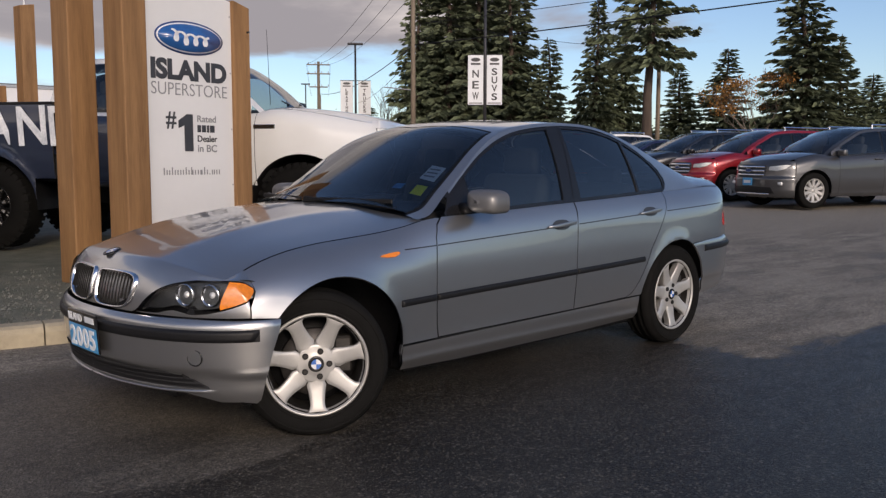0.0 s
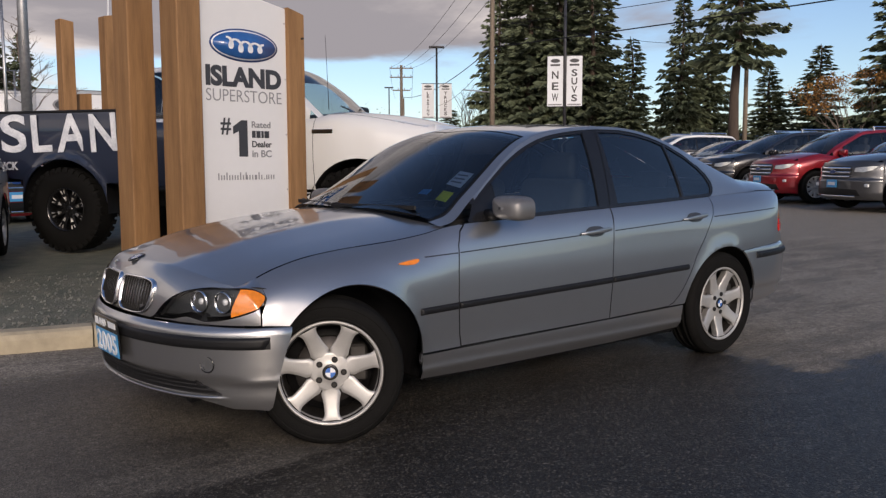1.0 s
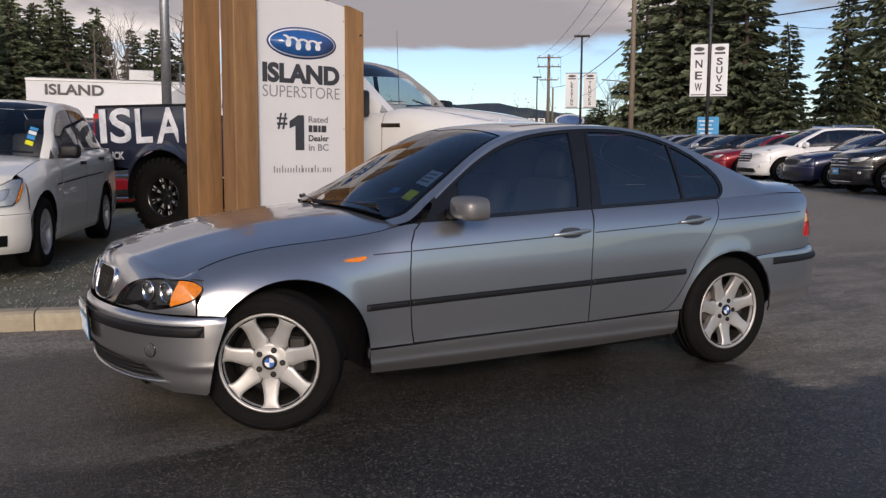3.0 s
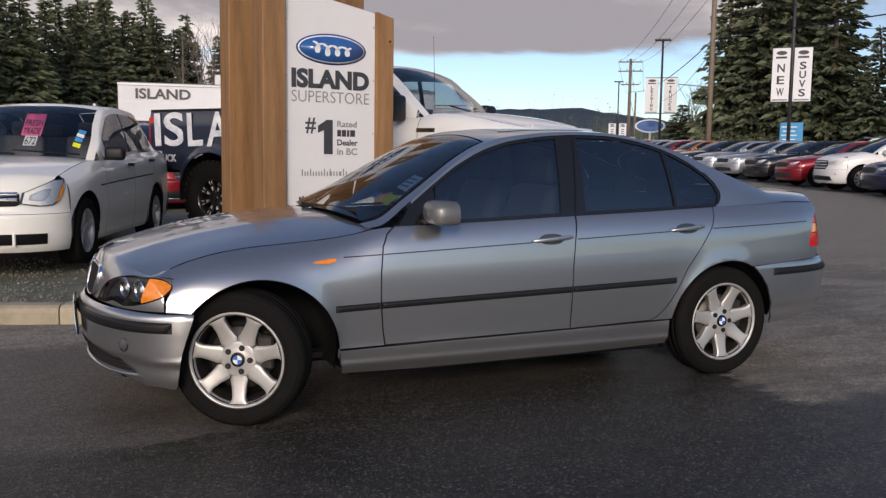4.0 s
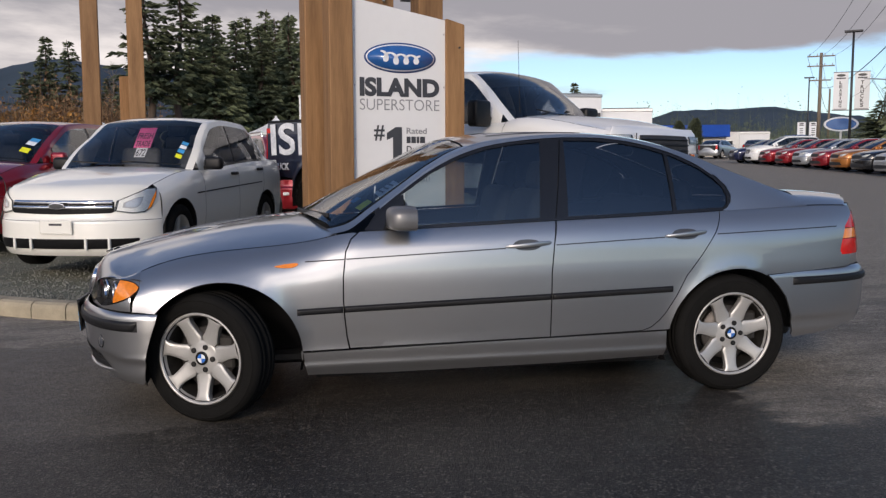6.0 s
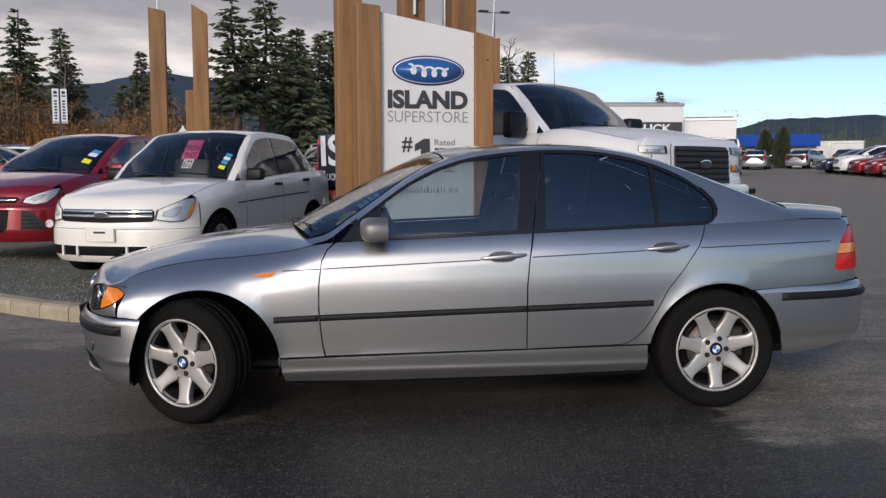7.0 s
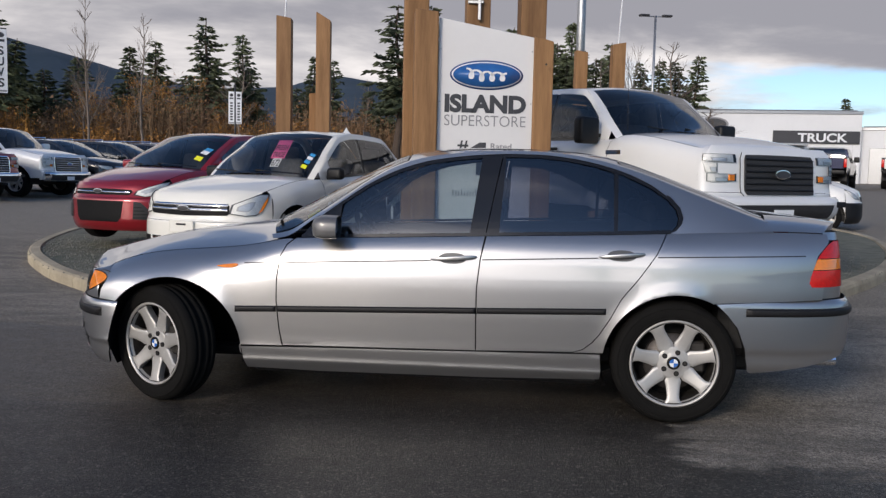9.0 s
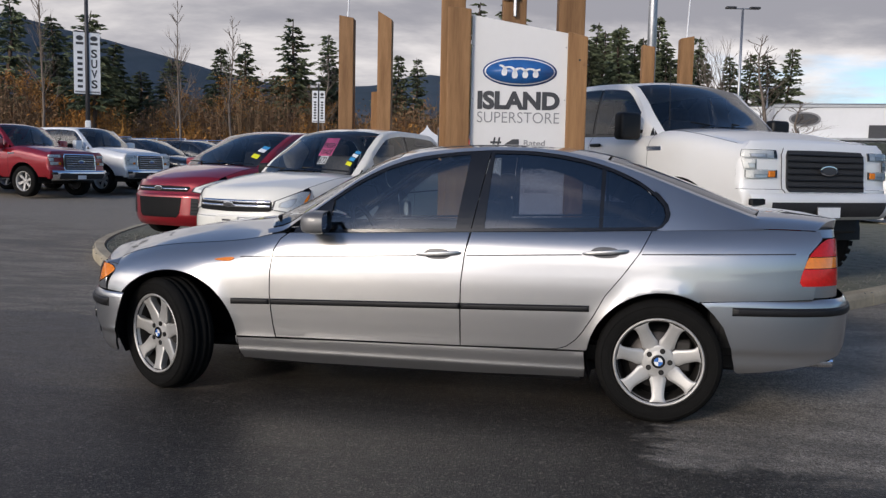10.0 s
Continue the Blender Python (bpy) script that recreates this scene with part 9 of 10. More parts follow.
def poles():
    M["pole_wood"] = material("weathered pole timber", (0.24, 0.19, 0.14), 0.85, noise_scale=1.2, vary=0.4, stretch=(5, 5, 0.3), bump=0.3, bump_scale=20)
    M["pole_dark"] = material("dark painted steel", (0.05, 0.05, 0.055), 0.5, 0.3, noise_scale=3, vary=0.3)
    # banners by the road
    ob, z0 = mast("banner_pole", "dark lamp pole with two white vertical banners", 30.3, 28.8, 11.5, 0.09, 0.07, M["pole_dark"], -46)
    for x, word in ((-0.50, "NEW"), (0.50, "SUVS")):
        banner(ob, x, 4.15 - z0, word)
        for z in (4.13, 6.77):
            arm(ob, (0, 0, z - z0), (x * 1.85, 0, z - z0), 0.025, M["pole_dark"], "banner_arm")
    # lamp with banners further off
    for x, y, top, words, zb in ((42.3, 55.6, 10.9, ("LEASING", "TRUCKS"), 5.0), (70.0, 103.4, 12.2, ("", ""), 3.4)):
        ob, z0 = mast("street_lamp", "dark street lamp with white banners", x, y, top, 0.11, 0.08, M["pole_dark"], -37, "street lamp")
        part("lamp_head", boxed((0, 0, top - z0 + 0.05), (1.3, 0.45, 0.16), 0.05, seg=2), M["pole_dark"], ob, "flat dark lamp head")
        for i, wd in enumerate(words):
            banner(ob, -0.75 + 1.5 * i, zb - z0, wd, 1.05, 2.9, not wd)
            arm(ob, (0, 0, zb - z0), (-1.3 + 2.6 * i, 0, zb - z0), 0.03, M["pole_dark"], "banner_arm")
            arm(ob, (0, 0, zb + 2.9 - z0), (-1.3 + 2.6 * i, 0, zb + 2.9 - z0), 0.03, M["pole_dark"], "banner_arm")
    # left banners
    ob, z0 = mast("banner_pole", "tall lamp pole with two white vertical banners", -21.2, 28.1, 10.5, 0.10, 0.07, M["pole_dark"], 38)
    part("pole_sleeve", boxed((0, 0, 1.2), (0.22, 0.22, 2.4), 0.03), M["paper"], ob, "white sleeve round the foot")
    for x, word in ((-0.28, ""), (0.28, "SUVS")):
        banner(ob, x, 4.1 - z0, word, 0.48, 2.55, not word)
        for z in (4.08, 6.67):
            arm(ob, (0, 0, z - z0), (x * 1.8, 0, z - z0), 0.025, M["pole_dark"], "banner_arm")
    ob, z0 = mast("banner_pole", "pole with two small white banners", -20.0, 53.2, 7.0, 0.07, 0.05, M["pole_dark"], 20)
    for x in (-0.24, 0.24):
        banner(ob, x, 4.3 - z0, "", 0.40, 2.2, True)
    # blue information sign
    x, y = 36.05, 34.55
    z0 = ground_z(x, y)
    ob = thing("information_sign", "bright blue information sign on two legs", "sign", m=pose(x, y, z0, 0, 0, -46))
    part("sign_board", boxed((0, 0, 1.85), (1.25, 0.06, 1.3), 0.01), M["sky_blue"], ob)
    for i in range(4):
        part("sign_bar", boxed((-0.12, -0.035, 2.25 - 0.24 * i), (0.85 - 0.18 * (i % 2), 0.01, 0.07), 0.002), M["paper"], ob)
    for sx in (-0.5, 0.5):
        part("leg", boxed((sx, 0.04, 0.6), (0.07, 0.05, 1.3)), M["galv"], ob)
    # oval roadside sign far down the lot
    x, y = 50.6, 68.5
    z0 = ground_z(x, y)
    ob = thing("oval_sign", "blue oval sign with a white rim on a grey post", "sign", m=pose(x, y, z0, 0, 0, -36))
    oval_badge(ob, Matrix.Translation((0, -0.15, 4.5 - z0)) @ Matrix.Rotation(radians(90), 4, "X"), 3.0, 1.35, "paper", "oval_blue")
    part("post", boxed((0, 0, (4.0 - z0) / 2), (0.2, 0.2, 4.0 - z0), 0.02), M["galv"], ob)
    # wooden poles
    big, _ = mast("utility_pole", "tall weathered wooden utility pole with a transformer", 28.2, 32.2, 12.4, 0.145, 0.115, M["pole_wood"], -40)
    bm = bmesh.new()
    rod(bm, (0.32, 0, 9.3), (0.32, 0, 10.2), 0.22, n=16)
    part("transformer", bm, M["galv"], big, "grey transformer can", True)
    part("cross_arm", boxed((0, -0.18, 11.2), (2.4, 0.10, 0.12), 0.01), M["pole_wood"], big)
    arm(big, (0, 0, 4.2), (-1.6, 0, 4.35), 0.03, M["galv"], "bracket_arm")
    far, z0 = mast("utility_pole", "cross-armed wooden utility pole", 60.0, 86.0, 13.3, 0.22, 0.17, M["pole_wood"], -35)
    for z in (12.9, 11.8, 10.2):
        part("cross_arm", boxed((0, -0.2, z - z0), (2.9 if z > 10.5 else 2.2, 0.12, 0.14), 0.01), M["pole_wood"], far)
        for k in range(4):
            bm = bmesh.new()
            rod(bm, (-1.2 + 0.8 * k, -0.2, z - z0 + 0.05), (-1.2 + 0.8 * k, -0.2, z - z0 + 0.32), 0.06, 0.04, 8)
            part("insulator", bm, M["galv"], far)
    mast("utility_pole", "slim pale wooden pole by the trees", 46.8, 28.8, 9.0, 0.16, 0.12, M["pole_wood"], 0)
    mast("utility_pole", "far weathered wooden utility pole", 90.0, 128.0, 13.0, 0.2, 0.15, M["pole_wood"], 0)
    # double-headed lot lamp
    for x, y, top in ((7.7, 50.3, 11.2), (12.1, 68.9, 8.3)):
        ob, z0 = mast("lot_lamp", "grey lot lamp with two flat heads", x, y, top, 0.10, 0.07, M["galv"], 12, "street lamp")
        arm(ob, (-0.75, 0, top - z0 - 0.05), (0.75, 0, top - z0 - 0.05), 0.035, M["galv"])
        for sx in (-1, 1):
            part("lamp_head", boxed((sx * 0.72, 0, top - z0), (0.62, 0.34, 0.13), 0.04, seg=2), M["pole_dark"], ob)
    ob, z0 = mast("flag_mast", "bright metal flag mast behind the posts", 1.72, 18.45, 10.5, 0.13, 0.10, M["galv"], 0)
    # feather flag
    ob, z0 = mast("feather_flag", "small dark feather flag with white print", -6.2, 29.0, 2.9, 0.02, 0.01, M["galv"], 20, "flag")
    bm = bmesh.new()
    v = [bm.verts.new(p) for p in ((0.0, 0, 0.5), (0.42, 0.02, 0.6), (0.44, 0.04, 1.9), (0.22, 0.02, 2.35), (0.0, 0, 2.35))]
    bm.faces.new(v)
    part("flag_cloth", bm, M["ink"], ob)
    # wires: sagging runs between the poles
    w = thing("overhead_wires", "black overhead wires sagging between the poles", "wires")

    def wire(a, b, sag, r):
        a, b = Vector(a), Vector(b)
        pts = []
        for i in range(25):
            t = i / 24
            p = a.lerp(b, t)
            p.z -= sag * 4 * t * (1 - t)
            pts.append(p)
        vs, fs = [], []
        cone_tube(vs, fs, pts, [r] * len(pts), 5)
        hang("wire", mesh_of("wire", vs, fs, M["black"]), w)
    top = Vector((28.2, 32.2, 0))
    wire(top + Vector((0, 0, 7.4)), (33, -18, 8.4), 0.35, 0.030)
    wire(top + Vector((0, 0, 8.5)), (33, -18, 9.6), 0.5, 0.016)
    wire(top + Vector((0, 0, 8.9)), (46.8, 28.8, 8.6), 0.4, 0.014)
    for k in (-1.0, 0.0, 1.0):
        wire(top + Vector((k * 0.8, -k * 0.6, 11.3)), (33 + k, -18, 12.4), 0.5, 0.013)
        wire(top + Vector((k * 0.8, -k * 0.6, 11.3)), (60 + k * 1.2, 86 - k * 0.8, 13.0), 0.9, 0.016)
        wire((60 + k * 1.2, 86 - k * 0.8, 13.0), (90 + k * 1.2, 128 - k * 0.8, 12.8), 0.8, 0.02)
    wire(top + Vector((0, 0, 7.4)), (60, 86, 9.4), 0.9, 0.028)
    wire((60, 86, 9.4), (90, 128, 9.4), 0.9, 0.03)
    wire(top + Vector((0, 0, 6.9)), (42.3, 55.6, 6.0), 0.5, 0.014)


# ---- trees ----
def leaf_mat(name, a, b, rv=0.25):
    mt = material(name, a, 0.75, noise_scale=0.35, vary=0.0, color2=b, random_vary=rv, spec=0.25)
    nt = mt.node_tree
    bs = nt.nodes["Principled BSDF"]
    src = bs.inputs["Base Color"].links[0].from_socket
    ge = nt.nodes.new("ShaderNodeNewGeometry")
    hs = nt.nodes.new("ShaderNodeHueSaturation")
    mr = nt.nodes.new("ShaderNodeMapRange")
    mr.inputs["To Min"].default_value, mr.inputs["To Max"].default_value = 0.55, 1.45
    nt.links.new(ge.outputs["Random Per Island"], mr.inputs["Value"])
    nt.links.new(mr.outputs["Result"], hs.inputs["Value"])
    nt.links.new(src, hs.inputs["Color"])
    nt.links.new(hs.outputs["Color"], bs.inputs["Base Color"])
    return mt


def cone_tube(vs, fs, pts, radii, n=6):
    """A tapering limb along points."""
    base = len(vs)
    for k, (p, r) in enumerate(zip(pts, radii)):
        d = (pts[min(k + 1, len(pts) - 1)] - pts[max(k - 1, 0)]).normalized()
        s = d.cross(Vector((0.3, 0.9, 0.2))).normalized()
        t = d.cross(s)
        for i in range(n):
            a = 2 * math.pi * i / n
            vs.append(tuple(p + (s * math.cos(a) + t * math.sin(a)) * r))
    for k in range(len(pts) - 1):
        for i in range(n):
            j = (i + 1) % n
            fs.append((base + k * n + i, base + k * n + j, base + (k + 1) * n + j, base + (k + 1) * n + i))


def spray(vs, fs, p, along, size, rnd):
    """A drooping tuft of needles: two crossed ragged blades."""
    side = along.cross(Vector((0, 0, 1)))
    if side.length < 1e-3:
        side = Vector((1, 0, 0))
    side.normalize()
    upv = side.cross(along).normalized()
    for q in range(2):
        s = (side * math.cos(q * 1.3) + upv * math.sin(q * 1.3)) * size * rnd.uniform(0.16, 0.34)
        b = len(vs)
        e = p + along * size * rnd.uniform(0.8, 1.2) - Vector((0, 0, size * rnd.uniform(0.1, 0.45)))
        mid = p.lerp(e, 0.45)
        vs += [tuple(p), tuple(mid + s), tuple(e), tuple(mid - s * rnd.uniform(0.6, 1.1))]
        fs.append((b, b + 1, b + 2, b + 3))


def conifer_mesh(seed, bare=0.08, dens=1.0, droop=0.35, ragged=0.3, oval=False):
    """A conifer 10 m high: trunk and crown."""
    rnd = random.Random(seed)
    tv, tf, cv, cf = [], [], [], []
    H = 10.0
    pts = [Vector((0.12 * math.sin(k * 0.9 + seed), 0.10 * math.cos(k * 1.1 + seed), H * k / 8)) for k in range(9)]
    pts[0] = Vector((0, 0, -0.3))
    cone_tube(tv, tf, pts, [0.20 * (1 - k / 8.3) + 0.012 for k in range(9)], 8)
    z = H * bare + 0.3
    while z < H * 0.985:
        u = (z / H - bare) / (1 - bare)
        R = (1 - u) ** 0.85 * 1.75 * (0.45 + 0.55 * min(1, u / 0.12)) + 0.10
        if oval:
            R = 1.5 * max(0.02, math.sin(math.pi * min(0.97, 0.12 + 0.88 * u))) ** 0.6
        n = max(3, int((7 - 3 * u) * dens + rnd.random()))
        a0 = rnd.uniform(0, 6.28)
        for i in range(n):
            if rnd.random() < ragged * 0.45:
                continue
            a = a0 + 6.283 * i / n + rnd.uniform(-0.4, 0.4)
            L = R * rnd.uniform(1 - ragged, 1 + ragged * 0.5)
            d = Vector((math.cos(a), math.sin(a), 0.25 * u - droop * (1 - u) * rnd.uniform(0.4, 1.2)))
            o = Vector((pts[min(8, int(z / H * 8))].x, pts[min(8, int(z / H * 8))].y, z + rnd.uniform(-0.1, 0.1)))
            tip = o + d * L
            cone_tube(tv, tf, [o, tip], [0.022 * (1 - u) + 0.008, 0.004], 3)
            m = max(6, int(L * 16))
            for k in range(m):
                f = 0.10 + 0.90 * (k + rnd.random()) / m
                p = o.lerp(tip, f) + Vector((rnd.uniform(-0.05, 0.05), rnd.uniform(-0.05, 0.05), rnd.uniform(-0.06, 0.06)))
                sw = rnd.choice((-1, 1)) * rnd.uniform(0.2, 1.1)
                al = Vector((math.cos(a + sw), math.sin(a + sw), d.z - 0.15 + rnd.uniform(-0.15, 0.2)))
                spray(cv, cf, p, al, rnd.uniform(0.28, 0.50) * (1.0 - 0.3 * u), rnd)
        z += rnd.uniform(0.14, 0.23)
    return mesh_of("trunk", tv, tf, M["bark"]), mesh_of("crown", cv, cf, M["needles"], False)


def limb(tv, tf, tips, p, d, L, r, depth, rnd, spread):
    """Branches that fork again and again."""
    mid = p + d * L * 0.5 + Vector((rnd.uniform(-1, 1), rnd.uniform(-1, 1), 0)) * L * 0.06
    e = p + d * L
    cone_tube(tv, tf, [p, mid, e], [r, r * 0.8, r * 0.6], 5 if depth > 2 else 3)
    if depth == 0:
        tips.append((e, d))
        return
    for _ in range(rnd.choice((2, 3, 3))):
        nd = (d + Vector((rnd.uniform(-1, 1), rnd.uniform(-1, 1), rnd.uniform(-0.2, 0.7))) * spread).normalized()
        limb(tv, tf, tips, p.lerp(e, rnd.uniform(0.55, 1.0)), nd, L * rnd.uniform(0.55, 0.78), r * 0.5, depth - 1, rnd, spread)


def broadleaf_mesh(seed, leaves, spread=0.6, tall=True):
    """A broadleaf tree about 10 m high, bare or with leaves left on it."""
    rnd = random.Random(seed)
    tv, tf, tips = [], [], []
    if tall:
        pts = [Vector((0.15 * math.sin(k + seed), 0.15 * math.cos(k * 1.3 + seed), 10.0 * k / 7 - 0.2)) for k in range(8)]
        cone_tube(tv, tf, pts, [0.11 * (1 - k / 7.4) + 0.008 for k in range(8)], 7)
        for _ in range(26):
            u = rnd.uniform(0.25, 0.97)
            a = rnd.uniform(0, 6.28)
            p = pts[int(u * 7)].lerp(pts[min(7, int(u * 7) + 1)], u * 7 % 1)
            limb(tv, tf, tips, p, Vector((math.cos(a), math.sin(a), rnd.uniform(0.8, 1.6))).normalized(), (1.15 - u) * 1.9, 0.028, 2, rnd, 0.5)
    else:
        for _ in range(4):
            a = rnd.uniform(0, 6.28)
            limb(tv, tf, tips, Vector((0, 0, -0.2)), Vector((math.cos(a) * 0.35, math.sin(a) * 0.35, 1)).normalized(), 4.2, 0.14, 4, rnd, spread)
    cv, cf = [], []
    for p, d in tips:
        for _ in range(leaves):
            q = p + Vector((rnd.gauss(0, 0.30), rnd.gauss(0, 0.30), rnd.gauss(0, 0.26)))
            s = rnd.uniform(0.07, 0.17)
            b = len(cv)
            ax, bx = Vector((rnd.uniform(-1, 1), rnd.uniform(-1, 1), rnd.uniform(-1, 1))), Vector((rnd.uniform(-1, 1), rnd.uniform(-1, 1), rnd.uniform(-1, 1)))
            cv += [tuple(q - ax * s), tuple(q + bx * s * 0.6), tuple(q + ax * s), tuple(q - bx * s * 0.6)]
            cf.append((b, b + 1, b + 2, b + 3))
    return mesh_of("trunk", tv, tf, M["bark_grey"]), (mesh_of("crown", cv, cf, M["autumn"], False) if cv else None)


TREES = (
    ("fir", 43.0, 48.4, 14.6, 5), ("fir", 46.7, 49.1, 19.7, 6.5), ("fir", 46.5, 45.1, 18.1, 7), ("fir", 46.7, 42.0, 15.2, 6), ("fir", 47.1, 38.5, 9.1, 4.2), ("fir", 52.5, 38.1, 12.8, 4.4), ("fir", 57.0, 38.8, 11.8, 4.4),
    ("pine", 44.9, 28.2, 17.3, 5.5), ("fir", 56.1, 32.9, 7.0, 4.5), ("fir", 62.1, 32.5, 8.9, 5), ("fir", 52.9, 21.9, 13.0, 6.2), ("fir", 57.5, 21.4, 8.6, 4.2), ("fir", 80.7, 28.0, 7.5, 6), ("fir", 72.3, 21.8, 9.8, 6),
    ("fir", 71.0, 90.2, 6.1, 6), ("fir", -51.2, 61.7, 13.9, 6), ("fir", -51.4, 67.8, 13.1, 6), ("pine", -40.3, 57.2, 11.7, 5), ("fir", -40.5, 80.1, 11.6, 5), ("fir", -38.2, 81.2, 12.3, 6), ("pine", -30.0, 73.8, 13.5, 5.5),
    ("fir", -28.4, 79.7, 12.9, 5), ("fir", -23.2, 86.6, 11.6, 4.5), ("fir", -21.2, 87.1, 11.3, 4.5), ("pine", -10.4, 64.0, 13.2, 5.5), ("pine", -8.5, 66.3, 13.8, 5.5), ("fir", -6.0, 68.5, 11.7, 5.5), ("fir", -1.9, 84.7, 14.5, 5.5),
    ("fir", 0.3, 86.7, 14.5, 6), ("fir", 2.4, 88.0, 13.4, 5.5), ("fir", 4.1, 84.7, 15.0, 5), ("fir", 8.3, 89.5, 13.6, 5), ("fir", 15.6, 93.7, 12.3, 5.5), ("fir", 17.8, 93.3, 12.8, 5), ("fir", 48.1, 137.0, 11.8, 5), ("fir", 7.7, 85.1, 11.5, 5),
    ("fir", 10.8, 84.7, 11.2, 4.5), ("fir", 12.8, 86.4, 11.5, 4.5), ("fir", 50.5, 50.5, 15.0, 6.5), ("fir", 49.0, 43.5, 14.5, 6), ("fir", -47.0, 71.0, 11.0, 6), ("fir", -44.0, 76.0, 10.0, 6), ("fir", -33.5, 83.0, 9.5, 5.5),
    ("fir", -8.4, 74.8, 10.7, 5.5), ("fir", -7.6, 78.9, 12.2, 5.5), ("fir", -6.2, 77.0, 10.9, 5.5), ("fir", -4.7, 75.1, 12.1, 5.5), ("fir", -3.7, 79.1, 13.0, 5.5), ("fir", -2.5, 75.1, 11.8, 5.5), ("fir", -1.3, 81.1, 13.2, 5.5),
    ("fir", 0.3, 78.5, 13.0, 5.5), ("fir", 1.6, 80.5, 11.9, 5.5), ("fir", 4.6, 80.0, 12.0, 5.5), ("fir", 6.0, 80.8, 11.0, 5.5), ("fir", 3.2, 81.3, 11.4, 5.5), ("bare", 9.5, 79.3, 13.0, 9), ("birch", -40.3, 51.1, 13.9, 4), ("birch", -32.3, 56.2, 12.3, 3.5), ("birch", -29.7, 59.8, 11.6, 4), ("birch", 6.0, 72.7, 10.1, 5), ("birch", 9.6, 54.4, 9.2, 6), ("birch", 10.8, 47.9, 4.6, 5),
    ("birch", -24.0, 66.0, 9.5, 5), ("birch", -35.5, 62.0, 9.0, 4), ("birch", -14.5, 72.0, 8.0, 4), ("autumn", -47.4, 58.3, 6.9, 5), ("autumn", -33.4, 72.4, 8.2, 6), ("autumn", 50.0, 23.4, 5.8, 5), ("autumn", -38.1, 70.2, 6.7, 5),
    ("autumn", -27.0, 75.3, 6.0, 5), ("autumn", -52.0, 56.0, 6.5, 5), ("fir", -55.0, 72.0, 9.5, 6), ("fir", -48.5, 78.0, 9.0, 6), ("fir", -36.5, 86.0, 9.0, 6), ("fir", -31.0, 88.0, 9.5, 6), ("fir", -26.0, 90.0, 8.5, 5), ("fir", -18.0, 90.0, 8.0, 5), ("fir", -15.0, 86.0, 9.0, 5),
    ("fir", -44.5, 66.0, 8.0, 5), ("fir", -36.0, 76.0, 8.5, 5), ("fir", 44.5, 46.5, 16.5, 7), ("fir", 49.5, 47.0, 17.0, 7), ("cypress", 31.6, 62.7, 3.1, 1.5), ("cypress", 32.7, 62.1, 3.3, 1.55), ("bare", 48.3, 57.8, 7.5, 6))


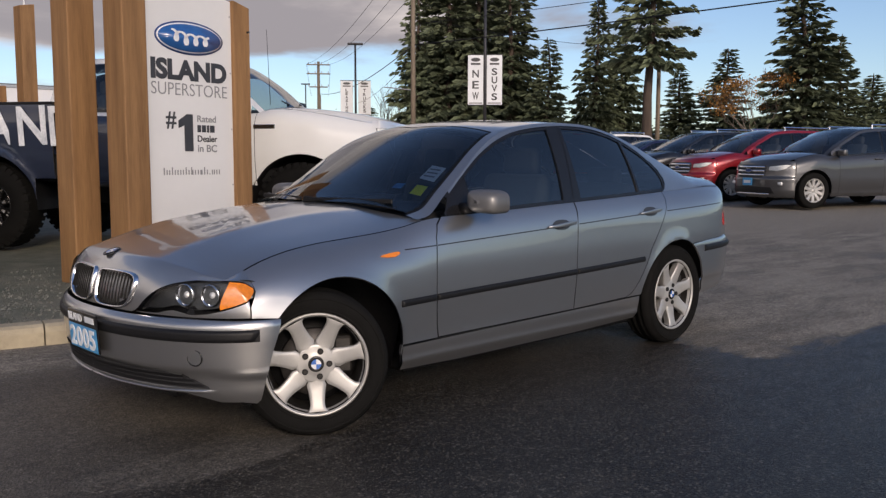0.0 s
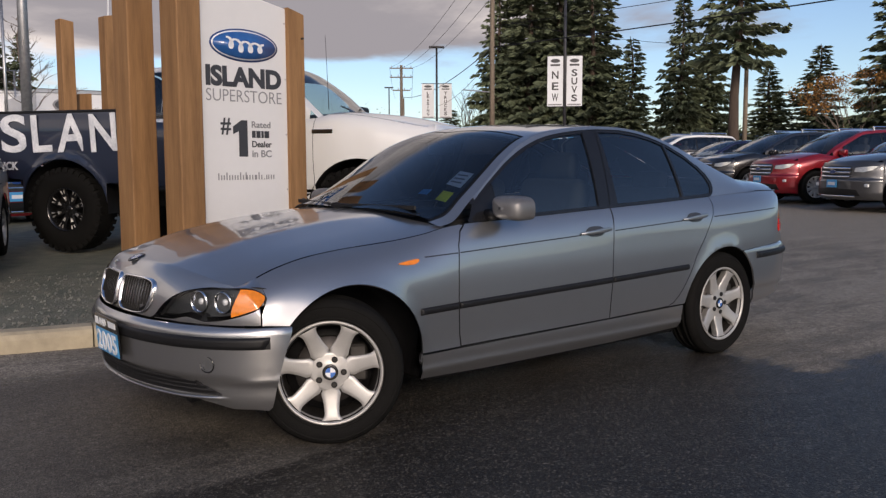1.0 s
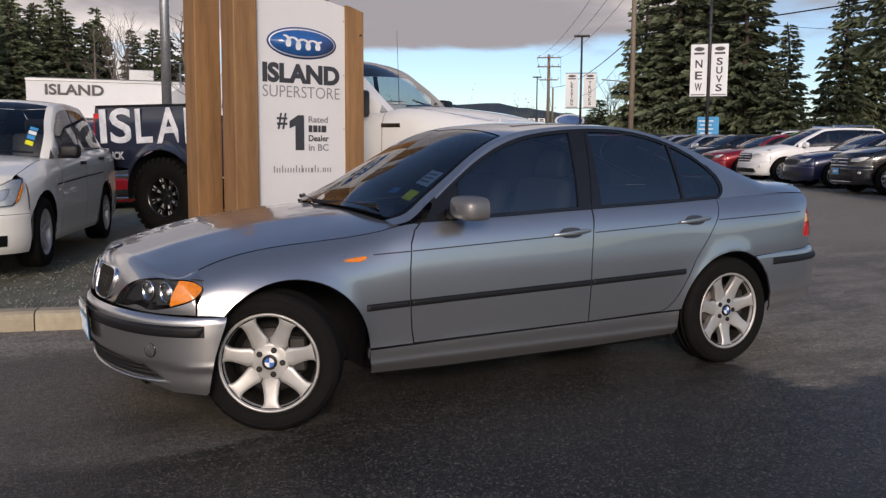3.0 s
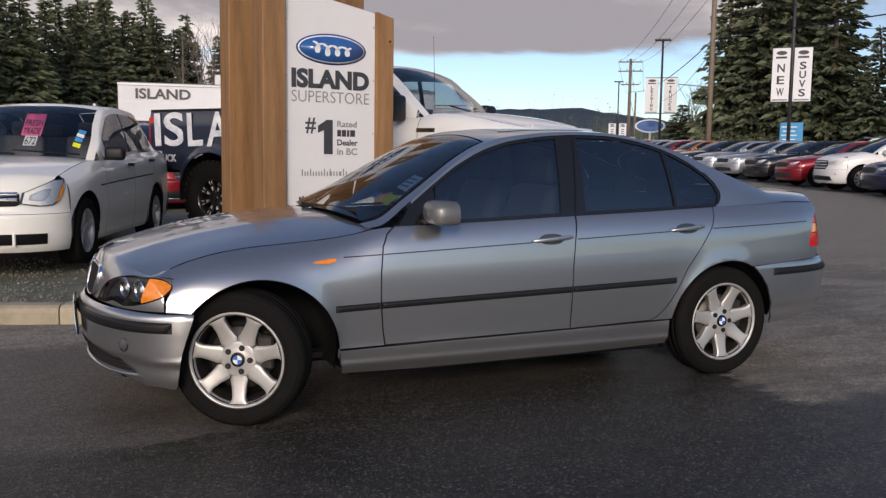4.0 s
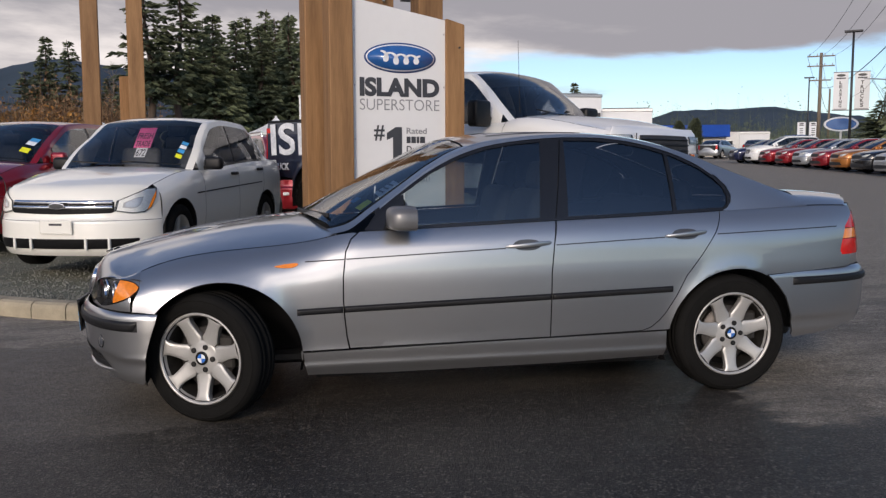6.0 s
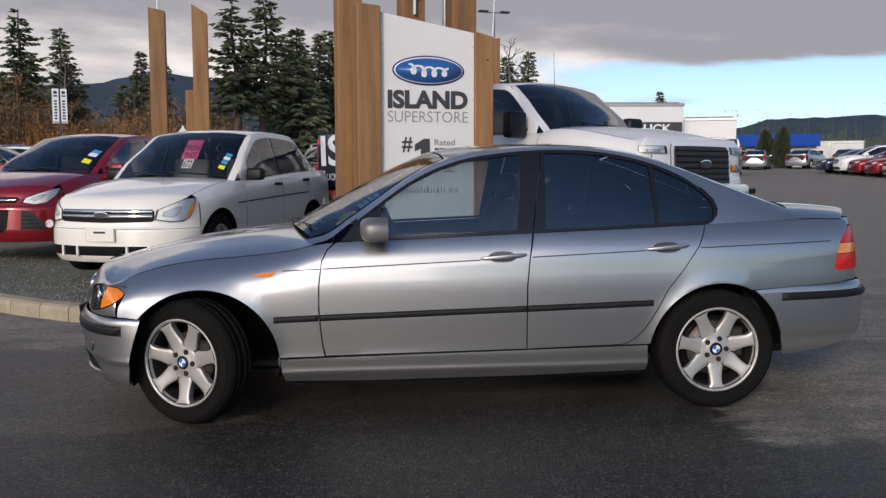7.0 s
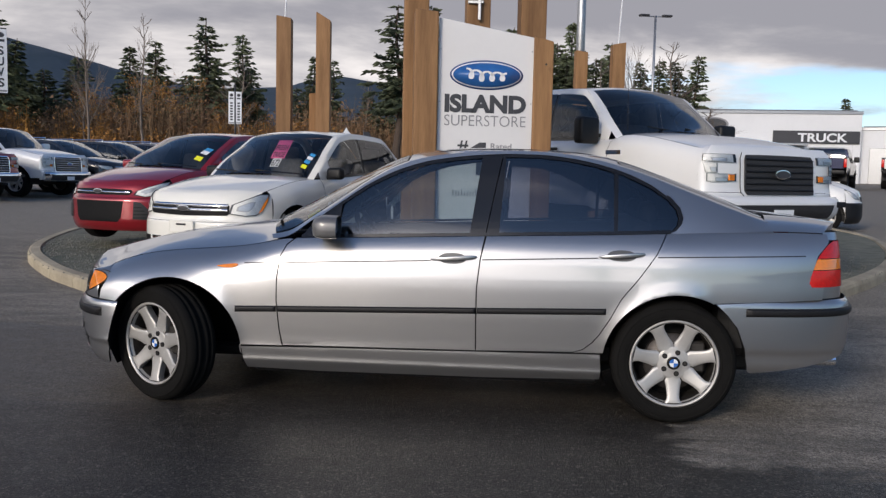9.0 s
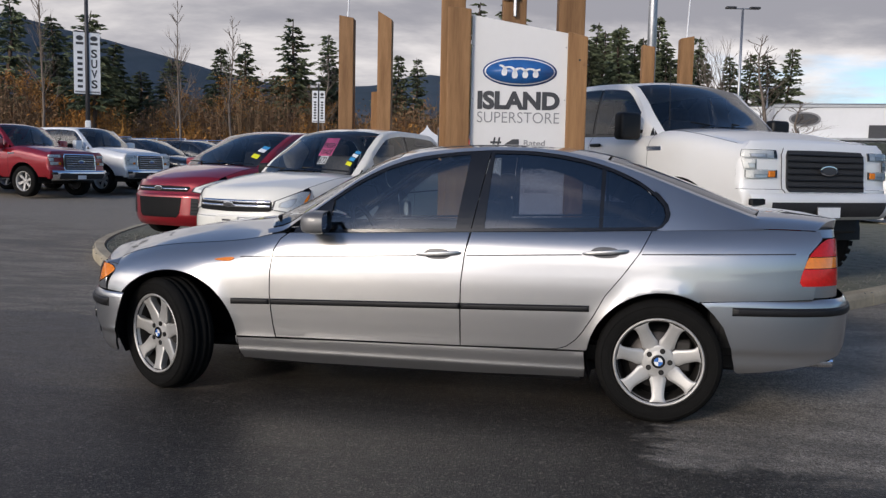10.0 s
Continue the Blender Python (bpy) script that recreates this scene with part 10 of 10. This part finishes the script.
def woods():
    M["bark"] = material("dark ridged bark", (0.085, 0.06, 0.045), 0.9, noise_scale=3, vary=0.4, stretch=(4, 4, 0.5))
    M["bark_grey"] = material("pale grey-brown bark", (0.20, 0.16, 0.13), 0.85, noise_scale=3, vary=0.4, stretch=(3, 3, 0.5))
    M["needles"] = leaf_mat("dark conifer needles", (0.092, 0.116, 0.068), (0.120, 0.138, 0.080))
    M["autumn"] = leaf_mat("rusty autumn leaves", (0.36, 0.18, 0.045), (0.22, 0.10, 0.035))
    M["scrub"] = leaf_mat("brown winter scrub", (0.225, 0.125, 0.070), (0.13, 0.095, 0.055))
    sets = {"fir": [conifer_mesh(s, 0.05, 1.0, 0.30, r) for s, r in ((3, 0.36), (11, 0.48), (27, 0.32), (40, 0.54))], "pine": [conifer_mesh(s, 0.34, 0.75, 0.15, 0.62) for s in (5, 18)],
            "cypress": [conifer_mesh(61, 0.01, 2.2, 0.02, 0.10, True)], "bare": [broadleaf_mesh(7, 0, 0.62, False)], "birch": [broadleaf_mesh(s, 0) for s in (2, 9)],
            "autumn": [broadleaf_mesh(s, 15, 0.7, False) for s in (14, 33)]}
    names = {"fir": ("conifer_tree", "dense dark green conifer", 3.3), "pine": ("pine_tree", "tall sparse pine with a bare lower trunk", 3.0), "cypress": ("clipped_conifer", "small clipped upright conifer", 3.3),
             "bare": ("bare_tree", "leafless spreading grey-brown tree", 8.0), "birch": ("bare_birch", "slim leafless pale birch", 3.6), "autumn": ("autumn_tree", "low tree with rusty autumn leaves", 8.0)}
    rnd = random.Random(8)
    for i, (k, x, y, h, w) in enumerate(TREES):
        tr, cr = sets[k][i % len(sets[k])]
        name, label, w0 = names[k]
        s, q = h / 10, w / w0
        ob = thing(name, label, "tree", "trees round the lot", m=pose(x, y, ground_z(x, y), 0, 0, rnd.uniform(0, 360)) @ Matrix.Diagonal((q, q, s, 1)))
        hang("trunk", tr, ob)
        if cr:
            hang("crown", cr, ob)

    def scrub(name, label, a0, a1, r0, r1, h, count, mat, seed):
        """A belt of tangled low growth."""
        rn = random.Random(seed)
        cv, cf = [], []
        for _ in range(count):
            a, r = radians(rn.uniform(a0, a1)), rn.uniform(r0, r1)
            c = Vector((r * math.cos(a), -4.8 + r * math.sin(a), 0))
            z0 = ground_z(c.x, c.y)
            top = h * (0.35 + 0.65 * abs(noise.noise((c.x * 0.13, c.y * 0.13, seed)) * 2)) * rn.uniform(0.6, 1.1)
            for _ in range(9):
                p = Vector((c.x + rn.gauss(0, 0.5), c.y + rn.gauss(0, 0.5), z0))
                q = p + Vector((rn.gauss(0, 0.5), rn.gauss(0, 0.5), top * rn.uniform(0.5, 1)))
                b = len(cv)
                s = Vector((rn.uniform(-1, 1), rn.uniform(-1, 1), 0)) * 0.05
                cv += [tuple(p - s), tuple(p + s), tuple(q)]
                cf.append((b, b + 1, b + 2))
                for _ in range(4):
                    o = p.lerp(q, rn.uniform(0.25, 1.0)) + Vector((rn.gauss(0, 0.35), rn.gauss(0, 0.35), rn.gauss(0, 0.2)))
                    e = Vector((rn.uniform(-1, 1), rn.uniform(-1, 1), rn.uniform(-0.6, 1))) * rn.uniform(0.15, 0.42)
                    g = Vector((rn.uniform(-1, 1), rn.uniform(-1, 1), rn.uniform(-1, 1))) * 0.13
                    b = len(cv)
                    cv += [tuple(o - g), tuple(o + e * 0.5 + g), tuple(o + e)]
                    cf.append((b, b + 1, b + 2))
        tagged(new(name, mesh_of(name, cv, cf, mat, False)), label, "scrub", "", "stuff")
    scrub("scrub_belt", "brown leafless scrub and young trees", 98, 134, 76, 100, 8.0, 3200, M["scrub"], 1)
    scrub("scrub_belt", "rusty undergrowth at the wood's edge", 102, 134, 74, 84, 5.6, 800, M["autumn"], 2)
    scrub("dark_undergrowth", "dark green undergrowth below the conifers", 12, 52, 62, 80, 3.6, 1100, M["needles"], 3)
    scrub("dark_undergrowth", "dark evergreen undergrowth behind the buildings", 72, 104, 92, 106, 5.5, 420, M["needles"], 4)
    scrub("far_woods", "far dark woodland", 44, 68, 150, 240, 10.0, 1100, M["needles"], 5)


def hills():
    """Wooded ridges all round."""
    ridge = Curve((-180, 2.5), (-90, 1.6), (-20, 1.4), (20, 1.6), (40, 1.9), (50, 2.1), (54, 2.5), (57.1, 2.9), (59, 3.2), (61.3, 3.1), (64, 3.1), (66.6, 2.5), (70, 2.2), (80, 2.6), (90, 4.2), (96, 5.3), (100, 5.7), (103, 6.0), (107, 5.2), (111, 5.0),
                  (116.5, 5.9), (119.5, 6.6), (122.5, 7.25), (125.2, 7.8), (128.4, 8.3), (136, 8.8), (150, 7), (165, 4.5), (180, 2.5))
    vs, fs = [], []
    n = 540
    rows = ((700, 0.0), (900, 0.22), (1100, 0.48), (1300, 0.76), (1500, 1.0), (1750, 0.85))
    for i in range(n):
        b = -180 + 360 * i / n
        a = radians(b)
        for r, k in rows:
            e = math.tan(radians(float(ridge(b)))) * 1500
            nz = noise.fractal((r * 0.004 * math.cos(a), r * 0.004 * math.sin(a), 2.0), 0.9, 2.1, 5) * 26 * min(1, k * 1.2) * min(1, e / 90)
            fine = noise.noise((b * 3.1, r * 0.05, 0)) * 3.0 * min(1, k)
            vs.append((r * math.cos(a), -4.8 + r * math.sin(a), 1.2 + e * k + (nz * (0.0 if k == 1 else 1)) + fine))
    m = len(rows)
    for i in range(n):
        j = (i + 1) % n
        for k in range(m - 1):
            fs.append((i * m + k, j * m + k, j * m + k + 1, i * m + k + 1))
    # the blue of distant air haze is mixed into the slope's own colour
    M["hill"] = material("wooded slope tinted by haze", (0.060, 0.085, 0.115), 0.95, noise_scale=0.012, vary=0.0, color2=(0.040, 0.062, 0.080), bump=0.0, spec=0.1)
    tagged(new("backdrop_hills", mesh_of("backdrop_hills", vs, fs, M["hill"])), "wooded ridges with haze in their blue-green colour", "hills", "", "structure")


hills()
buildings()
poles()
car_rows()
small_van()
woods()


# ---- far tents ----
M["tent_cloth"] = material("white tent cloth", (0.80, 0.80, 0.79), 0.7, noise_scale=1.5, vary=0.12, bump=0.1, bump_scale=6)


def peaked_tent(x, y, top):
    """A square party tent: a swept peak, a valance and four poles."""
    z0 = ground_z(x, y) - 0.05
    tent = thing("peaked_tent", "white peaked marquee tent on four poles across the lot", "tent", "tents across the lot", m=pose(x, y, z0, 0, 0, 20))
    H, w, eave = top - z0, 1.6, top - z0 - 1.25
    vs, fs = [], []
    n = 8
    for k in range(n + 1):
        u = k / n
        r = w * (1 - u) ** 1.7 + 0.03
        for cx, cy in ((-1, -1), (1, -1), (1, 1), (-1, 1)):
            vs.append((cx * r, cy * r, eave + (H - eave) * u))
    for k in range(n):
        for j in range(4):
            fs.append((k * 4 + j, k * 4 + (j + 1) % 4, k * 4 + 4 + (j + 1) % 4, k * 4 + 4 + j))
    hang("canopy", mesh_of("canopy", vs, fs, M["tent_cloth"], False), tent)
    for cx, cy in ((0, -1), (1, 0), (0, 1), (-1, 0)):
        part("valance", boxed((cx * w, cy * w, eave - 0.12), (0.02 + 2 * w * abs(cy), 0.02 + 2 * w * abs(cx), 0.25), 0.0), M["tent_cloth"], tent)
    for cx, cy in ((-1, -1), (1, -1), (1, 1), (-1, 1)):
        bm = bmesh.new()
        rod(bm, (cx * w * 0.98, cy * w * 0.98, 0), (cx * w * 0.98, cy * w * 0.98, eave), 0.03, n=8)
        part("tent_pole", bm, M["dark_metal"], tent)


peaked_tent(-1.15, 60.0, 4.5)
peaked_tent(-13.4, 58.6, 4.45)
